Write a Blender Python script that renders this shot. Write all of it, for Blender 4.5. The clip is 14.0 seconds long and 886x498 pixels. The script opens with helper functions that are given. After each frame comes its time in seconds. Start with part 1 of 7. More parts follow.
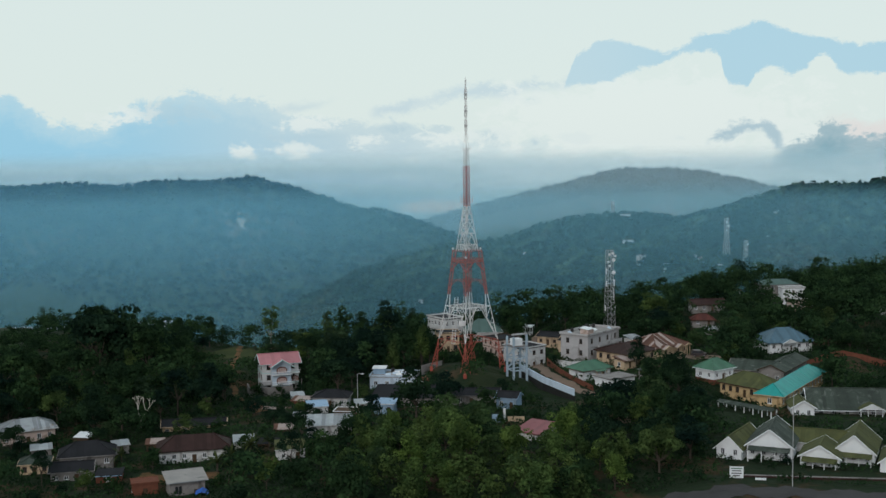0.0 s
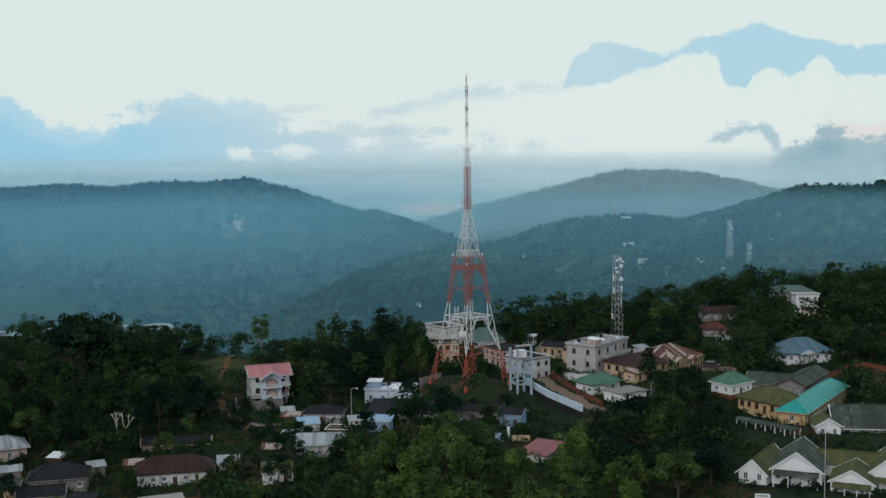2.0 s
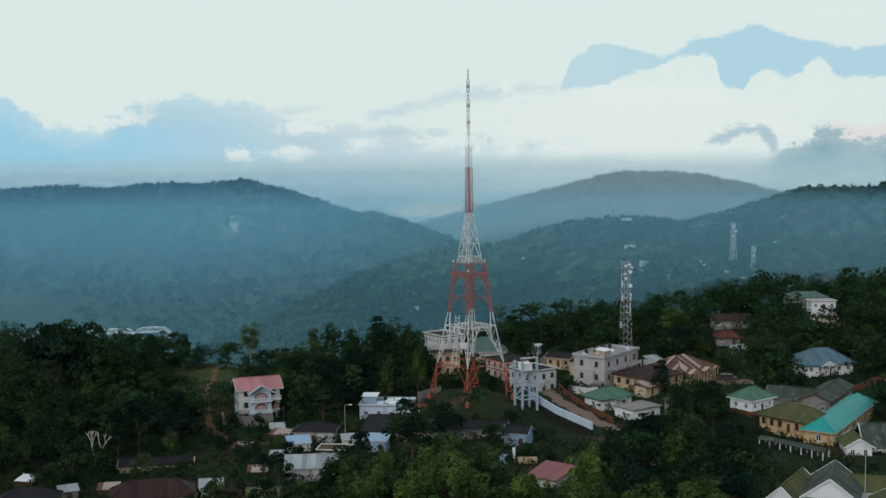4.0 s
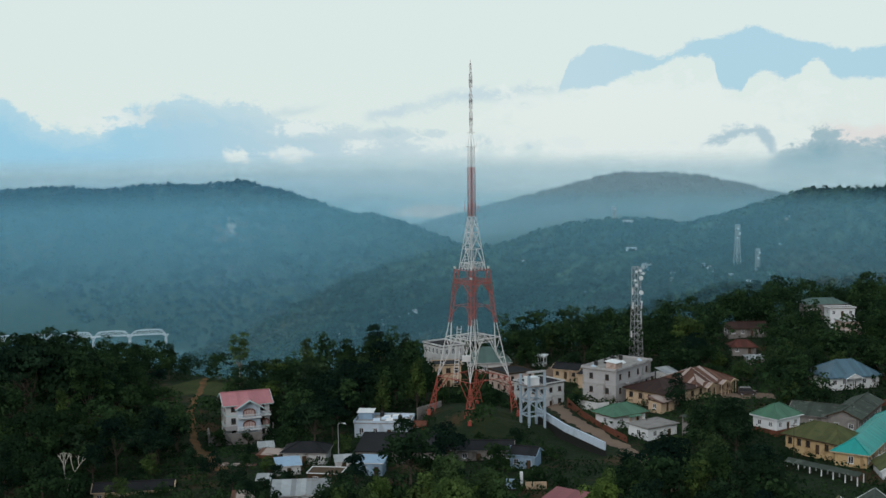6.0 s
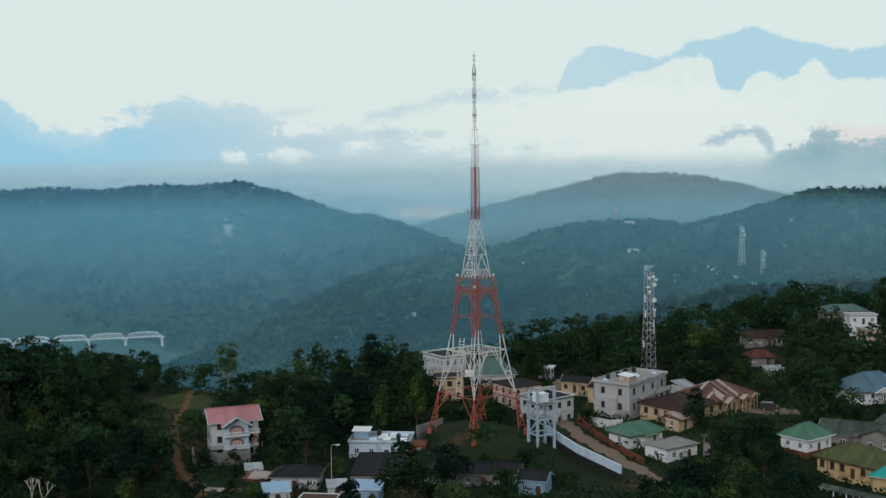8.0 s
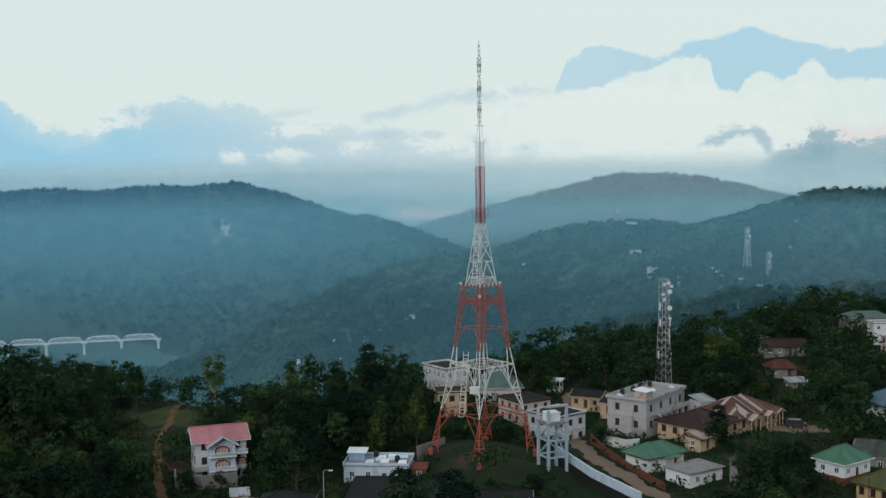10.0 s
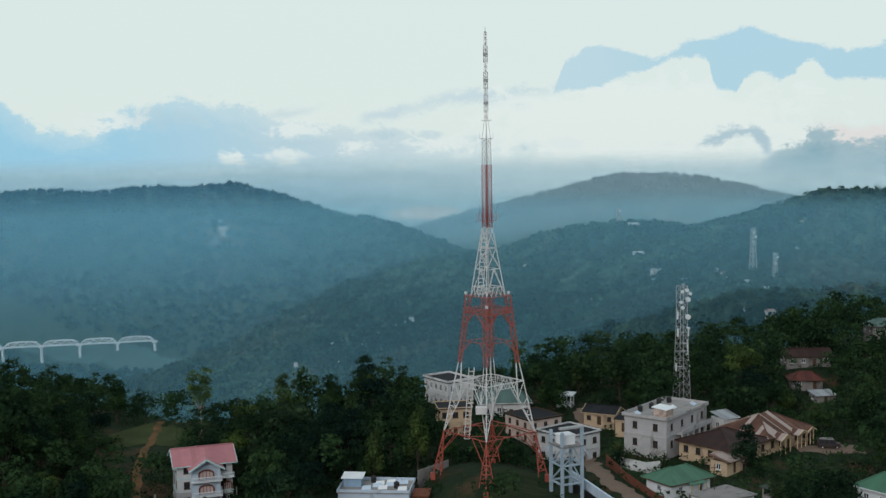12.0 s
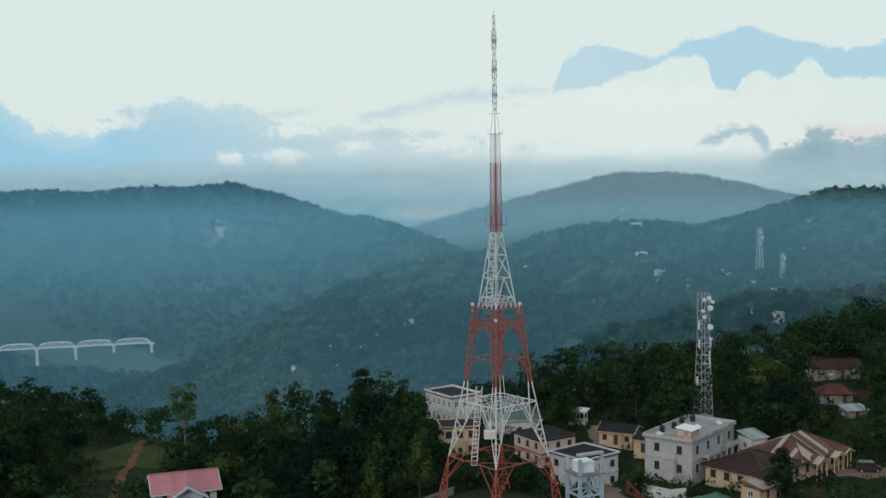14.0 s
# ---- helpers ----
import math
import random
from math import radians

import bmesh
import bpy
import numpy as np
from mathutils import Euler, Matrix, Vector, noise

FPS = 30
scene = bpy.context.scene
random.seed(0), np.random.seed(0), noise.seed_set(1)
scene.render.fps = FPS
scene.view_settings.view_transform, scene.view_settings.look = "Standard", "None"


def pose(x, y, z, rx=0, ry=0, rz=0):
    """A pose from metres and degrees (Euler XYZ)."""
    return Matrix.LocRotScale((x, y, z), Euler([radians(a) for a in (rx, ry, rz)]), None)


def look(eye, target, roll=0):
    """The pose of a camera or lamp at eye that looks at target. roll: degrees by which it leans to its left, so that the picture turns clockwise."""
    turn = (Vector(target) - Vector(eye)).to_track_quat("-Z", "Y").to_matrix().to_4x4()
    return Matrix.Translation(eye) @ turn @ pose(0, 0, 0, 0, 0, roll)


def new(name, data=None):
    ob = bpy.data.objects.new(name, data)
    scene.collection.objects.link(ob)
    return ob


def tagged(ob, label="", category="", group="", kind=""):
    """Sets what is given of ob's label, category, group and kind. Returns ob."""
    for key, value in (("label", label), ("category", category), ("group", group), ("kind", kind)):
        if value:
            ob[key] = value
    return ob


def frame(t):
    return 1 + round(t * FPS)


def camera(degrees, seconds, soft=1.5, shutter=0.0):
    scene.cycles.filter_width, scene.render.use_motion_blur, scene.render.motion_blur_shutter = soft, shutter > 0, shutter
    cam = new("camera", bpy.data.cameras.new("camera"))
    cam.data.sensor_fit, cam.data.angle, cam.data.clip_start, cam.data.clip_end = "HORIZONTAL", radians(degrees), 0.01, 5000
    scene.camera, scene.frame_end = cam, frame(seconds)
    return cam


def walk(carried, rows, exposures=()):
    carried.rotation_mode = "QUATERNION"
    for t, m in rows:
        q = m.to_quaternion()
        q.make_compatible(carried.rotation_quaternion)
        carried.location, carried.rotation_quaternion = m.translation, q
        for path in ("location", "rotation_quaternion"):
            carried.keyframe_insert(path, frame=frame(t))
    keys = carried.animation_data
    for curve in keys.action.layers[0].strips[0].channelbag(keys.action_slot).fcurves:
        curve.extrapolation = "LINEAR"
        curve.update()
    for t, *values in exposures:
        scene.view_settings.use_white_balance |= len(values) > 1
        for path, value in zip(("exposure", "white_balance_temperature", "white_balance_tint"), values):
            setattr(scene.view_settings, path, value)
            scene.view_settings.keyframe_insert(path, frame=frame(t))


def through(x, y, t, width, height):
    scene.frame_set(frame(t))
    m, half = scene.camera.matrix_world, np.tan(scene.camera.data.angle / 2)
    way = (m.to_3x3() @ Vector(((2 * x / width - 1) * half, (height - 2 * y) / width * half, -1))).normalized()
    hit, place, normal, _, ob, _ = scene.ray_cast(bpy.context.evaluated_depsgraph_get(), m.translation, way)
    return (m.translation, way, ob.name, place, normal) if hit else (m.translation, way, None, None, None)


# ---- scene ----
cam = camera(41.30, 14.0)
PATH = [
    (0.0, pose(-4.09, -345.42, 65.43, 84.931, 0, 0.504) @ pose(0, 0, 0, 0, 0, -0.703)),
    (0.5, pose(-4.24, -340.51, 65.28, 84.954, 0, 0.475) @ pose(0, 0, 0, 0, 0, -0.688)),
    (1.0, pose(-4.39, -335.57, 65.13, 84.975, 0, 0.448) @ pose(0, 0, 0, 0, 0, -0.676)),
    (1.5, pose(-4.54, -330.62, 64.99, 84.996, 0, 0.420) @ pose(0, 0, 0, 0, 0, -0.665)),
    (2.0, pose(-4.70, -325.66, 64.84, 85.016, 0, 0.394) @ pose(0, 0, 0, 0, 0, -0.655)),
    (2.5, pose(-4.86, -320.69, 64.70, 85.034, 0, 0.368) @ pose(0, 0, 0, 0, 0, -0.647)),
    (3.0, pose(-5.02, -315.69, 64.55, 85.052, 0, 0.343) @ pose(0, 0, 0, 0, 0, -0.640)),
    (3.5, pose(-5.19, -310.69, 64.41, 85.069, 0, 0.318) @ pose(0, 0, 0, 0, 0, -0.635)),
    (4.0, pose(-5.35, -305.67, 64.27, 85.084, 0, 0.294) @ pose(0, 0, 0, 0, 0, -0.632)),
    (4.5, pose(-5.53, -300.63, 64.12, 85.099, 0, 0.271) @ pose(0, 0, 0, 0, 0, -0.630)),
    (5.0, pose(-5.70, -295.59, 63.98, 85.113, 0, 0.249) @ pose(0, 0, 0, 0, 0, -0.630)),
    (5.5, pose(-5.88, -290.52, 63.84, 85.125, 0, 0.227) @ pose(0, 0, 0, 0, 0, -0.631)),
    (6.0, pose(-6.06, -285.44, 63.70, 85.137, 0, 0.205) @ pose(0, 0, 0, 0, 0, -0.634)),
    (6.5, pose(-6.25, -280.35, 63.56, 85.148, 0, 0.185) @ pose(0, 0, 0, 0, 0, -0.638)),
    (7.0, pose(-6.43, -275.24, 63.43, 85.157, 0, 0.164) @ pose(0, 0, 0, 0, 0, -0.644)),
    (7.5, pose(-6.62, -270.12, 63.29, 85.166, 0, 0.145) @ pose(0, 0, 0, 0, 0, -0.651)),
    (8.0, pose(-6.82, -264.99, 63.15, 85.174, 0, 0.126) @ pose(0, 0, 0, 0, 0, -0.660)),
    (8.5, pose(-7.02, -259.84, 63.01, 85.180, 0, 0.108) @ pose(0, 0, 0, 0, 0, -0.670)),
    (9.0, pose(-7.22, -254.67, 62.88, 85.186, 0, 0.091) @ pose(0, 0, 0, 0, 0, -0.682)),
    (9.5, pose(-7.42, -249.49, 62.74, 85.191, 0, 0.074) @ pose(0, 0, 0, 0, 0, -0.696)),
    (10.0, pose(-7.63, -244.30, 62.61, 85.194, 0, 0.057) @ pose(0, 0, 0, 0, 0, -0.711)),
    (10.5, pose(-7.84, -239.09, 62.48, 85.197, 0, 0.042) @ pose(0, 0, 0, 0, 0, -0.727)),
    (11.0, pose(-8.05, -233.87, 62.34, 85.199, 0, 0.027) @ pose(0, 0, 0, 0, 0, -0.746)),
    (11.5, pose(-8.27, -228.63, 62.21, 85.199, 0, 0.013) @ pose(0, 0, 0, 0, 0, -0.765)),
    (12.0, pose(-8.48, -223.38, 62.08, 85.199, 0, -0.001) @ pose(0, 0, 0, 0, 0, -0.786)),
    (12.5, pose(-8.71, -218.11, 61.95, 85.198, 0, -0.014) @ pose(0, 0, 0, 0, 0, -0.809)),
    (13.0, pose(-8.93, -212.83, 61.82, 85.195, 0, -0.027) @ pose(0, 0, 0, 0, 0, -0.833)),
    (13.5, pose(-9.16, -207.54, 61.69, 85.192, 0, -0.038) @ pose(0, 0, 0, 0, 0, -0.859)),
    (14.0, pose(-9.39, -202.23, 61.56, 85.187, 0, -0.049) @ pose(0, 0, 0, 0, 0, -0.887)),
]
walk(cam, PATH)

# ---- sky, sun, exposure ----
scene.view_settings.exposure = 0.0
SUN_ELEV, SUN_ROT = radians(20), radians(205)
world = bpy.data.worlds.new("sky")
scene.world = world
world.use_nodes = True


class Nodes:
    """Short hand for wiring shader nodes."""

    def __init__(self, tree):
        self.t = tree
        tree.nodes.clear()

    def add(self, kind, **props):
        n = self.t.nodes.new(kind)
        for k, v in props.items():
            setattr(n, k, v)
        return n

    def put(self, socket, v):
        if isinstance(v, bpy.types.NodeSocket):
            self.t.links.new(v, socket)
        else:
            socket.default_value = v

    def math(self, op, a, b=0.0, c=0.0, clamp=False):
        n = self.add("ShaderNodeMath", operation=op, use_clamp=clamp)
        for s, v in zip(n.inputs, (a, b, c)):
            self.put(s, v)
        return n.outputs[0]

    def ramp(self, v, lo, hi, a=0.0, b=1.0):
        n = self.add("ShaderNodeMapRange", interpolation_type="SMOOTHSTEP")
        for s, x in zip(n.inputs, (v, lo, hi, a, b)):
            self.put(s, x)
        return n.outputs[0]

    def noise(self, vec, scale, detail=4.0, rough=0.55, dist=0.0):
        n = self.add("ShaderNodeTexNoise")
        self.put(n.inputs["Vector"], vec)
        for k, v in (("Scale", scale), ("Detail", detail), ("Roughness", rough), ("Distortion", dist)):
            n.inputs[k].default_value = v
        return n.outputs[0]

    def mix(self, f, a, b, blend="MIX"):
        n = self.add("ShaderNodeMix", data_type="RGBA", blend_type=blend)
        self.put(n.inputs[0], f)
        for s, v in ((n.inputs[6], a), (n.inputs[7], b)):
            self.put(s, v if isinstance(v, bpy.types.NodeSocket) else (*v, 1.0)[:4])
        return n.outputs[2]


def build_sky():
    n = Nodes(world.node_tree)
    out = n.add("ShaderNodeOutputWorld")
    sky = n.add("ShaderNodeTexSky", sky_type="NISHITA", sun_disc=False, sun_elevation=SUN_ELEV, sun_rotation=SUN_ROT)
    bg_clear = n.add("ShaderNodeBackground")
    n.put(bg_clear.inputs[0], sky.outputs[0])
    bg_clear.inputs[1].default_value = 0.09
    co = n.add("ShaderNodeTexCoord").outputs["Generated"]
    xyz = n.add("ShaderNodeSeparateXYZ")
    n.put(xyz.inputs[0], co)
    x, y, z = xyz.outputs
    # u: across, v: up, as tangents about the direction of flight
    ahead = n.math("MAXIMUM", y, 0.05)
    u0, v0 = n.math("DIVIDE", x, ahead), n.math("DIVIDE", z, ahead)
    uv = n.add("ShaderNodeCombineXYZ")
    n.put(uv.inputs[0], u0), n.put(uv.inputs[1], n.math("MULTIPLY", v0, 1.5))
    big, fine = n.noise(uv.outputs[0], 22, 9, 0.66, 0.5), n.noise(uv.outputs[0], 90, 7, 0.68, 0.6)
    rough = n.math("ADD", n.math("MULTIPLY_ADD", big, 3.6, -1.8), n.math("MULTIPLY_ADD", fine, 1.8, -0.9))

    def line(pts, ripple):
        """Height of a cloud edge across the view, from a few (u, v) in thousandths."""
        r = n.add("ShaderNodeValToRGB")
        e = r.color_ramp.elements
        while len(e) > 1:
            e.remove(e[-1])
        e[0].position = 0.0
        for i, (pu, pv) in enumerate(pts):
            k = e.new((pu + 420.5) / 841)
            k.color = ((pv + 60) / 200,) * 3 + (1,)
        e.remove(e[0])
        n.put(r.inputs[0], n.math("DIVIDE", n.math("ADD", n.math("MULTIPLY", u0, 1000), 420.5), 841))
        bw = n.math("MULTIPLY_ADD", r.outputs[0], 0.2, -0.06)
        return n.math("ADD", bw, n.math("MULTIPLY", rough, ripple))

    def blot(pu, pv, ru, rv, amount, colour, base, edge=0.55, wild=1.9):
        """A cloud patch of uneven outline, in thousandths."""
        a = n.math("DIVIDE", n.math("SUBTRACT", u0, pu / 1000), ru / 1000)
        b = n.math("DIVIDE", n.math("SUBTRACT", v0, pv / 1000), rv / 1000)
        d = n.math("SQRT", n.math("ADD", n.math("MULTIPLY", a, a), n.math("MULTIPLY", b, b)))
        d = n.math("ADD", d, n.math("MULTIPLY", rough, wild))
        return n.mix(n.math("MULTIPLY", n.ramp(d, 1.1, 1.1 - edge), amount), base, colour)

    def tone(r, g, b):
        """Linear colour from 0..255 display values."""
        return tuple((c / 255 / 12.92) if c < 11 else ((c / 255 + 0.055) / 1.055) ** 2.4 for c in (r, g, b))

    def below(edge, soft=0.006):
        return n.ramp(n.math("SUBTRACT", edge, v0), -soft, soft)

    def above(edge, soft=0.006):
        return n.ramp(n.math("SUBTRACT", v0, edge), -soft, soft)

    def band(top, bottom, u_from, u_to, amount, colour, base, ripple=0.006, soft=0.004, fade=0.012):
        """A strip of cloud between two edges, thinning out at both ends."""
        f = n.math("MULTIPLY", below(line(top, ripple), soft), above(line(bottom, ripple), soft))
        f = n.math("MULTIPLY", f, n.ramp(u0, u_from / 1000, u_from / 1000 + fade))
        f = n.math("MULTIPLY", f, n.ramp(u0, u_to / 1000, u_to / 1000 - fade))
        return n.mix(n.math("MULTIPLY", f, amount), base, colour)

    white, lit = (0.715, 0.82, 0.80), (0.745, 0.835, 0.83)
    col = white
    # blue distance under the cloud on the left, paler towards the middle
    top = line(((-420, 50), (-373, 45), (-359, 38), (-345, 29), (-331, 23), (-292, 24), (-273, 35), (-239, 47), (-182, 43), (-165, 41), (-145, 31), (-120, 26), (-96, 22), (-68, 16), (-39, 20), (-20, 10), (9, 8), (37, 12), (56, 1), (85, 1), (124, -11), (420, -22)), 0.013)
    veil = n.math("MULTIPLY", n.ramp(n.math("SUBTRACT", top, v0), -0.002, 0.006, 0.0, 0.65), n.ramp(u0, 0.13, -0.06, 0.3, 1.0))
    deep = n.math("MULTIPLY", n.ramp(n.math("SUBTRACT", top, v0), 0.0, 0.032, 0.0, 0.35), n.ramp(u0, 0.10, -0.1))
    blue = n.mix(n.ramp(u0, -0.05, -0.34), tone(188, 212, 222), tone(152, 204, 229))
    blue = n.mix(n.ramp(v0, 0.0, -0.03), blue, n.mix(n.ramp(u0, -0.05, -0.38), tone(186, 210, 217), tone(130, 188, 215)))
    col = n.mix(n.math("ADD", veil, deep), col, blue)
    # paler billows and lit cumulus low in the blue
    for pu, pv, ru, rv, k in ((-276, 27, 26, 9, 0.95), (-118, 18, 30, 9, 0.9), (-176, -3, 14, 8, 0.9), (-128, -2, 20, 8, 0.85), (-73, 6, 24, 7, 0.9), (-18, 6, 32, 8, 0.85), (-32, -14, 14, 4, 0.6), (56, -7, 16, 8, 0.8), (112, -6, 26, 10, 0.8), (16, -6, 10, 5, 0.5)):
        col = blot(pu, pv, ru, rv, k, lit, col, 0.75, 1.15)
    for pu, pv, ru, rv, k in ((-231, 30, 40, 10, 0.35), (-110, 8, 40, 6, 0.35), (-48, 14, 24, 6, 0.5), (104, 5, 17, 6, 0.55), (34, 8, 18, 6, 0.4), (70, 1, 9, 9, 0.6), (68, 36, 9, 4, 0.4), (193, 3, 9, 3, 0.5), (157, -4, 10, 4, 0.4), (-10, 13, 14, 4, 0.5)):
        col = blot(pu, pv, ru, rv, k, tone(176, 204, 217), col, 0.7, 1.15)
    # thin blue-grey wisps
    col = band(((-156, 31), (-134, 36), (-98, 40)), ((-156, 29), (-134, 30), (-98, 38)), -165, -92, 0.55, tone(186, 210, 222), col, 0.004, 0.004, 0.03)
    col = band(((-70, 26), (-44, 37), (-20, 39), (9, 48), (33, 53), (57, 51), (69, 53), (86, 48), (100, 50)), ((-70, 22), (-44, 25), (-29, 33), (9, 40), (33, 41), (52, 39), (59, 46), (86, 45), (100, 46)), -74, 108, 0.8, tone(192, 214, 224), col, 0.009, 0.005)
    # lit cloud bank
    col = blot(175, 18, 150, 40, 0.8, (0.765, 0.85, 0.835), col, 0.4, 0.6)
    # far blue mountain standing above the cloud bank
    col = band(((94, 44), (99, 56), (105, 75), (119, 82), (136, 87), (152, 82), (176, 77), (190, 79), (219, 90), (238, 95), (253, 100), (266, 98), (285, 89), (309, 85), (343, 78), (357, 84), (420, 88)),
               ((94, 47), (119, 50), (143, 57), (167, 62), (190, 75), (200, 77), (226, 74), (231, 50), (241, 47), (250, 44), (257, 58), (267, 61), (286, 56), (298, 61), (307, 69), (317, 70), (321, 63), (333, 57), (420, 52)),
               90, 500, 0.92, n.mix(n.ramp(u0, 0.1, 0.24), tone(184, 214, 227), tone(170, 209, 227)), col, 0.006, 0.0022, 0.006)
    # dark cloud low on the right, with a small arched one beside it
    col = band(((216, 2), (234, 11), (248, 15), (267, 17), (275, 10), (282, -2)), ((216, -2), (239, 2), (248, 5), (262, 6), (271, -1), (282, -12)), 212, 286, 0.85, tone(164, 193, 207), col, 0.009, 0.004)
    rim = line(((264, -40), (272, -8), (284, 4), (296, 10), (315, 19), (330, 18), (345, 15), (420, 12)), 0.008)
    col = n.mix(n.math("MULTIPLY", below(rim, 0.006), n.ramp(u0, 0.30, 0.345, 0.0, 0.6)), col, tone(226, 216, 216))
    lid = line(((264, -60), (273, -13), (284, -2), (296, 3), (315, 13), (325, 12), (339, 5), (363, 1), (420, -1)), 0.014)
    core = n.ramp(n.math("SUBTRACT", lid, v0), 0.0, 0.03)
    col = n.mix(n.math("MULTIPLY", below(lid, 0.004), n.ramp(u0, 0.262, 0.275, 0.0, 0.95)), col, n.mix(core, tone(158, 186, 197), tone(112, 160, 178)))
    # haze along the horizon
    col = n.mix(n.ramp(v0, -0.016, -0.038, 0.0, 0.8), col, n.mix(n.ramp(u0, 0.0, -0.36), n.mix(n.ramp(u0, 0.2, 0.3), tone(180, 206, 211), tone(122, 168, 184)), tone(126, 182, 210)))
    # overcast dome: bright ahead, dimmer and warmer behind and overhead
    face = n.ramp(y, -0.5, 0.75)
    dome = n.mix(n.ramp(z, 0.1, 0.6), (0.40, 0.44, 0.47), (0.40, 0.48, 0.54))
    col = n.mix(face, dome, col)
    high = n.math("MULTIPLY", n.ramp(z, 0.2, 0.75), 0.75)
    col = n.mix(high, col, (0.44, 0.53, 0.59))
    col = n.mix(n.ramp(z, -0.02, -0.25), col, (0.05, 0.07, 0.06))
    bg_cloud = n.add("ShaderNodeBackground")
    n.put(bg_cloud.inputs[0], col)
    bg_cloud.inputs[1].default_value = 1.0
    m = n.add("ShaderNodeMixShader")
    m.inputs[0].default_value = 0.95
    n.t.links.new(bg_clear.outputs[0], m.inputs[1])
    n.t.links.new(bg_cloud.outputs[0], m.inputs[2])
    n.t.links.new(m.outputs[0], out.inputs[0])


build_sky()
sun = new("sun", bpy.data.lights.new("sun", "SUN"))
sun.data.energy, sun.data.angle, sun.data.color = 1.1, radians(30), (1.0, 0.95, 0.92)
sun.matrix_world = look((-60, -150, 90), (0, 0, 0))

# ---- materials ----


def surface(name, a, b=None, rough=0.8, scale=1.0, metal=0.0, bump=0.0, fine=9.0, island=0.0, sheets=None, random_by=0.0, stain=None):
    """Two tones mixed by coarse and fine noise at real-world size; island and random_by vary pieces and objects."""
    m = bpy.data.materials.new(name)
    m.use_nodes = True
    n = Nodes(m.node_tree)
    out, p = n.add("ShaderNodeOutputMaterial"), n.add("ShaderNodeBsdfPrincipled")
    n.t.links.new(p.outputs[0], out.inputs[0])
    co = n.add("ShaderNodeTexCoord").outputs["Object"]
    b = b or tuple(c * 0.72 for c in a)
    coarse, small = n.noise(co, scale, 5), n.noise(co, scale * fine, 3)
    f = n.math("MULTIPLY_ADD", small, 0.6, n.math("MULTIPLY_ADD", coarse, 1.6, -0.6), clamp=True)
    col = n.mix(f, a, b)
    if stain:
        col = n.mix(n.math("MULTIPLY", n.ramp(n.noise(co, scale * 0.6, 6, 0.65, 1.0), 0.52, 0.66), 0.8), col, stain)
    if island:
        g = n.add("ShaderNodeNewGeometry").outputs["Random Per Island"]
        col = n.mix(1.0, col, n.mix(g, (1 - island,) * 3, (1 + island,) * 3), "MULTIPLY")
    if sheets:
        g = n.add("ShaderNodeNewGeometry").outputs["Random Per Island"]
        pick = n.math("GREATER_THAN", n.math("FRACT", n.math("MULTIPLY", g, 7.31)), sheets[1])
        col = n.mix(n.math("MULTIPLY", pick, n.ramp(coarse, 0.3, 0.5, 0.3, 0.95)), col, sheets[0])
    if random_by:
        g = n.add("ShaderNodeObjectInfo").outputs["Random"]
        col = n.mix(1.0, col, n.mix(g, (1 - random_by,) * 3, (1 + random_by, 1 + random_by, 1.0)), "MULTIPLY")
    n.put(p.inputs["Base Color"], col)
    n.put(p.inputs["Roughness"], rough), n.put(p.inputs["Metallic"], metal)
    p.inputs["Specular IOR Level"].default_value = 0.4 if rough < 0.6 else 0.12
    if bump:
        bm = n.add("ShaderNodeBump")
        bm.inputs["Strength"].default_value, bm.inputs["Distance"].default_value = 0.7, bump
        n.put(bm.inputs["Height"], small)
        n.t.links.new(bm.outputs[0], p.inputs["Normal"])
    return m


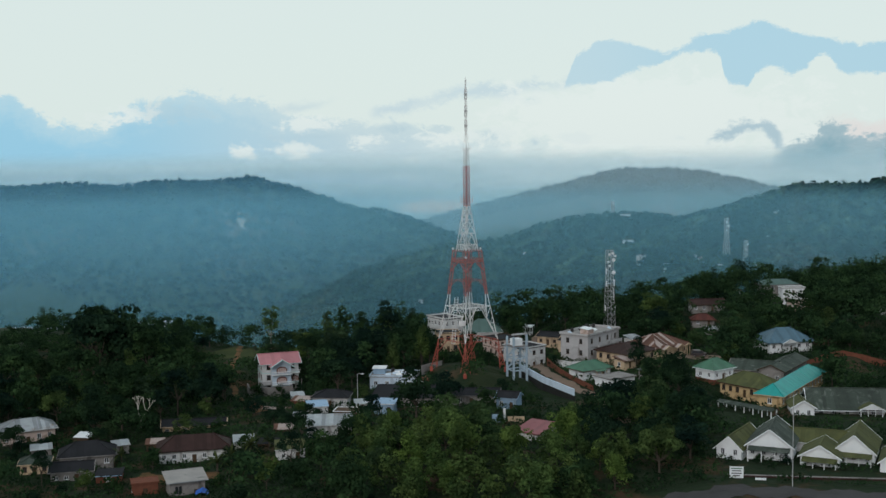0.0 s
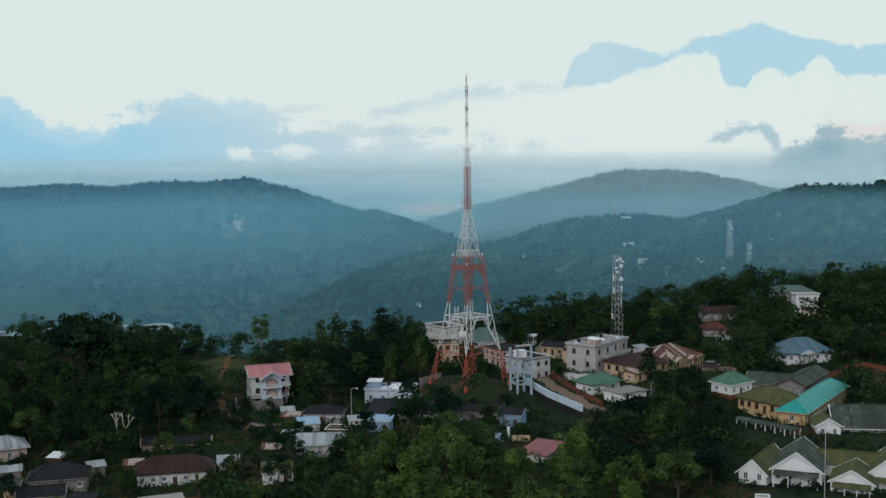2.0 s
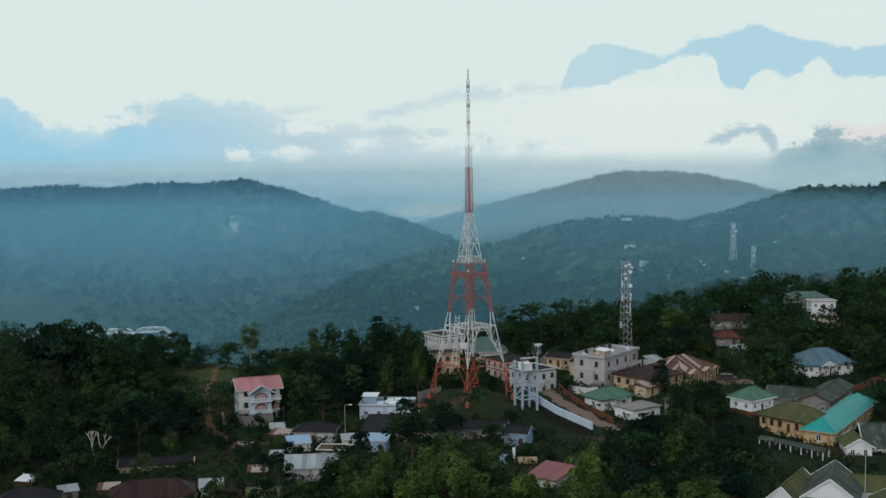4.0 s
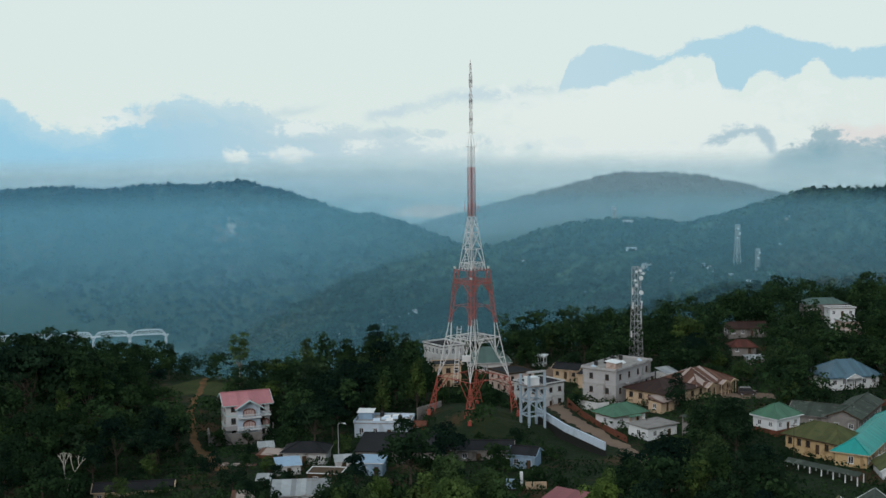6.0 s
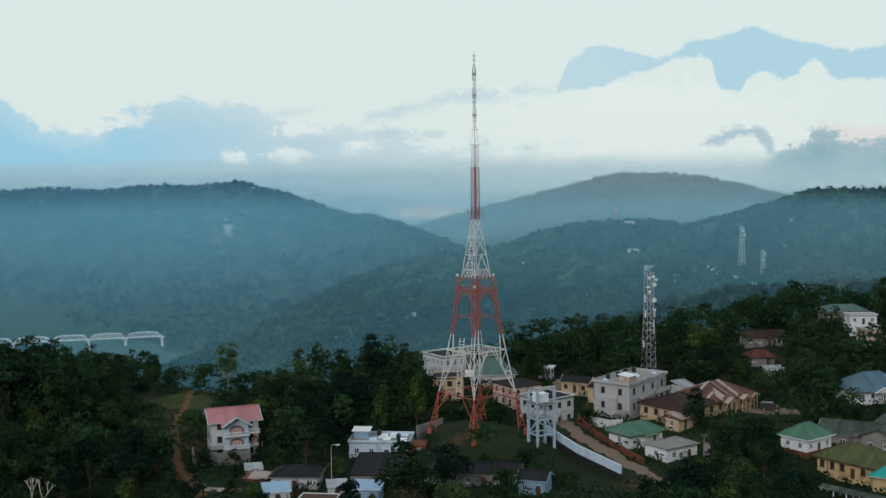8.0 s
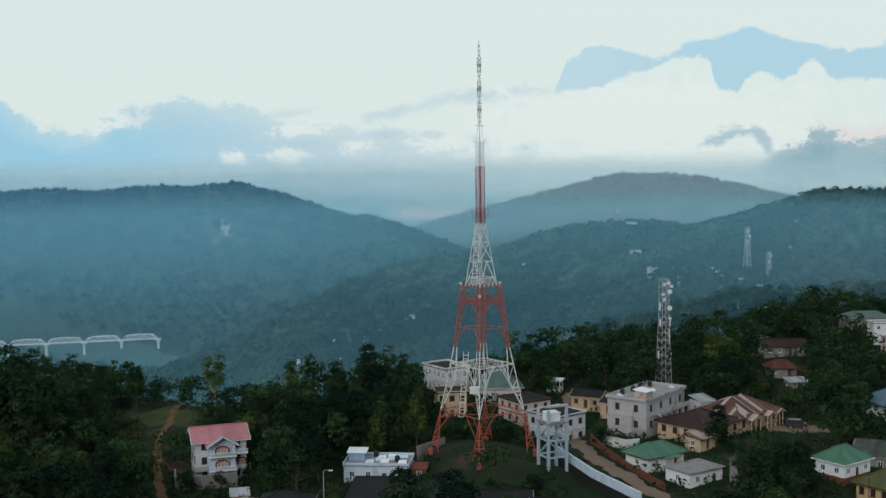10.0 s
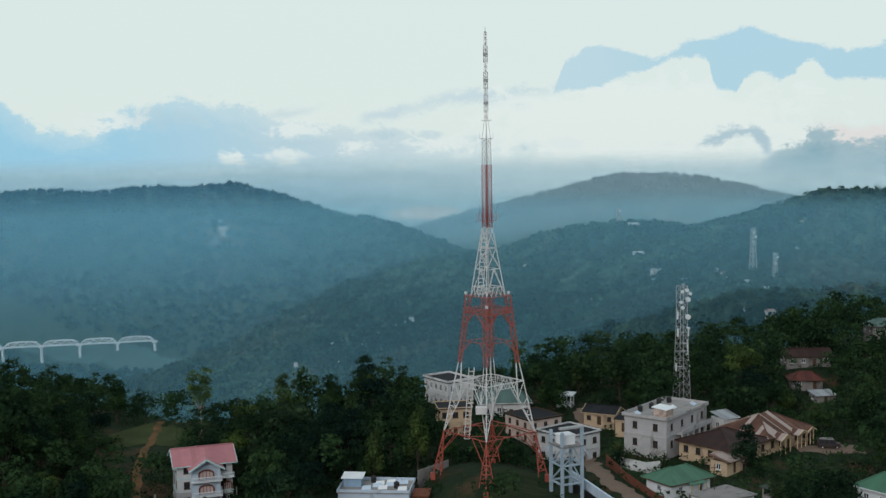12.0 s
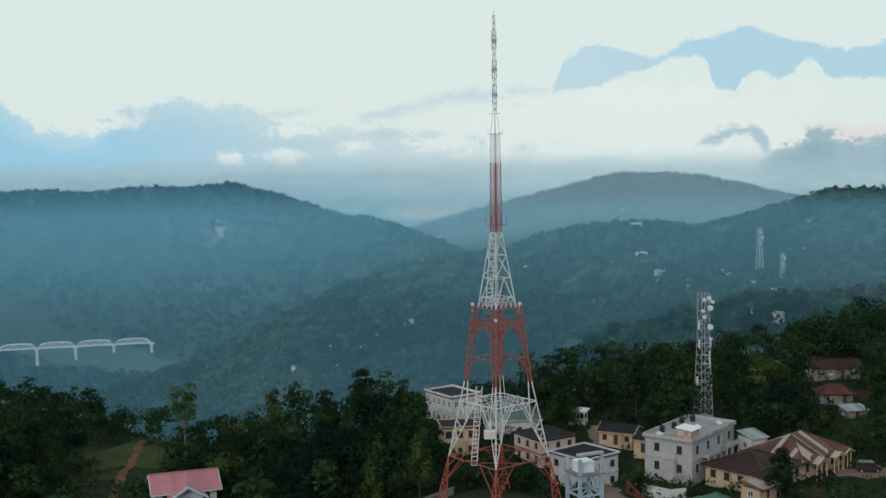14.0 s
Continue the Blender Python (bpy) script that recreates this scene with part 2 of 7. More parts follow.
def leaf_surface(name, a, b, through=0.25, by_tree=0.42, size=0.25, clump=0.0):
    m = bpy.data.materials.new(name)
    m.use_nodes = True
    n = Nodes(m.node_tree)
    out = n.add("ShaderNodeOutputMaterial")
    co = n.add("ShaderNodeTexCoord").outputs["Object"]
    g = n.add("ShaderNodeNewGeometry").outputs["Random Per Island"]
    r = n.add("ShaderNodeObjectInfo").outputs["Random"]
    f = n.math("MULTIPLY_ADD", n.noise(co, size, 3), 1.3, n.math("MULTIPLY_ADD", g, 0.5, -0.45), clamp=True)
    col = n.mix(f, a, b)
    crown_tone = n.ramp(n.noise(co, 0.12, 2, 0.5), 0.38, 0.62)
    if not clump:
        col = n.mix(1.0, col, n.mix(crown_tone, (0.60, 0.66, 0.72), (1.38, 1.42, 1.28)), "MULTIPLY")
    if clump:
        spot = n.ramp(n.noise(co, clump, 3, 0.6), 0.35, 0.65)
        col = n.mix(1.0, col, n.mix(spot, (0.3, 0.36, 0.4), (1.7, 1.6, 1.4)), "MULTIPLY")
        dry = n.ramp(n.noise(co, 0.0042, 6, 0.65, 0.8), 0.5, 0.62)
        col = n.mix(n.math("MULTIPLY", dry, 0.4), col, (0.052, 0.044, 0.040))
        # random broad tone patches, in place of relief shading on the far hills
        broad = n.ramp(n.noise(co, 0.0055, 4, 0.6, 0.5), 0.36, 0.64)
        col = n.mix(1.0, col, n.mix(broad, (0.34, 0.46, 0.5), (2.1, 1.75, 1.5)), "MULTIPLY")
    col = n.mix(1.0, col, n.mix(r, (1 - by_tree, 1 - by_tree * 0.8, 1 - by_tree * 0.3), (1 + by_tree, 1 + by_tree * 0.8, 0.9)), "MULTIPLY")
    d, t, s = n.add("ShaderNodeBsdfDiffuse"), n.add("ShaderNodeBsdfTranslucent"), n.add("ShaderNodeMixShader")
    n.put(d.inputs[0], col), n.put(t.inputs[0], col)
    s.inputs[0].default_value = through
    n.t.links.new(d.outputs[0], s.inputs[1]), n.t.links.new(t.outputs[0], s.inputs[2])
    n.t.links.new(s.outputs[0], out.inputs[0])
    return m


def glass_surface(name, tint):
    m = bpy.data.materials.new(name)
    m.use_nodes = True
    p = m.node_tree.nodes["Principled BSDF"]
    p.inputs["Base Color"].default_value = (*tint, 1)
    p.inputs["Roughness"].default_value = 0.12
    return m


def haze_sheet_surface(name, thick, colour, top, bottom, seed, low=1.0, patchy=0.25, west=None, glow=None, thin=(-260, -40)):
    """Sheet standing in for distance haze: scatters the light that falls on it from both sides, lets the rest through,
    and thins out upwards; the last one before the horizon emits its brightness itself.
    """
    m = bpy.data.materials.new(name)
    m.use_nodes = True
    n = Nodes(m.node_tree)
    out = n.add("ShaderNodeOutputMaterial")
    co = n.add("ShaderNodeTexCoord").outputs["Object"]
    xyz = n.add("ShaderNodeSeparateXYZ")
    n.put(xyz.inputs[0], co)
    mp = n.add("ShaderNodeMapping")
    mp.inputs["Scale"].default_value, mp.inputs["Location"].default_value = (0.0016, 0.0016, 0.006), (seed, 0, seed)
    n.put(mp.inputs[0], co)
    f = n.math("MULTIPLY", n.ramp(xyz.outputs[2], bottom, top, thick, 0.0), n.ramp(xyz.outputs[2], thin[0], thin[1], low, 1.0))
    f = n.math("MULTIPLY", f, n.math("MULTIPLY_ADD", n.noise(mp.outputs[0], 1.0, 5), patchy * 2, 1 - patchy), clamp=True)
    if west:
        f = n.math("MULTIPLY", f, n.ramp(xyz.outputs[0], west[0], west[1], 0.0, 1.0))
    clear, mixed = n.add("ShaderNodeBsdfTransparent"), n.add("ShaderNodeMixShader")
    # haze brightness as emission, paler upwards; sand and dim bands are colours in it
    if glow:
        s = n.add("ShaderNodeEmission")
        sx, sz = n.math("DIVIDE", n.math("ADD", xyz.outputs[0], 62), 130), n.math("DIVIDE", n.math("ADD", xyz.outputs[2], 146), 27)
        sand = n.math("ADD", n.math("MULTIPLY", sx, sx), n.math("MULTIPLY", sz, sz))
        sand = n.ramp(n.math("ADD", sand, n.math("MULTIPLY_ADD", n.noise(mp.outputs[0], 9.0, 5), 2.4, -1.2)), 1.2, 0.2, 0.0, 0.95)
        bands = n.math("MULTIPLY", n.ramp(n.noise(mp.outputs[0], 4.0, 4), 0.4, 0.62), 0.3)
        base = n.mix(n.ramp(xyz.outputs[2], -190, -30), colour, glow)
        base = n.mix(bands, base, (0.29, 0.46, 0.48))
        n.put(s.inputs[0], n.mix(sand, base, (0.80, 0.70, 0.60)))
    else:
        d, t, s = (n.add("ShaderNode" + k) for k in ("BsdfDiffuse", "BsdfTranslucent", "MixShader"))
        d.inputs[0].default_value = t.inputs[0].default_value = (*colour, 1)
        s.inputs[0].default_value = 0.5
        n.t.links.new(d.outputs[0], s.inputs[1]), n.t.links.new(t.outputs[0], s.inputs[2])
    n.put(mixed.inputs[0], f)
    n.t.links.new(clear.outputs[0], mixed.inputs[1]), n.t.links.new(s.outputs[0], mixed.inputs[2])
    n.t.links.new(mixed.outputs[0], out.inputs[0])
    return m


def ground_surface():
    m = bpy.data.materials.new("ground")
    m.use_nodes = True
    n = Nodes(m.node_tree)
    out, p = n.add("ShaderNodeOutputMaterial"), n.add("ShaderNodeBsdfPrincipled")
    n.t.links.new(p.outputs[0], out.inputs[0])
    co = n.add("ShaderNodeTexCoord").outputs["Object"]
    xyz = n.add("ShaderNodeSeparateXYZ")
    n.put(xyz.inputs[0], co)
    x, y, z = xyz.outputs
    grass = n.mix(n.noise(co, 0.35, 6, 0.65), (0.008, 0.018, 0.010), (0.026, 0.040, 0.018))
    soil = n.ramp(n.noise(co, 0.07, 6, 0.6), 0.53, 0.66)
    near = n.mix(n.math("MULTIPLY", soil, 0.7), grass, (0.09, 0.05, 0.03))
    wood = n.mix(n.noise(co, 0.09, 6, 0.75), (0.012, 0.034, 0.024), (0.062, 0.088, 0.050))
    bare = n.ramp(n.noise(co, 0.0035, 6, 0.62, 0.6), 0.52, 0.66)
    wood = n.mix(n.math("MULTIPLY", bare, n.ramp(y, 1900, 2300, 0.05, 0.6)), wood, (0.17, 0.115, 0.09))
    col = n.mix(n.ramp(y, 90, 200), near, wood)
    # sandy river bed and fields on the far plain
    sx = n.math("DIVIDE", n.math("ADD", x, 70), 190)
    sy = n.math("DIVIDE", n.math("SUBTRACT", y, 4060), 130)
    r2 = n.math("ADD", n.math("MULTIPLY", sx, sx), n.math("MULTIPLY", sy, sy))
    sand = n.ramp(n.math("ADD", r2, n.math("MULTIPLY_ADD", n.noise(co, 0.008, 5), 1.6, -0.8)), 1.1, 0.5)
    col = n.mix(sand, col, (0.80, 0.58, 0.44))
    # landslip scars on the slope across the valley
    qx = n.math("DIVIDE", n.math("ADD", n.math("ADD", x, 487), n.math("MULTIPLY", n.math("SUBTRACT", y, 2315), 0.35)), 14)
    qy = n.math("DIVIDE", n.math("SUBTRACT", y, 2315), 50)
    q2 = n.math("ADD", n.math("MULTIPLY", qx, qx), n.math("MULTIPLY", qy, qy))
    slip = n.ramp(n.math("ADD", q2, n.math("MULTIPLY_ADD", n.noise(co, 0.03, 5), 2.0, -1.0)), 1.2, 0.3)
    col = n.mix(slip, col, (0.45, 0.36, 0.27))
    # river in the valley
    river = n.math("ABSOLUTE", n.math("SUBTRACT", n.math("ADD", y, n.math("MULTIPLY", x, 0.3)), 1610))
    wet = n.math("MULTIPLY", n.ramp(river, 46, 30), n.math("MULTIPLY", n.ramp(x, -420, -480), n.ramp(z, -262, -272)))
    col = n.mix(wet, col, (0.07, 0.12, 0.11))
    n.put(p.inputs["Base Color"], col)
    n.put(p.inputs["Roughness"], n.math("MULTIPLY_ADD", wet, -0.25, 0.95))
    p.inputs["Specular IOR Level"].default_value = 0.1
    bm = n.add("ShaderNodeBump")
    bm.inputs["Strength"].default_value, bm.inputs["Distance"].default_value = 0.8, 1.2
    n.put(bm.inputs["Height"], n.noise(co, 0.25, 5))
    n.t.links.new(bm.outputs[0], p.inputs["Normal"])
    return m


M = dict(
    ground=ground_surface(),
    white=surface("white_paint", (0.72, 0.73, 0.73), (0.50, 0.51, 0.51), 0.7, 0.5, stain=(0.26, 0.25, 0.24)),
    bright=surface("fresh_white_paint", (0.82, 0.85, 0.86), (0.70, 0.73, 0.75), 0.6, 0.6),
    cream=surface("cream_paint", (0.62, 0.47, 0.32), (0.48, 0.36, 0.24), 0.75, 0.5, stain=(0.30, 0.22, 0.16)),
    yellow=surface("yellow_paint", (0.62, 0.45, 0.25), (0.50, 0.36, 0.19), 0.75, 0.5, stain=(0.3, 0.2, 0.1)),
    peach=surface("peach_paint", (0.66, 0.53, 0.47), (0.52, 0.41, 0.36), 0.75, 0.5, stain=(0.3, 0.22, 0.18)),
    concrete=surface("concrete", (0.30, 0.28, 0.27), (0.19, 0.18, 0.17), 0.9, 0.4, bump=0.02, stain=(0.10, 0.095, 0.09)),
    mauve=surface("pale_rendered_wall", (0.50, 0.49, 0.49), (0.36, 0.355, 0.36), 0.8, 0.4, stain=(0.20, 0.19, 0.18)),
    brick=surface("brick_red_wall", (0.20, 0.076, 0.048), (0.12, 0.048, 0.032), 0.9, 0.9, bump=0.02),
    palebluewall=surface("pale_blue_wash", (0.58, 0.68, 0.78), (0.46, 0.56, 0.66), 0.7, 0.4, stain=(0.36, 0.43, 0.5)),
    bluewall=surface("light_blue_paint", (0.33, 0.47, 0.62), (0.25, 0.37, 0.50), 0.7, 0.5, stain=(0.2, 0.27, 0.33)),
    teal_trim=surface("pale_teal_trim", (0.50, 0.68, 0.68), (0.42, 0.58, 0.58), 0.6, 0.8),
    dark=surface("dark_opening", (0.035, 0.033, 0.032), (0.02, 0.02, 0.02), 0.7, 0.6),
    wood=surface("dark_wood", (0.10, 0.065, 0.04), (0.06, 0.04, 0.025), 0.7, 1.5),
    pink=surface("pink_sheet_roof", (0.46, 0.19, 0.20), (0.36, 0.14, 0.16), 0.5, 0.5, island=0.12),
    brickroof=surface("dull_red_sheet_roof", (0.125, 0.046, 0.036), (0.08, 0.03, 0.026), 0.6, 0.5, island=0.2),
    redroof=surface("red_sheet_roof", (0.24, 0.062, 0.072), (0.18, 0.048, 0.056), 0.5, 0.5, island=0.12),
    maroon=surface("dark_maroon_roof", (0.050, 0.026, 0.023), (0.030, 0.017, 0.015), 0.6, 0.5, island=0.2),
    rust=surface("rusted_sheet_roof", (0.16, 0.085, 0.06), (0.075, 0.036, 0.028), 0.7, 0.35, island=0.3, sheets=((0.40, 0.33, 0.30), 0.6)),
    olive=surface("mossy_olive_roof", (0.105, 0.112, 0.045), (0.062, 0.072, 0.034), 0.8, 0.5, island=0.15, stain=(0.06, 0.07, 0.035)),
    greyroof=surface("grey_green_roof", (0.062, 0.078, 0.064), (0.038, 0.050, 0.042), 0.7, 0.5, island=0.2, stain=(0.13, 0.15, 0.13)),
    greenroof=surface("green_sheet_roof", (0.055, 0.16, 0.095), (0.04, 0.12, 0.075), 0.5, 0.5, island=0.15),
    tealroof=surface("teal_sheet_roof", (0.012, 0.33, 0.30), (0.010, 0.27, 0.25), 0.45, 0.4, island=0.12),
    sage=surface("faded_sage_roof", (0.10, 0.16, 0.145), (0.07, 0.12, 0.11), 0.6, 0.5, island=0.12),
    blueroof=surface("blue_grey_sheet_roof", (0.075, 0.15, 0.20), (0.05, 0.11, 0.155), 0.45, 0.5, island=0.2),
    zinc=surface("zinc_sheet_roof", (0.33, 0.36, 0.38), (0.21, 0.23, 0.24), 0.5, 0.5, island=0.35, stain=(0.22, 0.19, 0.17)),
    blackroof=surface("dark_flat_roof", (0.026, 0.027, 0.031), (0.016, 0.017, 0.019), 0.85, 0.3, island=0.1),
    roofslab=surface("weathered_roof_slab", (0.36, 0.34, 0.32), (0.24, 0.23, 0.22), 0.9, 0.3, stain=(0.12, 0.12, 0.12)),
    tower_red=surface("tower_red_paint", (0.40, 0.088, 0.058), (0.29, 0.064, 0.044), 0.55, 0.6),
    tower_white=surface("tower_white_paint", (0.72, 0.71, 0.70), (0.58, 0.57, 0.56), 0.55, 0.6),
    galv=surface("galvanised_steel", (0.45, 0.46, 0.46), (0.34, 0.35, 0.36), 0.5, 1.0),
    bluesteel=surface("pale_blue_steel", (0.42, 0.52, 0.60), (0.30, 0.38, 0.45), 0.6, 0.7),
    plastic=surface("black_plastic", (0.03, 0.03, 0.03), (0.02, 0.02, 0.02), 0.4, 1.0),
    bluetarp=surface("blue_tarpaulin", (0.03, 0.12, 0.45), (0.02, 0.08, 0.32), 0.5, 1.0),
    earth=surface("red_earth_track", (0.21, 0.105, 0.05), (0.04, 0.040, 0.018), 0.95, 0.25, bump=0.05),
    dirt=surface("pale_dirt_road", (0.23, 0.165, 0.125), (0.15, 0.11, 0.085), 0.95, 0.2, bump=0.04),
    asphalt=surface("worn_asphalt", (0.075, 0.072, 0.072), (0.045, 0.043, 0.043), 0.9, 0.2, bump=0.02),
    lawn=surface("lawn", (0.026, 0.038, 0.014), (0.012, 0.020, 0.008), 0.95, 0.2, bump=0.06),
    meadow=surface("meadow", (0.062, 0.074, 0.025), (0.022, 0.036, 0.013), 0.95, 0.15, bump=0.06),
    bark=surface("bark", (0.085, 0.07, 0.055), (0.05, 0.04, 0.032), 0.9, 1.5),
    palebark=surface("pale_bark", (0.40, 0.37, 0.32), (0.28, 0.26, 0.22), 0.9, 1.5),
    leaf=leaf_surface("broad_leaves", (0.012, 0.029, 0.018), (0.034, 0.062, 0.033)),
    midleaf=leaf_surface("olive_leaves", (0.024, 0.046, 0.022), (0.075, 0.108, 0.048)),
    lightleaf=leaf_surface("yellow_green_leaves", (0.036, 0.072, 0.026), (0.115, 0.165, 0.060), 0.3, 0.3),
    # far leaves: some of the distance haze's blue is put into their colour
    farleaf=leaf_surface("haze_tinted_far_leaves", (0.006, 0.022, 0.022), (0.034, 0.064, 0.052), 0.2, 0.0, 0.009, 0.045),
    palm=leaf_surface("palm_leaves", (0.045, 0.062, 0.024), (0.085, 0.10, 0.045), 0.3, 0.2),
    glass=glass_surface("dark_window_glass", (0.03, 0.035, 0.04)),
    curtain=surface("pale_curtain", (0.62, 0.48, 0.45), (0.5, 0.38, 0.36), 0.8, 2.0),
    deadwood=surface("bleached_wood", (0.62, 0.58, 0.50), (0.42, 0.39, 0.33), 0.9, 1.5),
    tyre=surface("tyre_rubber", (0.022, 0.022, 0.023), (0.014, 0.014, 0.014), 0.85, 3.0),
    carpaint=surface("dark_car_paint", (0.055, 0.040, 0.042), (0.040, 0.030, 0.032), 0.3, 1.0),
    bridge_steel=surface("bridge_paint", (0.85, 0.86, 0.86), (0.75, 0.77, 0.78), 0.6, 0.1),
)

# ---- building blocks ----


class Bits:
    """Collects boxes, bars and sheets and links them as one mesh; slim makes all bars thinner."""

    def __init__(self, slim=1.0):
        self.v, self.f, self.slim = [], [], slim

    def raw(self, vs, fs):
        k = len(self.v)
        self.v += [tuple(p) for p in vs]
        self.f += [tuple(i + k for i in f) for f in fs]
        return self

    def box(self, x0, y0, z0, x1, y1, z1):
        vs = [(x, y, z) for z in (z0, z1) for y in (y0, y1) for x in (x0, x1)]
        return self.raw(vs, [(0, 2, 3, 1), (4, 5, 7, 6), (0, 1, 5, 4), (2, 6, 7, 3), (0, 4, 6, 2), (1, 3, 7, 5)])

    def bar(self, a, b, w, sides=4, w2=None):
        a, b = Vector(a), Vector(b)
        d = (b - a).normalized()
        s = d.cross(Vector((0, 0, 1)) if abs(d.z) < 0.9 else Vector((1, 0, 0))).normalized()
        q = d.cross(s)
        w2 = (w if w2 is None else w2) * self.slim
        w = w * self.slim
        vs = []
        for p, r in ((a, w / 2), (b, w2 / 2)):
            for i in range(sides):
                t = 2 * math.pi * (i + 0.5) / sides
                k = r * (1.414 if sides == 4 else 1)
                vs.append(p + s * math.cos(t) * k + q * math.sin(t) * k)
        n = sides
        fs = [(i, (i + 1) % n, n + (i + 1) % n, n + i) for i in range(n)]
        return self.raw(vs, fs + [tuple(range(n - 1, -1, -1)), tuple(range(n, 2 * n))])

    def slab(self, pts, t):
        """A flat sheet through pts, t thick, below them."""
        n = len(pts)
        vs = [Vector(p) for p in pts]
        nr = (vs[1] - vs[0]).cross(vs[2] - vs[0]).normalized()
        nr = nr if nr.z > 0 else -nr
        fs = [tuple(range(n)), tuple(range(2 * n - 1, n - 1, -1))] + [(i, n + i, n + (i + 1) % n, (i + 1) % n) for i in range(n)]
        return self.raw(vs + [p - nr * t for p in vs], fs)

    def mesh(self, name):
        me = bpy.data.meshes.new(name)
        me.from_pydata(self.v, [], self.f)
        me.update()
        return me


def part(name, bits, material, parent=None, label="", at=None):
    me = bits if isinstance(bits, bpy.types.Mesh) else bits.mesh(name)
    if not me.materials:
        me.materials.append(M[material])
    ob = new(name, me)
    if parent:
        ob.parent = parent
    if at:
        ob.matrix_basis = at
    return tagged(ob, label)


def each(name, bits, material, parent):
    """Every bar or board of bits as a part of its own."""
    for k in range(0, len(bits.v), 8):
        b = Bits()
        b.v = bits.v[k:k + 8]
        b.f = [tuple(i - k for i in f) for f in bits.f if k <= min(f) < k + 8]
        part(name, b, material, parent)


def thing(name, label, category, at, group="", kind=""):
    ob = new(name)
    ob.matrix_basis = at
    return tagged(ob, label, category, group, kind)


# ---- ground ----
SPOTS = (  # heights of the town's ground: x, y, z
    (0, 0, 0), (14, -8, -1.6), (16.5, -2, -4.6), (19.5, -13, -4.8), (24.5, -27, -4.6), (22.5, 2, -2.4), (26.5, -9, -2.6), (31, -23, -3.2), (34, 22, -3), (55, 20, -2.2), (36, -8, -3), (67, -26, 0), (74, -37, -2.8), (86, -31, -4), (99, 14, -2.6), (103.5, 37, -2.9), (104, 9, -2.9), (117, 18, -1.5), (129, 14, -4.5), (90, 80, -4.6), (88, 87, -2.6), (93, 102, 0.6),
    (128, 132, 4.2), (131, 112, -0.8), (-59, 14, -10.4), (-22, -2, -5.5), (-17, -18, -7), (-22, -42, -4.5), (-36, -63, -5), (-113, -52, -8), (-72, -80, -9),
    (12, -50, -4), (70, -95, -3.8), (18, 27, -5.4), (-8, 48, -4), (8, 64, -3.6), (21, 63, -1.2), (-77, 61, -6), (150, 60, 4), (-140, 110, -9), (165, 150, 8), (-100, -10, -7),
    (52, 68, -1.2), (0, -130, -8), (28, -25, -4))
SP = np.array(SPOTS, float)


def ridge(x, y, pts, reach=0.0, west=1.0):
    """Height of a hill with its crest along pts (x, y, z, steepness), falling off on both sides."""
    best = np.full(np.shape(x), -1e9)
    for (ax, ay, az, sa), (bx, by, bz, sb) in zip(pts, pts[1:]):
        dx, dy = bx - ax, by - ay
        t = np.clip(((x - ax) * dx + (y - ay) * dy) / (dx * dx + dy * dy), 0, 1)
        off = x - ax - t * dx
        d = np.hypot(np.where(off < 0, off * west, off), y - ay - t * dy)
        best = np.maximum(best, az + t * (bz - az) - (sa + t * (sb - sa)) * (np.sqrt(d * d + 900) - 30) - reach * np.clip(d - 420, 0, None) ** 2)
    return best


def waves(x, y, size, seed, octaves=4):
    """Smooth uneven relief in -1..1."""
    r, out, amp = random.Random(seed), 0, 1.0
    for k in range(octaves):
        for _ in range(3):
            a, ph = r.uniform(0, 6.28), r.uniform(0, 6.28)
            out = out + amp / 3 * np.sin((x * math.cos(a) + y * math.sin(a)) * 6.28 / size + ph + 1.3 * np.sin(y * 4.1 / size + ph * 2 + x * 1.7 / size))
        size, amp = size / 2.1, amp * 0.55
    return out / 1.8


MID = ((800, 900, 60, 0.2), (447, 980, 7, 0.2), (409, 1001, 4, 0.2), (399, 1007, -8, 0.2), (351, 1045, -26, 0.2), (317, 1080, -35, 0.2), (273, 1140, -39, 0.21), (223, 1200, -34, 0.22), (185, 1225, -39, 0.23), (159, 1242, -44, 0.24),
       (135, 1250, -54, 0.25), (103, 1250, -64, 0.25), (78, 1250, -72, 0.26), (3, 1250, -77, 0.3), (-40, 1263, -86, 0.36), (-84, 1277, -100, 0.42), (-129, 1290, -114, 0.5), (-176, 1310, -139, 0.5),
       (-224, 1330, -162, 0.5), (-298, 1317, -200, 0.45), (-358, 1250, -216, 0.45), (-480, 1230, -252, 0.45), (-560, 1200, -282, 0.5))
LEFT = ((-1900, 2500, -36, 0.3), (-1091, 2650, -33, 0.31), (-966, 2650, -29, 0.31), (-870, 2650, -38, 0.31), (-745, 2650, -25, 0.31), (-634, 2650, -28, 0.32), (-523, 2650, -17, 0.33), (-482, 2650, -26, 0.35), (-428, 2650, -52, 0.38), (-359, 2650, -69, 0.4),
        (-263, 2650, -103, 0.42), (-207, 2650, -100, 0.45), (-152, 2650, -116, 0.5), (-97, 2650, -137, 0.5), (-42, 2650, -159, 0.5), (13, 2650, -182, 0.5), (120, 2620, -270, 0.5))
SPUR = ((-531, 2640, -24, 0.42), (-597, 2420, -44, 0.4), (-644, 2300, -76, 0.42), (-692, 2200, -107, 0.47), (-735, 2110, -128, 0.52), (-776, 2020, -152, 0.56), (-817, 1950, -178, 0.6), (-860, 1890, -205, 0.6))
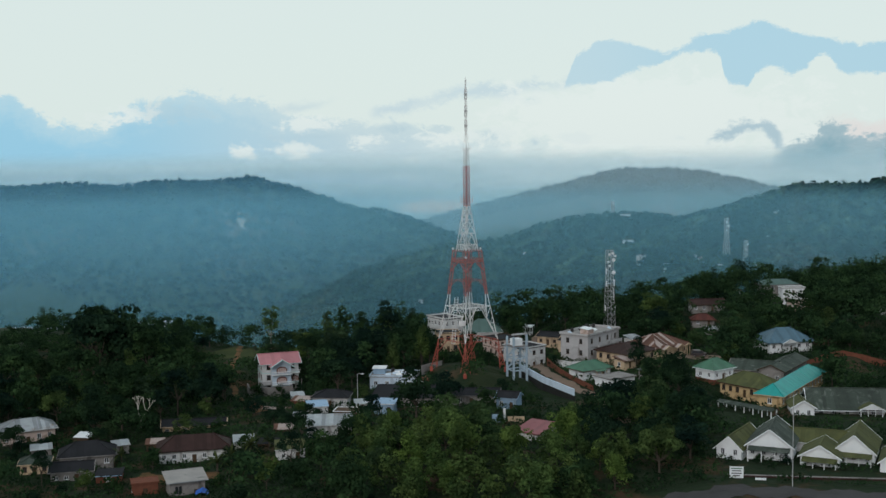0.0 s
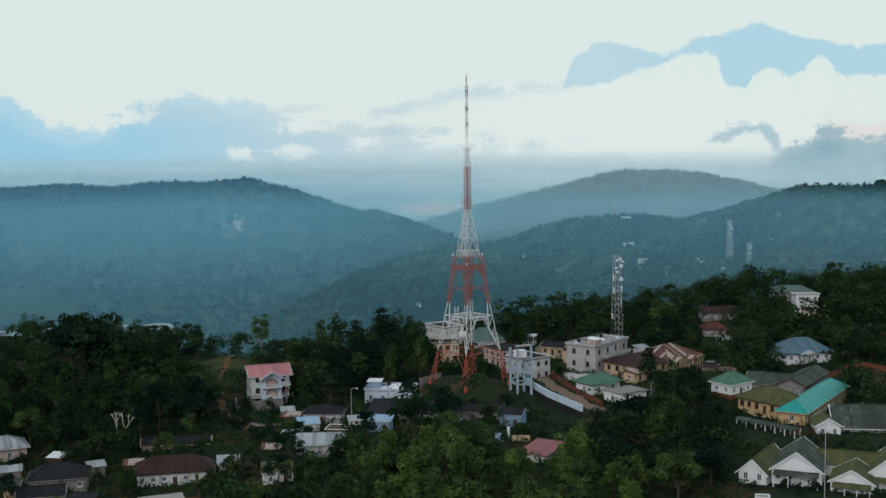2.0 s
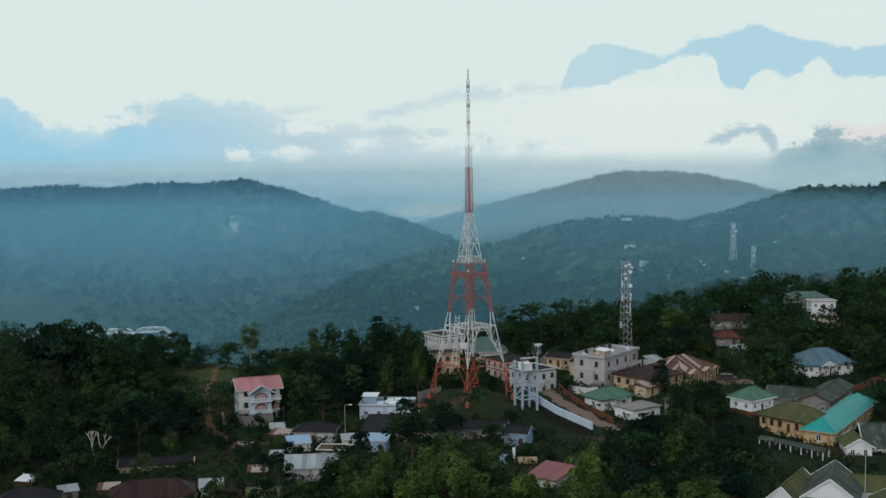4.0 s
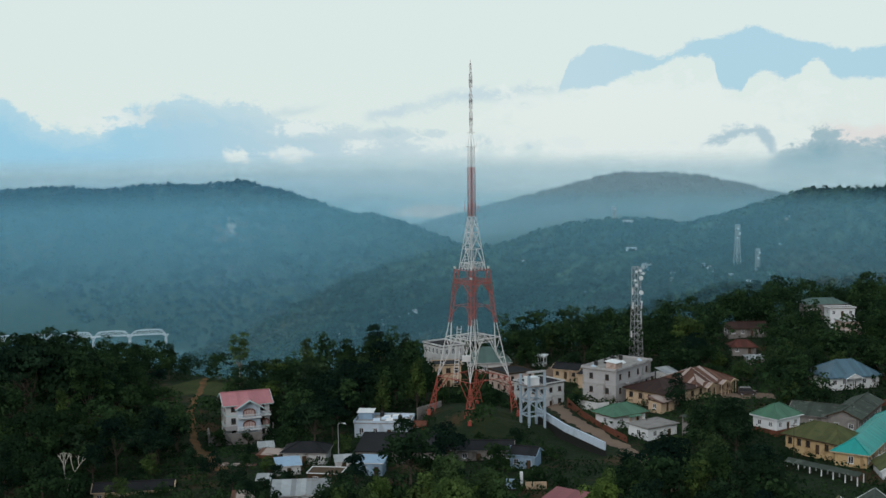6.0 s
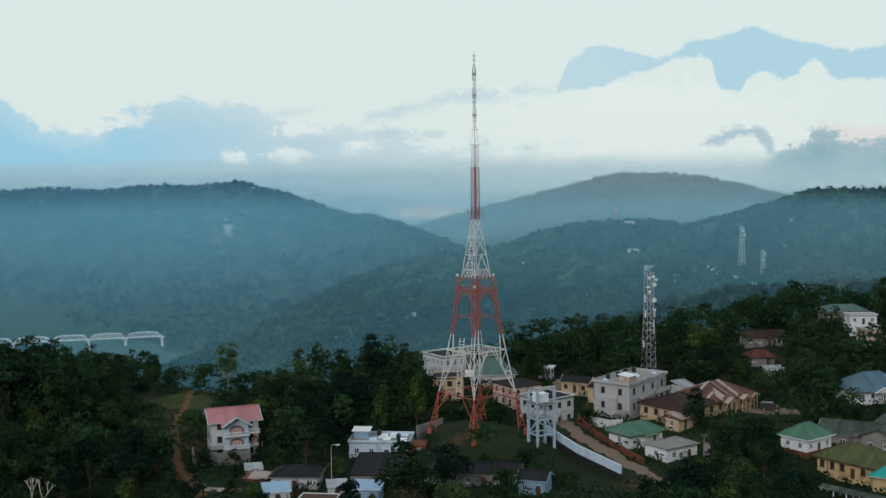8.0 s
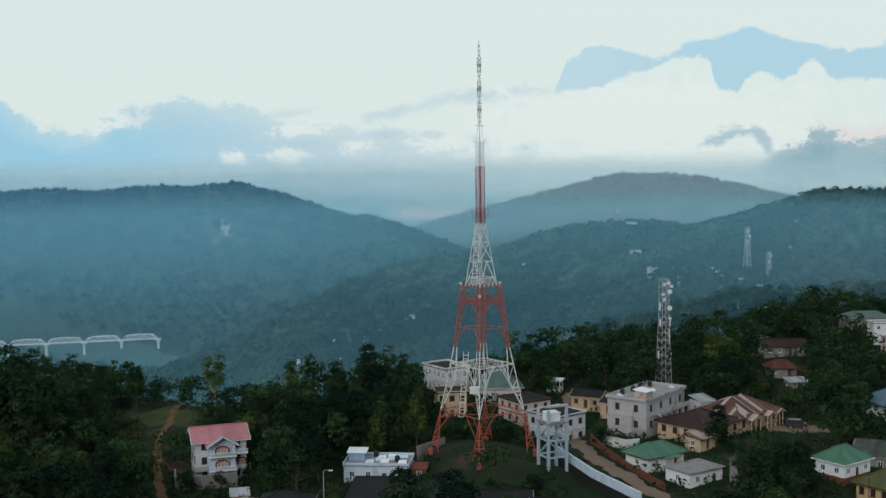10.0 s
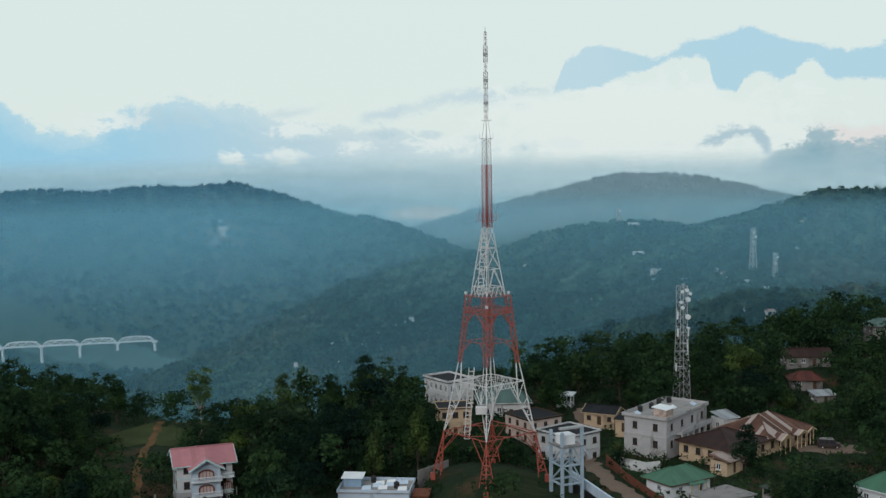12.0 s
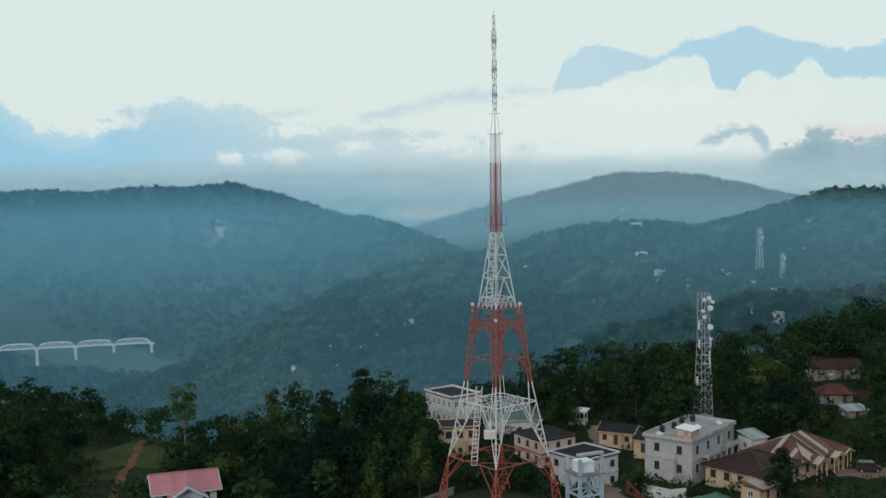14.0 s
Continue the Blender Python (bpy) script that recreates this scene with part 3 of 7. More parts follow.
FAR = ((20, 3400, -178, 0.4), (195, 3400, -134, 0.36), (370, 3400, -90, 0.32), (440, 3400, -64, 0.3), (509, 3400, -39, 0.27), (544, 3400, -29, 0.25), (684, 3400, -29, 0.24), (771, 3400, -39, 0.24), (823, 3400, -52, 0.26), (893, 3400, -76, 0.3), (1068, 3400, -115, 0.3), (1700, 3300, -120, 0.3))


def height(x, y):
    x, y = np.asarray(x, float), np.asarray(y, float)
    d2 = (x[..., None] - SP[:, 0]) ** 2 + (y[..., None] - SP[:, 1]) ** 2 + 25
    w = d2 ** -2.0
    town = (w * SP[:, 2]).sum(-1) / w.sum(-1)
    far = np.clip((np.hypot(x - 10, y + 20) - 150) / 120, 0, 1)
    town = town * (1 - far) + far * (-6 - 4 * np.clip(-x / 150, 0, 1) + np.clip(x - 100, 0, 300) * 0.06) + 0.35 * waves(x, y, 37, 3)
    town = town - np.clip(-150 - y, 0, 400) * 0.07
    edge = np.interp(x, (-200, -130, -95, -75, -40, -10, 30, 80, 200, 320), (150, 130, 88, 72, 64, 86, 100, 125, 225, 300)) + 6 * waves(x, x * 0, 60, 5)
    town = town - np.clip(y - edge, 0, None) * 0.62
    floor = -300 + 7 * waves(x, y, 500, 11) + np.clip(y - 3500, 0, 1500) * 0.145 + np.clip(y - 3000, 0, 600) * 0.1
    mid = ridge(x, y, MID, 0.0004, 1.6) + (14 * waves(x, y, 310, 21) - 9 * np.abs(waves(x, y, 170, 23))) * np.clip((1180 - y) / 350, 0.08, 1)
    left = ridge(x, y, LEFT) + (60 * waves(x, y, 620, 31) - 46 * np.abs(waves(x, y, 330, 33))) * np.clip((2600 - y) / 600, 0.06, 1) * np.clip((y - 1830) / 250, 0, 1)
    back = ridge(x, y, FAR) + 14 * waves(x, y, 500, 41) * np.clip((3300 - y) / 400, 0.1, 1)
    spur = ridge(x, y, SPUR) + (16 * waves(x, y, 240, 61) - 22 * np.abs(waves(x, y, 150, 63))) * np.clip((2500 - y) / 300, 0.05, 1)
    left = np.maximum(left, spur)
    hills = np.maximum(np.maximum(mid, left), np.maximum(back, floor))
    bump = np.clip((y - 300) / 200, 0, 1) * (2.2 * waves(x, y, 41, 51) + 1.0 * waves(x, y, 13, 52, 3))
    return np.maximum(town, hills + bump)


def ground_z(x, y):
    return float(height(np.array([x]), np.array([y]))[0])


def build_ground():
    cx, cy = -5.0, -345.0
    ang = np.radians(np.concatenate([np.arange(-180, -28, 8.0), np.arange(-28, 28, 0.16), np.arange(28, 180, 8.0)]))
    rad = np.concatenate([np.arange(6, 200, 12.0), np.arange(200, 600, 4.0), np.arange(600, 1700, 8.0), np.arange(1700, 3500, 13.0), np.arange(3500, 4900, 40.0)])
    a, r = np.meshgrid(ang, rad, indexing="ij")
    x, y = cx + r * np.sin(a), cy + r * np.cos(a)
    z = height(x, y)
    na, nr = a.shape
    vs = np.stack([x, y, z], -1).reshape(-1, 3)
    i = np.arange(na)[:, None] * nr + np.arange(nr - 1)[None]
    j = (np.arange(na)[:, None] + 1) % na * nr + np.arange(nr - 1)[None]
    fs = np.stack([i, i + 1, j + 1, j], -1).reshape(-1, 4)
    me = bpy.data.meshes.new("ground")
    mesh_from(me, vs, fs)
    me.materials.append(M["ground"])
    ob = new("ground", me)
    tagged(ob, "hilly green ground with town ridge, wooded valley and hills", "ground", kind="structure")


def mesh_from(me, vs, fs, smooth=True):
    """Fills a mesh from arrays of places and of four-cornered faces."""
    vs, fs = np.asarray(vs, np.float32), np.asarray(fs, np.int32)
    me.vertices.add(len(vs))
    me.vertices.foreach_set("co", vs.ravel())
    me.loops.add(fs.size)
    me.loops.foreach_set("vertex_index", fs.ravel())
    me.polygons.add(len(fs))
    me.polygons.foreach_set("loop_start", np.arange(len(fs), dtype=np.int32) * fs.shape[1])
    me.polygons.foreach_set("use_smooth", np.full(len(fs), smooth))
    me.update(calc_edges=True)


build_ground()


def track(name, label, pts, width, material, lift=0.12, category="road"):
    """A strip of road or path that lies on the ground along pts."""
    p = [Vector((x, y, 0)) for x, y in pts]
    line = []
    for a, b in zip(p, p[1:]):
        n = max(2, int((b - a).length / 1.5))
        line += [a.lerp(b, k / n) for k in range(n)]
    line.append(p[-1])
    for _ in range(3):
        line = [line[0]] + [(line[i - 1] + line[i] * 2 + line[i + 1]) / 4 for i in range(1, len(line) - 1)] + [line[-1]]
    b = Bits()
    for i, q in enumerate(line):
        d = (line[min(i + 1, len(line) - 1)] - line[max(i - 1, 0)]).normalized()
        s = Vector((-d.y, d.x, 0)) * width / 2
        for e in (-1, -0.3, 0.3, 1):
            c = q + s * e * (1 + 0.28 * math.sin(i * 0.9 + e * 2) + 0.2 * math.sin(i * 2.3 - e))
            b.v.append((c.x, c.y, ground_z(c.x, c.y) + lift + (0.05 if abs(e) < 0.5 else 0)))
        if i:
            k = 4 * i
            b.f += [(k - 4 + e, k - 3 + e, k + 1 + e, k + e) for e in range(3)]
    ob = part(name, b, material)
    tagged(ob, label, category, kind="structure")


track("road", "pale rutted dirt road climbing past a wall", ((25, 60), (23, 40), (22, 22), (22, 8), (25, -5), (30, -18), (36, -34), (38, -60)), 3.4, "dirt")
track("road", "worn tarmac road before the school compound", ((30, -120), (52, -116), (75, -121), (110, -124)), 7, "asphalt")
track("path", "bare red earth track down a grassy slope", ((-81, 71), (-78.7, 54.6), (-78, 40.4), (-77.1, 32.4), (-74.9, 23.7), (-71.3, 10.3), (-65.5, -8.5)), 1.9, "earth", category="path")
track("path", "wide bare red earth slope beside the house", ((-66.5, -5), (-63, -16), (-59.8, -24.8), (-55.5, -34.2)), 4.0, "earth", 0.14, category="path")
track("pavement", "trampled yellow-green grass clearing", ((-88, 62), (-78, 56), (-68, 60)), 22, "meadow", 0.08, "grass")
track("pavement", "dark mown grass round the tower", ((4, -18), (7, -8), (2, 4)), 15, "lawn", 0.08, "grass")
track("path", "red earth yard between houses", ((-76, -86), (-66, -86), (-58, -84)), 7, "earth", category="yard")
track("pavement", "trodden earth yard beside the rusty-roofed building", ((66, 22), (73, 22), (80, 21)), 7, "dirt", 0.08, "yard")
track("road", "pale road on the wooded hillside", ((150, 300), (190, 310), (235, 330)), 5, "dirt", 0.4)


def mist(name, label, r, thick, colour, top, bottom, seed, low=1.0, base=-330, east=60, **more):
    """A curved sheet round the viewpoint, up to east degrees, added in place of distance haze."""
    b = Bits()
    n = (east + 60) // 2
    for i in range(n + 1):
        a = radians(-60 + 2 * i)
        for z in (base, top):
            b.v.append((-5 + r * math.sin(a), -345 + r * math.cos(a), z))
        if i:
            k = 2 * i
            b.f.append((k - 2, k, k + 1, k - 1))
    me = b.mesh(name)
    me.materials.append(haze_sheet_surface(name, thick, colour, top, bottom, seed, low, **more))
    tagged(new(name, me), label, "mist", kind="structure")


# added haze sheets; each thins out towards the horizon and again down in the valley
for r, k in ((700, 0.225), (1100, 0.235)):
    mist("backdrop", "added sheet of thin blue haze before the wooded hill", r, k, (0.33, 0.78, 1.0), 62 - 0.026 * (r - 70), 62 - 0.050 * (r - 70), r * 0.0051, 0.55, patchy=0.05, thin=(62 - 0.165 * (r - 200), 62 - 0.06 * (r - 200)))
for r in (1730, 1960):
    mist("backdrop", "added sheet of blue haze over the valley", r, 0.235, (0.27, 0.69, 1.0), 62 - 0.012 * (r - 70), 62 - 0.030 * (r - 70), r * 0.0045, 0.22, patchy=0.05, thin=(62 - 0.165 * (r - 200), 62 - 0.05 * (r - 200)), west=(200, -420), east=8)
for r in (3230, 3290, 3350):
    mist("backdrop", "added sheet of pale blue haze behind the ridges", r, 0.235, (0.62, 0.87, 1.0), 60, -8, r * 0.0013, patchy=0.05)
# bright haze of the far plain, added as a sheet that glows by itself
mist("backdrop", "glowing haze sheet over the far plain with a sandy river bed painted in", 3980, 0.98, (0.36, 0.54, 0.58), 62, -50, 5.2, 0.8, glow=(0.52, 0.67, 0.70), thin=(-200, -75), patchy=0.0)

# ---- broadcast tower ----
TURN = radians(-6)


def corner(k, r, z):
    a = TURN + k * math.pi / 2 - math.pi / 2
    return Vector((r * math.cos(a), r * math.sin(a), z))


def along(k, t, r, z):
    """A point on the ring between corner k and the next one."""
    return corner(k, r, z).lerp(corner(k + 1, r, z), t)


def brace_face(b, k, r0, z0, r1, z1, n, w, cross=True):
    """Lattice on one face of a tapering square frame."""
    for i in range(n):
        t0, t1 = i / n, (i + 1) / n
        ra, rb, za, zb = r0 + (r1 - r0) * t0, r0 + (r1 - r0) * t1, z0 + (z1 - z0) * t0, z0 + (z1 - z0) * t1
        b.bar(corner(k, rb, zb), corner(k + 1, rb, zb), w)
        if cross:
            b.bar(corner(k, ra, za), corner(k + 1, rb, zb), w)
            b.bar(corner(k + 1, ra, za), corner(k, rb, zb), w)
        else:
            m = along(k, 0.5, rb, zb)
            b.bar(corner(k, ra, za), m, w)
            b.bar(corner(k + 1, ra, za), m, w)


def build_tower():
    t = thing("broadcast_tower", "tall red and white steel lattice broadcast tower on four legs", "tower", pose(0, 0, 0))
    R0, R1, R2, R3 = (11.1, -0.6), (8.8, 7.9), (6.72, 17.8), (4.62, 25.5)
    for k in range(4):
        # lower red leg: three chords that meet in one joint
        b = Bits(0.74)
        foot, top = corner(k, *R0), corner(k, *R1)
        ins = [foot.lerp(corner(k + s, *R0), 0.13) * 0.98 for s in (1, -1)]
        for f in ins:
            f.z = R0[1]
        b.bar(foot, top, 0.28)
        for f in ins:
            b.bar(f, top, 0.2)
        for h in (0.12, 0.3, 0.5, 0.7):
            p, q, s = foot.lerp(top, h), ins[0].lerp(top, h), ins[1].lerp(top, h)
            for u, v in ((p, q), (p, s), (q, s), (q, foot.lerp(top, h + 0.17)), (s, foot.lerp(top, h + 0.17))):
                b.bar(u, v, 0.13)
        b.box(foot.x - 0.45, foot.y - 0.45, R0[1] - 1.2, foot.x + 0.45, foot.y + 0.45, R0[1] + 0.1)
        part("leg", b, "tower_red", t)
        # knee braces and belt at the joint
        b = Bits(0.74)
        for s in (1, -1):
            m = corner(k, *R1).lerp(corner(k + s, *R1), 0.33)
            b.bar(foot.lerp(top, 0.38), m, 0.16)
            b.bar(foot.lerp(top, 0.72), m.lerp(top, 0.5), 0.12)
        b.bar(corner(k, *R1), corner(k + 1, *R1), 0.2)
        b.bar(along(k, 0.33, R1[0], R1[1] + 0.0), along(k, 0.5, R1[0] * 0.8, R1[1]), 0.12)
        b.bar(along(k, 0.5, *R1), along(k + 1, 0.5, *R1), 0.12)
        each("belt", b, "tower_red", t)
        # white leg: two flanges that spread upwards from the joint
        b = Bits(0.74)
        end = corner(k, 5.85, 21.3)
        b.bar(top, end, 0.28)
        for s in (1, -1):
            m = corner(k, R2[0], 14.2).lerp(corner(k + s, R2[0], 14.2), 0.17)
            e2 = corner(k, 5.85, 21.3).lerp(corner(k + s, 5.85, 21.3), 0.10)
            b.bar(top, m, 0.19)
            b.bar(m, e2, 0.19)
            for h in (0.25, 0.5, 0.75):
                b.bar(top.lerp(end, h * 0.5), top.lerp(m, h), 0.12)
                b.bar(top.lerp(end, h * 0.5 + 0.12), top.lerp(m, h), 0.10)
            far = corner(k, *R2).lerp(corner(k + s, *R2), 0.42)
            b.bar(m, far, 0.19)
            b.bar(corner(k, *R2), m, 0.14)
            b.bar(m.lerp(far, 0.5), corner(k, *R2).lerp(far, 0.5), 0.12)
            b.bar(corner(k, *R2).lerp(far, 0.5), m, 0.12)
        part("leg", b, "tower_white", t)
        b = Bits(0.74)
        b.bar(corner(k, *R2), corner(k + 1, *R2), 0.24)
        low = R2[1] - 0.9
        b.bar(along(k, 0.3, R2[0], low), along(k, 0.7, R2[0], low), 0.16)
        for h in (0.3, 0.4, 0.5, 0.6):
            b.bar(along(k, h, R2[0], low), along(k, h + 0.05, *R2), 0.1)
            b.bar(along(k, h + 0.1, R2[0], low), along(k, h + 0.05, *R2), 0.1)
        b.bar(along(k, 0.5, *R2), along(k + 1, 0.5, *R2), 0.12)
        b.bar(along(k, 0.5, *R2), Vector((0, 0, R2[1])), 0.1)
        each("belt", b, "tower_white", t)
        # upper red leg with a slimmer inner chord
        b = Bits(0.74)
        a0, a1 = corner(k, 5.85, 21.3), corner(k, 4.25, 34.4)
        b.bar(a0, a1, 0.34)
        for s in (1, -1):
            c0 = a0.lerp(corner(k + s, 5.85, 21.3), 0.10)
            c1 = a1.lerp(corner(k + s, 4.25, 34.4), 0.24)
            b.bar(c0, c1, 0.17)
            for h in range(7):
                b.bar(a0.lerp(a1, h / 7), c0.lerp(c1, (h + 0.5) / 7), 0.085)
                b.bar(c0.lerp(c1, (h + 0.5) / 7), a0.lerp(a1, (h + 1) / 7), 0.085)
            knee = a0.lerp(a1, 0.52)
            g = corner(k, 4.62, 30.8).lerp(corner(k + s, 4.62, 30.8), 0.40)
            g2 = corner(k, 4.7, 29.6).lerp(corner(k + s, 4.7, 29.6), 0.22)
            b.bar(knee, g2, 0.22)
            b.bar(g2, g, 0.22)
            b.bar(a0.lerp(a1, 0.7), g2, 0.12)
            low = a0.lerp(a1, 0.12)
            b.bar(low, corner(k, *R3).lerp(corner(k + s, *R3), 0.3), 0.14)
        part("leg", b, "tower_red", t)
        b = Bits(0.74)
        for z, r, w in ((31.0, 4.55, 0.24), (31.9, 4.5, 0.16), (34.3, 4.3, 0.2)):
            b.bar(corner(k, r, z), corner(k + 1, r, z), w)
        for h in range(8):
            b.bar(along(k, h / 8, 4.55, 31.0), along(k, (h + 0.5) / 8, 4.5, 31.9), 0.1)
            b.bar(along(k, (h + 1) / 8, 4.55, 31.0), along(k, (h + 0.5) / 8, 4.5, 31.9), 0.1)
        b.bar(corner(k, *R3), corner(k + 1, *R3), 0.13)
        b.bar(along(k, 0.5, *R3), along(k + 1, 0.5, *R3), 0.1)
        each("belt", b, "tower_red", t)
        # white pyramid
        b = Bits(0.74)
        b.bar(corner(k, 3.3, 34.2), corner(k, 0.98, 47.3), 0.26, w2=0.2)
        for z0, z1, z2 in ((34.2, 36.0, 39.4), (39.4, 43.4, 43.4), (43.4, 47.2, 47.2)):
            r = lambda z: 3.3 + (0.98 - 3.3) * (z - 34.2) / 13.1
            b.bar(corner(k, r(z1), z1), corner(k + 1, r(z1), z1), 0.16)
            if z2 != z1:
                b.bar(corner(k, r(z1) * 0.9, z1), corner(k + 1, r(z1) * 0.9, z1), 0.1)
                b.bar(corner(k, r(z2), z2), corner(k + 1, r(z2), z2), 0.14)
                m = along(k, 0.5, r(z2), z2)
                b.bar(corner(k, r(z0), z0), m, 0.15), b.bar(corner(k + 1, r(z0), z0), m, 0.15)
                for h in range(4):
                    b.bar(along(k, h / 4, r(z0), z0), along(k, (h + 0.5) / 4, r(z1), z1), 0.1)
                    b.bar(along(k, (h + 1) / 4, r(z0), z0), along(k, (h + 0.5) / 4, r(z1), z1), 0.1)
            else:
                b.bar(corner(k, r(z0), z0), corner(k + 1, r(z1), z1), 0.13)
                b.bar(corner(k + 1, r(z0), z0), corner(k, r(z1), z1), 0.13)
        part("leg", b, "tower_white", t)
    # red mast, white mast and the slim pole on top
    b = Bits(0.62)
    for k in range(4):
        b.bar(corner(k, 0.95, 47.2), corner(k, 0.9, 59.2), 0.22)
        brace_face(b, k, 0.95, 47.2, 0.9, 59.2, 11, 0.12)
        b.bar(corner(k, 1.75, 48.6), corner(k + 1, 1.75, 48.6), 0.12)
        b.bar(corner(k, 1.75, 49.5), corner(k + 1, 1.75, 49.5), 0.09)
        for h in (0, 0.5):
            b.bar(along(k, h, 1.75, 48.6), along(k, h, 1.75, 50.3), 0.14)
            b.bar(along(k, h, 0.9, 48.6), along(k, h, 1.75, 48.6), 0.12)
    part("mast", b, "tower_red", t, "red lattice mast with a railed platform")
    b = Bits(0.62)
    for k in range(4):
        b.bar(corner(k, 0.88, 59.2), corner(k, 0.8, 64.2), 0.15)
        brace_face(b, k, 0.88, 59.2, 0.8, 64.2, 5, 0.09)
        b.bar(corner(k, 0.8, 64.2), corner(k, 0.34, 67.6), 0.13)
        b.bar(corner(k, 1.25, 64.2), corner(k + 1, 1.25, 64.2), 0.16)
        b.bar(corner(k, 1.25, 64.2), corner(k, 0.3, 64.2), 0.12)
        b.bar(corner(k, 0.9, 67.6), corner(k + 1, 0.9, 67.6), 0.14)
        b.bar(corner(k, 0.34, 67.6), corner(k, 0.22, 85 - 0.8), 0.11)
        brace_face(b, k, 0.34, 67.6, 0.22, 84.2, 16, 0.06, False)
        b.bar(corner(k, 1.25, 64.2), corner(k, 1.25, 65.2), 0.07)
    b.bar((0, 0, 64), (0, 0, 85), 0.16)
    part("mast", b, "tower_white", t, "slim white lattice mast")
    for z in (70.6, 74.9, 79.8):
        b = Bits().box(-0.45, -0.3, z, 0.45, 0.3, z + 0.5)
        for q in (-1, 1):
            b.bar((q * 0.35, 0, z - 1.4), (q * 0.35, 0, z + 1.8), 0.12)
        part("antenna", b, "galv", t, "grey antenna panel")
    # ladder with its cable tray, a shelter on the front leg, small dishes
    b = Bits()
    for a, c in ((Vector((-4.4, -1.5, 6.8)), Vector((-3.3, -1.2, 20.6))), (Vector((-1.5, -0.8, 34.6)), Vector((-0.5, -0.1, 46.8)))):
        for s in (-0.5, 0.5):
            off = Vector((s, 0, 0))
            b.bar(a + off, c + off, 0.16)
        n = int((c - a).length / 0.75)
        for i in range(n):
            q = a.lerp(c, i / n)
            b.bar(q + Vector((-0.5, 0, 0)), q + Vector((0.5, 0, 0)), 0.12)
        part("ladder", b, "tower_white", t, "white ladder with cable tray")
        b = Bits()
    q = corner(0, 7.6, 13.8)
    part("equipment_box", Bits().box(q.x - 2.0, q.y - 0.5, 13.0, q.x - 0.1, q.y + 1.0, 14.3), "tower_white", t, "white equipment box")
    for k, r, z in ((0, 4.6, 32.6), (1, 3.9, 34.9), (3, 4.3, 34.8), (2, 5.0, 34.5)):
        q = corner(k, r, z)
        part("dish", Bits().bar(q, q + Vector((0.05, -0.35, 0)), 0.6, 12).bar(q, q * 0.96, 0.12), "tower_white", t, "small white dish")


build_tower()


def lattice_mast(label, x, y, z, h, w0, w1, dishes=(), panels=(), thick=0.12, category="antenna mast", group="", far=False):
    t = thing("antenna_mast", label, category, pose(x, y, z, 0, 0, 20), group)
    b = Bits()
    cs = ((-1, -1), (1, -1), (1, 1), (-1, 1))
    n = int(h / (2.0 if far is False else h / 8))
    for i in range(n):
        z0, z1 = h * i / n, h * (i + 1) / n
        a0, a1 = (w0 + (w1 - w0) * min(1, i / n * 1.5)) / 2, (w0 + (w1 - w0) * min(1, (i + 1) / n * 1.5)) / 2
        for k in range(4):
            p, q = cs[k], cs[(k + 1) % 4]
            b.bar((p[0] * a0, p[1] * a0, z0), (p[0] * a1, p[1] * a1, z1), thick * 1.3)
            b.bar((p[0] * a0, p[1] * a0, z0), (q[0] * a1, q[1] * a1, z1), thick * 0.8)
            b.bar((p[0] * a1, p[1] * a1, z1), (q[0] * a1, q[1] * a1, z1), thick * 0.8)
    b.box(-w0 / 2 - 0.3, -w0 / 2 - 0.3, -2, w0 / 2 + 0.3, w0 / 2 + 0.3, 0.1)
    part("frame", b, "galv", t)
    for dx, dz, r in dishes:
        s = Bits().bar((dx, -w1 / 2 - 0.5, dz), (dx, -w1 / 2 - 1.0, dz), r * 2, 16).bar((dx, -w1 / 2, dz), (dx, -w1 / 2 - 0.5, dz), 0.14)
        part("dish", s, "bright", t, "white drum dish")
    for dx, dz in panels:
        s = Bits().box(dx - 0.16, -0.6, dz - 1.0, dx + 0.16, -0.35, dz + 1.0).bar((dx, -0.4, dz), (0, 0, dz), 0.1)
        part("panel_antenna", s, "bright", t, "white panel antenna")


lattice_mast("galvanised lattice telecom mast hung with dishes and panels", 51, 68, -1.3, 28.9, 3.2, 2.0,
             ((-0.9, 27.6, 0.4), (0.4, 27.9, 0.45), (1.3, 27.0, 0.4), (0.7, 25.6, 0.62), (-1.3, 25.0, 0.38), (0.7, 21.2, 0.66), (-0.8, 23.6, 0.42), (0.9, 18.4, 0.3)),
             ((-1.5, 21.6), (-1.4, 17.2), (1.6, 17.2), (1.4, 14.4), (-1.9, 8.6), (1.9, 8.0), (1.5, 12.4)), thick=0.09)
lattice_mast("slender grey lattice mast on the wooded hillside", 262.6, 800, -57, 48, 6.0, 3.0, ((-1.2, 44, 1.0), (1.3, 40, 1.2), (-1.5, 36, 0.9)), thick=0.36, far=True, group="masts on the far hill")
lattice_mast("short grey lattice mast beside a taller one", 276.4, 780, -62, 32.5, 4.4, 2.6, ((0.8, 29, 1.0), (-1.0, 24, 0.9)), thick=0.34, far=True, group="masts on the far hill")
lattice_mast("pale lattice mast on a hilltop among houses", 208, 1215, -42, 30, 4.4, 3.0, ((0, 27, 1.3),), thick=0.5, far=True, group="masts on the far hill")

# ---- houses ----


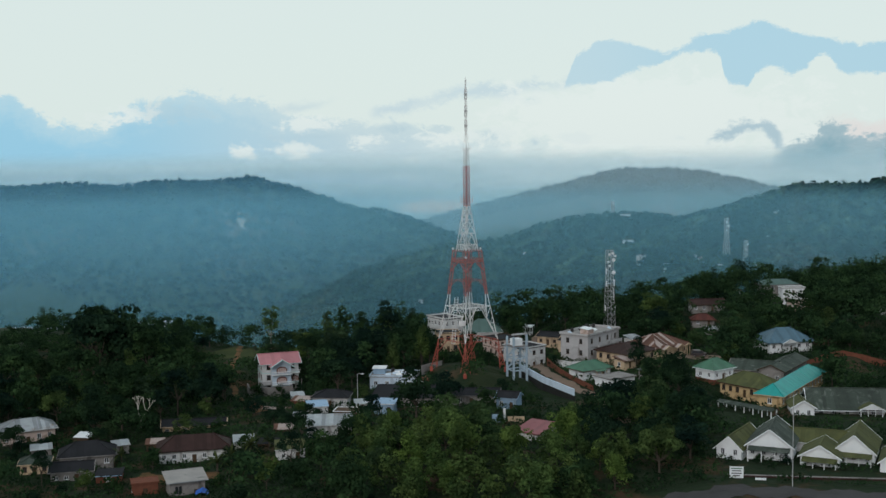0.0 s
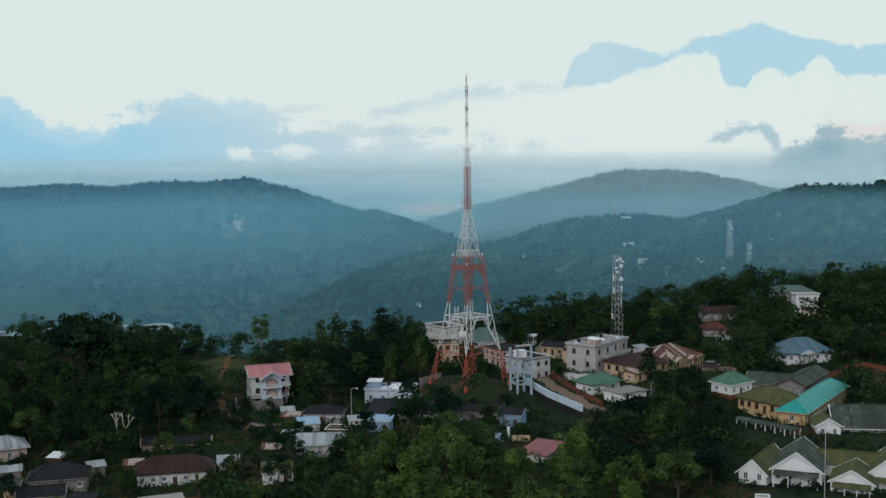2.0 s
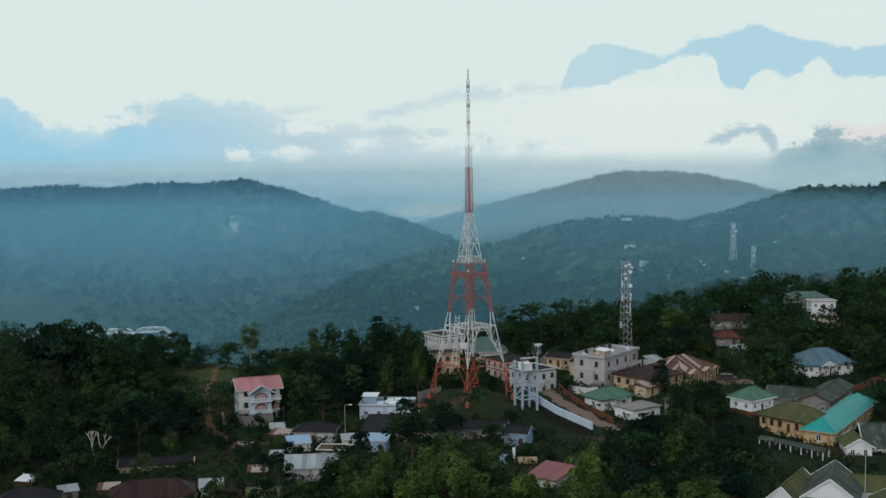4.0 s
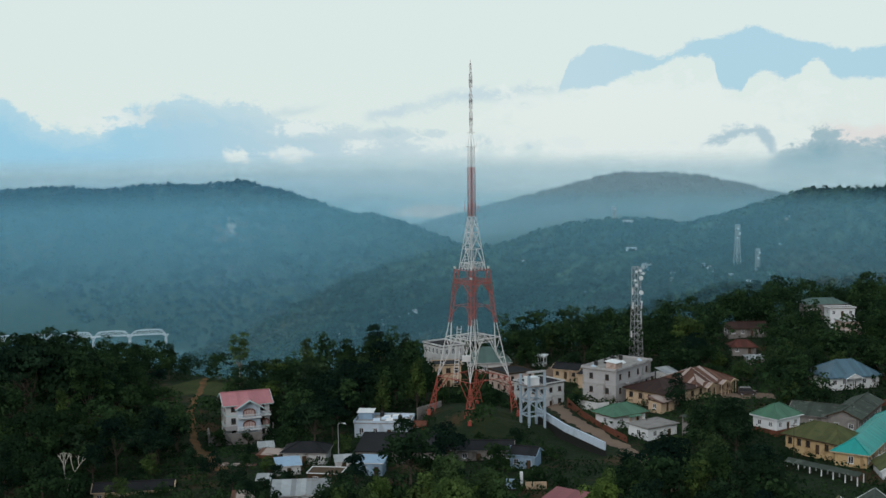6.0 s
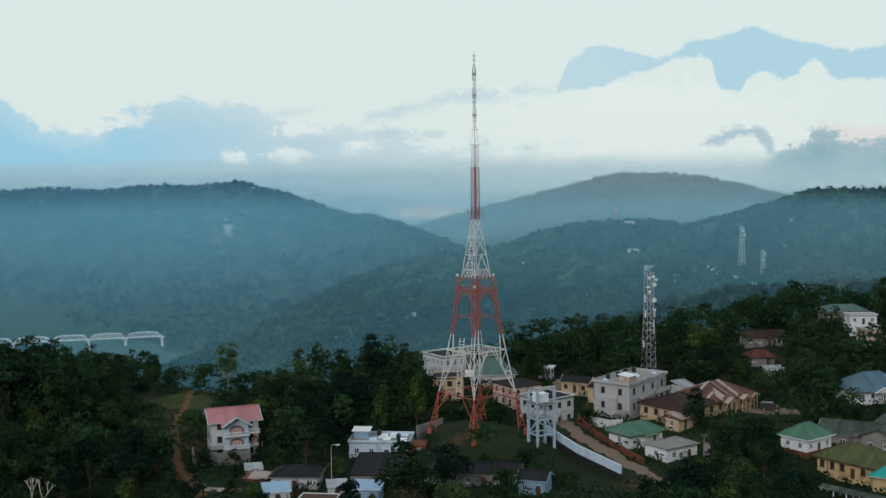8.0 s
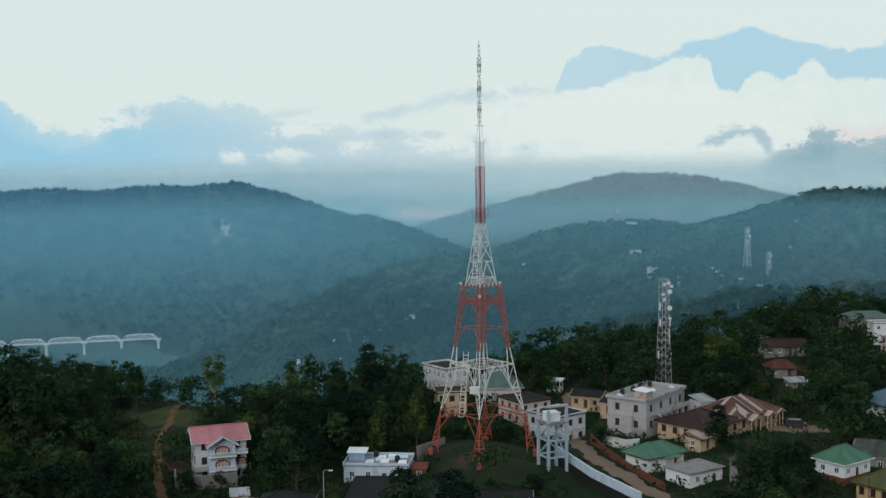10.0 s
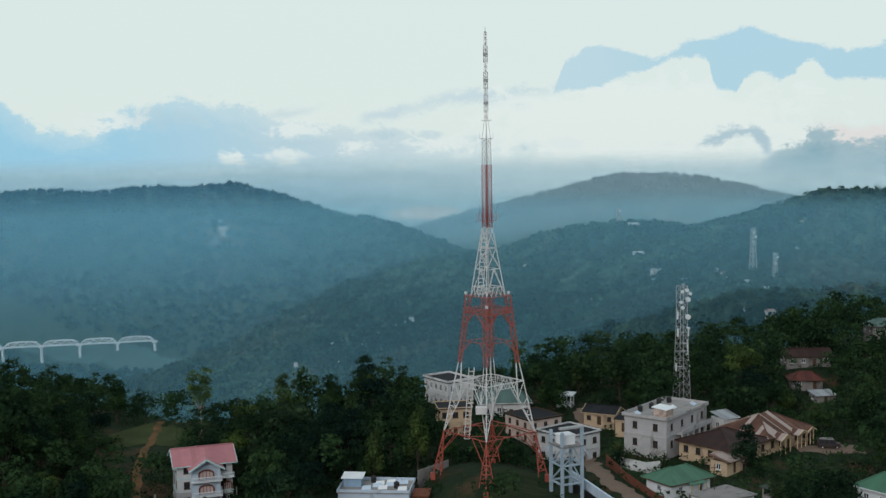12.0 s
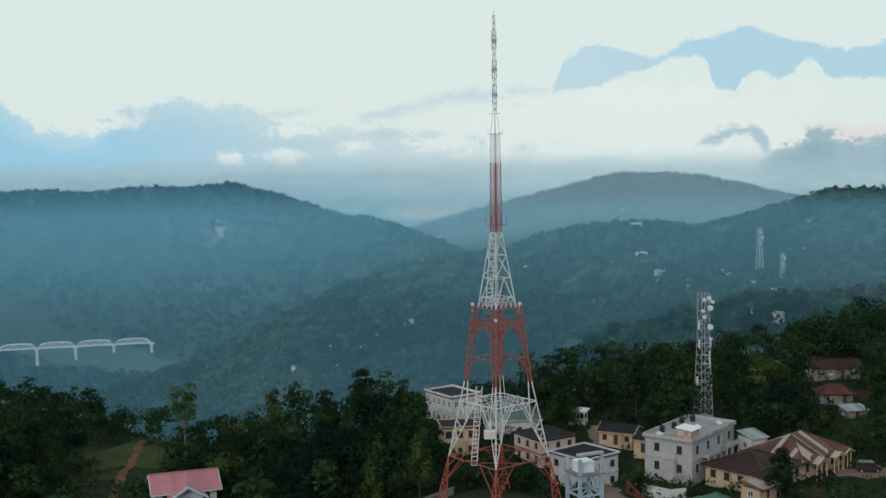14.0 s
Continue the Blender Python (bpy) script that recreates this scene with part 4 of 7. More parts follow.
def wall_bits(length, z0, z1, thick, holes):
    """A wall along x from 0, outer face at y = 0, in one piece, with openings cut through."""
    xs = sorted({0.0, length, *(h[0] for h in holes), *(h[2] for h in holes)})
    zs = sorted({z0, z1, *(h[1] for h in holes), *(h[3] for h in holes)})
    nx, nz = len(xs) - 1, len(zs) - 1
    b = Bits()
    at = {}

    def v(i, j, k):
        if (i, j, k) not in at:
            at[i, j, k] = len(b.v)
            b.v.append((xs[i], thick * k, zs[j]))
        return at[i, j, k]

    def solid(i, j):
        if not (0 <= i < nx and 0 <= j < nz):
            return False
        cx, cz = (xs[i] + xs[i + 1]) / 2, (zs[j] + zs[j + 1]) / 2
        return not any(h[0] < cx < h[2] and h[1] < cz < h[3] for h in holes)

    for i in range(nx):
        for j in range(nz):
            if not solid(i, j):
                continue
            b.f.append((v(i, j, 0), v(i + 1, j, 0), v(i + 1, j + 1, 0), v(i, j + 1, 0)))
            b.f.append((v(i, j, 1), v(i, j + 1, 1), v(i + 1, j + 1, 1), v(i + 1, j, 1)))
            for di, dj, p, q in ((-1, 0, (i, j), (i, j + 1)), (1, 0, (i + 1, j + 1), (i + 1, j)), (0, -1, (i + 1, j), (i, j)), (0, 1, (i, j + 1), (i + 1, j + 1))):
                if not solid(i + di, j + dj):
                    b.f.append((v(*p, 0), v(*q, 0), v(*q, 1), v(*p, 1)))
    return b


SHARED = {}


def window_meshes(w, h, arch=False):
    key = (round(w, 1), round(h, 1))
    if key not in SHARED:
        f = Bits()
        e = 0.09
        for xa, xb, za, zb in ((-w / 2, -w / 2 + e, 0, h), (w / 2 - e, w / 2, 0, h), (-w / 2 + e, w / 2 - e, 0, e), (-w / 2 + e, w / 2 - e, h - e, h), (-e / 2, e / 2, e, h - e)):
            f.box(xa, -0.03, za, xb, 0.08, zb)
        s = Bits().box(-w / 2 - 0.1, -0.14, -0.1, w / 2 + 0.1, 0.02, 0.0)
        p = Bits().box(-w / 2 + e, 0.03, e, w / 2 - e, 0.05, h - e)
        SHARED[key] = (f.mesh("window_frame"), s.mesh("window_sill"), p.mesh("pane"))
    return SHARED[key]


FRAME_COPIES = {}


def with_material(me, mat):
    key = (me.name, mat)
    if key not in FRAME_COPIES:
        c = me.copy()
        c.materials.clear()
        c.materials.append(M[mat])
        FRAME_COPIES[key] = c
    return FRAME_COPIES[key]


def add_window(parent, m, w, h, frame_mat="bright", pane="glass"):
    f, s, p = window_meshes(w, h)
    ob = part("window", with_material(f, frame_mat), frame_mat, parent, at=m)
    part("window_sill", with_material(s, frame_mat), frame_mat, ob)
    part("pane", with_material(p, pane), pane, ob)
    return ob


def strips(b, lo_a, lo_b, hi_a, hi_b, rnd, step=0.95, t=0.06):
    """A roof slope laid in sheets from the eave lo_a-lo_b up to hi_a-hi_b."""
    lo_a, lo_b, hi_a, hi_b = (Vector(p) for p in (lo_a, lo_b, hi_a, hi_b))
    n = max(1, int((lo_b - lo_a).length / step))
    for i in range(n):
        u0, u1 = i / n, (i + 1) / n
        up = Vector((0, 0, rnd.uniform(0, 0.035)))
        pts = [lo_a.lerp(lo_b, u0) + up, lo_a.lerp(lo_b, u1) + up, hi_a.lerp(hi_b, u1) + up, hi_a.lerp(hi_b, u0) + up]
        if (pts[2] - pts[3]).length < 1e-3:
            pts = pts[:3]
        b.slab(pts, t)


def hip_face(b, p0, p1, q0, q1, rnd, step=0.95, t=0.06):
    """One slope of a hipped roof, laid in upright sheets that the hips cut off."""
    along_eave = (p1 - p0).normalized()
    ln, ua, ub = (p1 - p0).length, (q0 - p0).dot(along_eave), (q1 - p0).dot(along_eave)
    n = max(3, int(ln / step))
    cuts = sorted({*(ln * i / n for i in range(n + 1)), ua, ub})
    foot = p0 + along_eave * ua

    def up(s):
        k = max(0.0, min(1.0, s / max(ua, 1e-6), (ln - s) / max(ln - ub, 1e-6)))
        return p0 + along_eave * s + (q0 - foot) * k

    for sa, sb in zip(cuts, cuts[1:]):
        if sb - sa < 1e-4:
            continue
        lift = Vector((0, 0, rnd.uniform(0, 0.035)))
        pts = [p0 + along_eave * sa, p0 + along_eave * sb, up(sb), up(sa)]
        pts = [q + lift for i, q in enumerate(pts) if i == 0 or (q - pts[i - 1]).length > 1e-3]
        if (pts[0] - pts[-1]).length < 1e-3:
            pts.pop()
        if len(pts) > 2:
            b.slab(pts, t)


def roof_parts(parent, kind, w, d, z, rise, over, mat, trim, rnd, wall_mat):
    """Roofs: gable_x and gable_y (ridge along x or y), hip, flat, lean (rises backwards)."""
    X, Y = w / 2 + over, d / 2 + over
    e = z - rise * over / (d / 2 if kind in ("gable_x", "hip", "lean") else w / 2) * 0.8
    b, f = Bits(), Bits()
    top = z + rise
    if kind == "gable_x":
        strips(b, (-X, -Y, e), (X, -Y, e), (-X, 0, top), (X, 0, top), rnd)
        strips(b, (X, Y, e), (-X, Y, e), (X, 0, top), (-X, 0, top), rnd)
        b.bar((-X, 0, top + 0.03), (X, 0, top + 0.03), 0.28)
        for s in (-1, 1):
            for q in (-1, 1):
                f.bar((s * (X + 0.03), q * Y, e - 0.12), (s * (X + 0.03), 0, top - 0.1), 0.2)
            part("gable", Bits().slab([(s * (w / 2 - 0.02), -d / 2, z), (s * (w / 2 - 0.02), d / 2, z), (s * (w / 2 - 0.02), 0, top - 0.1)], 0.15 * s), wall_mat, parent)
        f.bar((-X, -Y - 0.03, e - 0.1), (X, -Y - 0.03, e - 0.1), 0.16)
    elif kind == "gable_y":
        strips(b, (-X, Y, e), (-X, -Y, e), (0, Y, top), (0, -Y, top), rnd)
        strips(b, (X, -Y, e), (X, Y, e), (0, -Y, top), (0, Y, top), rnd)
        b.bar((0, -Y, top + 0.03), (0, Y, top + 0.03), 0.28)
        for q in (-1, 1):
            for s in (-1, 1):
                f.bar((s * X, q * (Y + 0.03), e - 0.12), (0, q * (Y + 0.03), top - 0.1), 0.24)
            part("gable", Bits().slab([(-w / 2, q * (d / 2 - 0.02), z), (w / 2, q * (d / 2 - 0.02), z), (0, q * (d / 2 - 0.02), top - 0.1)], -0.15 * q), wall_mat, parent)
    elif kind == "hip":
        k = min(X, Y) * 0.95
        rx = max(X - k, 0.05)
        ry = max(Y - k, 0.05) if Y > X else 0.0
        if Y > X:
            rx = 0.05
        for p0, p1, q0, q1 in (((-X, -Y), (X, -Y), (-rx, -ry), (rx, -ry)), ((X, Y), (-X, Y), (rx, ry), (-rx, ry)),
                               ((X, -Y), (X, Y), (rx, -ry), (rx, ry)), ((-X, Y), (-X, -Y), (-rx, ry), (-rx, -ry))):
            hip_face(b, Vector((*p0, e)), Vector((*p1, e)), Vector((*q0, top)), Vector((*q1, top)), rnd)
        for sx in (-1, 1):
            for sy in (-1, 1):
                b.bar((sx * X, sy * Y, e + 0.05), (sx * rx, sy * ry, top + 0.05), 0.2)
        for a, c in (((-X, -Y), (X, -Y)), ((X, -Y), (X, Y)), ((-X, Y), (-X, -Y))):
            f.bar((*a, e - 0.1), (*c, e - 0.1), 0.18)
    elif kind == "lean":
        strips(b, (-X, -Y, z), (X, -Y, z), (-X, Y, z + rise), (X, Y, z + rise), rnd)
        f.bar((-X, -Y - 0.03, z - 0.1), (X, -Y - 0.03, z - 0.1), 0.14)
    else:
        b.box(-X, -Y, z, X, Y, z + 0.2)
        if rise > 0:
            for a in ((-X, -Y, X, -Y + 0.15), (-X, Y - 0.15, X, Y), (-X, -Y + 0.15, -X + 0.15, Y - 0.15), (X - 0.15, -Y + 0.15, X, Y - 0.15)):
                f.box(a[0], a[1], z + 0.2, a[2], a[3], z + 0.2 + rise)
    tagged(part("roof", b, mat, parent), kind="stuff" if kind != "flat" else "")
    if f.v:
        each("fascia" if kind != "flat" else "parapet", f, trim, parent)


HOUSES = []


def house(label, x, y, z, yaw, w, d, h, roof="gable_x", rise=1.8, wall="white", roof_mat="zinc", trim="bright", over=0.5, storeys=1,
          win=(1.1, 1.2), gap=2.6, sides="fl", door=True, name="house", category="house", frame_mat="bright", plinth=None, open_to=1.9, pane="glass", deep=4.0):
    """A house with its walls, openings, windows and roof; the front faces -y before it is turned by yaw. open_to: metres of its foot that plants may hide."""
    rnd = random.Random(int(x * 13 + y * 7 + 1000))
    t = thing(name, label, category, pose(x, y, z, 0, 0, yaw))
    HOUSES.append((x, y, z, yaw, w, d, h + rise, open_to + 0.7))
    th = 0.22
    step = h / storeys
    for side in "fblr":
        ln = w if side in "fb" else d - 2 * th
        holes, wins, doors = [], [], []
        if side in sides or side == "f":
            n = max(1, int((ln - 0.8) / gap))
            for s in range(storeys):
                for i in range(n):
                    cx = ln * (i + 0.5) / n
                    ww = min(win[0], ln / n * 0.7)
                    if door and s == 0 and side == "f" and i == n // 2:
                        hole = (cx - 0.5, 0.02, cx + 0.5, min(2.1, step - 0.3))
                        doors.append(hole)
                    else:
                        zz = s * step + max(0.8, step * 0.33)
                        hole = (cx - ww / 2, zz, cx + ww / 2, min(zz + win[1], (s + 1) * step - 0.25))
                        wins.append(hole)
                    holes.append(hole)
        m = {"f": pose(-w / 2, -d / 2, 0), "b": pose(w / 2, d / 2, 0, 0, 0, 180), "r": pose(w / 2, -d / 2 + th, 0, 0, 0, 90), "l": pose(-w / 2, d / 2 - th, 0, 0, 0, -90)}[side]
        wl = part("wall", wall_bits(ln, -deep, h, th, holes), wall, t, at=m)
        for q in wins:
            add_window(wl, pose((q[0] + q[2]) / 2, 0.06, q[1]), q[2] - q[0], q[3] - q[1], frame_mat, pane)
        for q in doors:
            part("door", Bits().box(q[0] + 0.06, 0.08, q[1], q[2] - 0.06, 0.13, q[3] - 0.06).box(q[2] - 0.2, 0.03, 0.95, q[2] - 0.14, 0.08, 1.1), "wood", wl)
    part("floor", Bits().box(-w / 2 + th, -d / 2 + th, -0.1, w / 2 - th, d / 2 - th, 0.05), "dark", t)
    if storeys > 1:
        b = Bits()
        for s in range(1, storeys):
            b.box(-w / 2 - 0.12, -d / 2 - 0.12, s * step - 0.1, w / 2 + 0.12, -d / 2, s * step + 0.08)
            b.box(-w / 2 - 0.12, -d / 2, s * step - 0.1, -w / 2, d / 2, s * step + 0.08)
            b.box(w / 2, -d / 2, s * step - 0.1, w / 2 + 0.12, d / 2, s * step + 0.08)
        part("string_course", b, trim, t)
    if plinth:
        b = Bits().box(-w / 2 - 0.06, -d / 2 - 0.06, -deep, w / 2 + 0.06, -d / 2, 0.6).box(-w / 2 - 0.06, -d / 2, -deep, -w / 2, d / 2, 0.6)
        part("plinth", b, plinth, t)
    roof_parts(t, roof, w, d, h, rise, over, roof_mat, trim, rnd, wall)
    return t


def porch(t, x0, x1, y, depth, h, roof_mat, post="bright", posts=3, gable=True):
    """A roofed porch before the front wall at y."""
    for i in range(posts):
        px = x0 + 0.15 + (x1 - x0 - 0.3) * i / (posts - 1)
        part("post", Bits().bar((px, y - depth + 0.15, -1.5), (px, y - depth + 0.15, h), 0.18), post, t)
    rnd = random.Random(5)
    b, xm = Bits(), (x0 + x1) / 2
    if gable:
        k = (x1 - x0) * 0.27
        strips(b, (x0 - 0.3, y, h), (x0 - 0.3, y - depth - 0.3, h), (xm, y, h + k), (xm, y - depth - 0.3, h + k), rnd)
        strips(b, (x1 + 0.3, y - depth - 0.3, h), (x1 + 0.3, y, h), (xm, y - depth - 0.3, h + k), (xm, y, h + k), rnd)
        g = Bits().slab([(x0, y - depth, h), (x1, y - depth, h), (xm, y - depth, h + k - 0.1)], 0.12)
        part("gable", g, post, t)
        f = Bits().bar((x0 - 0.3, y - depth - 0.33, h - 0.08), (xm, y - depth - 0.33, h + k - 0.08), 0.22)
        f.bar((x1 + 0.3, y - depth - 0.33, h - 0.08), (xm, y - depth - 0.33, h + k - 0.08), 0.22)
        each("fascia", f, post, t)
    else:
        strips(b, (x0, y - depth, h), (x1, y - depth, h), (x0, y, h + 0.5), (x1, y, h + 0.5), rnd)
    tagged(part("porch_roof", b, roof_mat, t), kind="stuff")


def roof_clutter(t, z, spots):
    for x, y, k in spots:
        if k == "tank":
            part("water_tank", Bits().bar((x, y, z), (x, y, z + 1.1), 1.1, 12).bar((x, y, z + 1.1), (x, y, z + 1.35), 1.0, 12, 0.4), "plastic", t, "black plastic water tank")
        elif k == "box":
            head = part("stair_head", Bits().box(x - 1.7, y - 1.4, z, x + 1.7, y + 1.4, z + 1.7), "peach" if z > 5 else "bluewall", t, "stair head")
            part("sheet_roof", Bits().slab([(x - 2.1, y - 1.8, z + 1.75), (x + 2.1, y - 1.8, z + 1.75), (x + 2.1, y + 1.8, z + 2.1), (x - 2.1, y + 1.8, z + 2.1)], 0.08), "bright", head, "bright white sheet")
        else:
            part("loose_sheet", Bits().slab([(x - 0.9, y - 0.5, z + 0.1), (x + 0.9, y - 0.4, z + 0.15), (x + 0.8, y + 0.6, z + 0.7), (x - 0.8, y + 0.5, z + 0.6)], 0.06), "bright" if int(x * 10) % 2 else "palebluewall", t)


# pink-roofed house on the slope
t = house("three-storey grey house with pink roof and arched balcony", -59.4, 17.6, -10.6, 19, 11.2, 8.5, 9.6, "gable_x", 2.2, "white", "pink", "teal_trim", 0.9, 3, (1.2, 1.5), 3.4, "flr", False, frame_mat="wood", open_to=3.2)
part("bay", Bits().box(-2.9, -6.1, -4, 2.9, -4.25, 8.72), "palebluewall", t, "projecting pale balcony bay")
b = Bits()
for zz in (3.1, 6.2):
    b.box(-3.1, -7.1, zz - 0.2, 3.1, -6.1, zz)
    b.box(-3.1, -7.1, zz + 0.75, 3.1, -6.95, zz + 0.9)
    for i in range(15):
        b.box(-3.05 + i * 0.43, -7.08, zz, -2.93 + i * 0.43, -6.98, zz + 0.75)
part("balustrade", b, "bright", t)
b = Bits()
strips(b, (-3.7, -3.0, 8.6), (-3.7, -7.5, 8.6), (0, -3.0, 10.8), (0, -7.5, 10.8), random.Random(1))
strips(b, (3.7, -7.5, 8.6), (3.7, -3.0, 8.6), (0, -7.5, 10.8), (0, -3.0, 10.8), random.Random(2))
tagged(part("bay_roof", b, "pink", t), kind="stuff")
part("gable", Bits().slab([(-2.9, -6.12, 8.7), (2.9, -6.12, 8.7), (0, -6.12, 10.5)], 0.1), "palebluewall", t)
part("fascia", Bits().bar((-3.7, -7.55, 8.5), (0, -7.55, 10.75), 0.3).bar((3.7, -7.55, 8.5), (0, -7.55, 10.75), 0.3), "teal_trim", t, "pale teal bargeboard")
for px, zz, k in ((0, 3.4, 1.0), (0, 6.5, 1.0), (4.5, 3.5, 0.6)):
    b, c, yy = Bits(), Bits(), -6.2 if px == 0 else -4.35
    w2, h1, h2 = 1.45 * k, 1.1, 0.75 * k
    for i in range(9):
        a0, a1 = math.pi * i / 9, math.pi * (i + 1) / 9
        b.bar((px + w2 * math.cos(a0), yy, zz + h1 + h2 * math.sin(a0)), (px + w2 * math.cos(a1), yy, zz + h1 + h2 * math.sin(a1)), 0.28)
    b.bar((px - w2, yy, zz), (px - w2, yy, zz + h1), 0.28).bar((px + w2, yy, zz), (px + w2, yy, zz + h1), 0.28)
    for i in (-1, 0, 1):
        b.bar((px + i * w2 * 0.48, yy, zz), (px + i * w2 * 0.48, yy, zz + h1 + h2 * 0.8), 0.1)
    part("arch", b, "brick", t, "brown arched window surround")
    c.box(px - w2, yy + 0.02, zz, px + w2, yy + 0.06, zz + h1 + h2 * 0.6)
    part("curtain", c, "curtain", t, "pale curtained window")
b = Bits().box(-6.6, -5.6, 2.9, -3.0, -4.25, 3.1).box(-6.6, -5.6, 3.1, -3.0, -5.45, 4.0).box(-6.6, -5.45, 3.1, -6.45, -4.25, 4.0)
part("balcony", b, "mauve", t)
b = Bits().box(3.4, -5.5, 6.1, 5.8, -4.25, 6.3)
for i in range(7):
    b.box(3.45 + i * 0.37, -5.5, 6.3, 3.55 + i * 0.37, -5.4, 7.1)
b.box(3.4, -5.5, 7.1, 5.8, -5.38, 7.22)
part("balcony", b, "bright", t)
wall_t = thing("terrace_wall", "grey concrete terrace wall below the pink-roofed house", "wall", pose(-58.8, 7.0, -9.0, 0, 0, 14))
part("face", Bits().box(-8, 0, -3, 5, 0.4, 1.6).box(-8, 0.4, -3, -7.6, 7, 1.8).box(5, 0, -3, 5.4, 7, 1.4), "concrete", wall_t)
part("fence_post", Bits().box(6.2, 1, -2, 6.35, 1.15, 3.0).box(7.4, 2.2, -2, 7.55, 2.35, 3.0).box(8.4, 3.5, -2, 8.55, 3.65, 3.0), "concrete", wall_t)

# three-storey block and the houses right of the tower
t = house("pale two-storey concrete block with a flat roof and stair head", 39.4, 27.6, -1.9, 52, 19.0, 10.0, 7.2, "flat", 0.55, "mauve", "roofslab", "mauve", 0.35, 2, (1.1, 1.5), 3.9, "fl", frame_mat="wood", open_to=2.6)
roof_clutter(t, 7.42, ((-6.2, -2.6, "box"), (-1, 3.0, "tank"), (-5, 3.6, "tank"), (4, 3.8, "tank"), (6.5, 2.6, "tank"), (-8, 2.5, "junk"), (1.5, -1, "junk"), (7, -3, "junk")))
b = Bits().box(-5, -6.3, 3.5, 9.5, -5.0, 3.7).box(-5, -6.3, 3.7, 9.5, -6.15, 4.5)
part("balcony", b, "mauve", t)
for i in range(6):
    part("post", Bits().box(-4.8 + i * 2.8, -6.28, -3, -4.5 + i * 2.8, -6.0, 3.5), "mauve", t)
t = house("long cream building with pale-streaked rusty sheet roof", 60.5, 27.6, -2.3, 42, 15.5, 12.5, 3.8, "hip", 3.0, "cream", "rust", "wood", 0.7, 1, (1.2, 1.5), 2.6, "flr", frame_mat="wood")
porch(t, -6.5, -2.5, -6.25, 2.2, 3.2, "rust", "cream", 3)
porch(t, 0, 3.5, -6.25, 2.2, 3.2, "rust", "cream", 3)
porch(t, 4.8, 7.6, -6.25, 1.6, 3.2, "rust", "cream", 3)
house("cream wing with a dark maroon sheet roof", 49.5, 17.8, -2.3, 42, 13.5, 12.5, 3.6, "hip", 2.2, "cream", "maroon", "wood", 0.7, 1, (1.2, 1.4), 2.6, "fl", frame_mat="wood")
house("low outhouse with pale-streaked rusty roof", 47.6, 7.2, -2.6, 42, 5.5, 4, 2.5, "lean", 1.0, "cream", "rust", "wood", 0.4, 1, open_to=1.2)
house("cream annex with dark maroon sheet roof", 44.2, 34.6, -2.6, 42, 9, 7, 3.4, "gable_x", 2.2, "cream", "maroon", "wood", 0.6, 1, sides="fl")
t = house("white cottage with a green sheet roof and porch", 35.4, -5.6, -3.0, 33, 10.0, 6.6, 3.4, "hip", 1.8, "bright", "greenroof", "wood", 0.8, 1, (1.0, 1.1), 3.2, "fl", open_to=1.2)
porch(t, -1.5, 2.5, -3.3, 1.8, 2.7, "greenroof", "cream", 3, False)
t = house("white house with a grey slab roof", 41.4, -15.6, -3.6, 33, 9, 6.6, 3.0, "flat", 0.0, "bright", "concrete", "white", 0.5, 1, (1.1, 1.2), 3.4, "fl", open_to=1.6)
t = thing("guard_hut", "small open lookout hut with a grey-green roof", "hut", pose(49, -20, -2.6, 0, 0, 30))
b = Bits().box(-1.1, -1.1, -3, 1.1, -0.95, 3.1).box(-1.1, 0.95, -3, 1.1, 1.1, 3.1).box(-1.1, -0.95, -3, -0.95, 0.95, 3.1).box(0.95, -0.95, -3, 1.1, 0.95, 3.1)
part("wall", b, "concrete", t)
for sx in (-1, 1):
    for sy in (-1, 1):
        part("post", Bits().box(sx * 1.0 - 0.1, sy * 1.0 - 0.1, 3.1, sx * 1.0 + 0.1, sy * 1.0 + 0.1, 4.7), "concrete", t)
part("roof", Bits().raw([(-1.6, -1.6, 4.6), (1.6, -1.6, 4.6), (1.6, 1.6, 4.6), (-1.6, 1.6, 4.6), (0, 0, 5.5)], [(0, 1, 4), (1, 2, 4), (2, 3, 4), (3, 0, 4), (3, 2, 1, 0)]), "greyroof", t)

# school compound on the right
house("white house with green roof above a brick basement", 67.4, -25.6, 0.4, 36, 8, 6.5, 3.6, "hip", 2.2, "bright", "greenroof", "bright", 0.6, 1, (1.0, 1.1), 2.4, "fl", plinth="brick", open_to=1)
house("yellow school wing with mossy olive roof", 74.9, -36.2, -1.9, -51, 13.5, 9, 3.5, "hip", 2.6, "yellow", "olive", "wood", 0.7, 1, (1.0, 1.4), 2.0, "fl", frame_mat="wood")
house("long yellow school building with bright teal roof", 86.8, -31.8, -3.2, 57, 37, 6.4, 4.0, "hip", 2.0, "yellow", "tealroof", "cream", 0.8, 1, (1.1, 1.5), 2.7, "fl", frame_mat="bright")
house("low grey-roofed school wing", 82.5, -10.5, -3.0, -28, 13, 8, 3.6, "gable_x", 2.0, "concrete", "greyroof", "concrete", 0.6, 1)
house("grey-roofed link building behind the teal roof", 91, -9, -3.0, 57, 22, 7, 4.2, "gable_x", 1.5, "concrete", "greyroof", "wood", 0.6, 1)
t = house("white bungalow with a blue-grey hipped roof", 103.5, 37.0, -2.7, 14, 15, 11, 3.8, "hip", 3.4, "bright", "blueroof", "blueroof", 0.9, 1, (1.2, 1.3), 2.6, "fl")
porch(t, -4, 1, -5.5, 2.2, 3.2, "blueroof", "bright", 3)
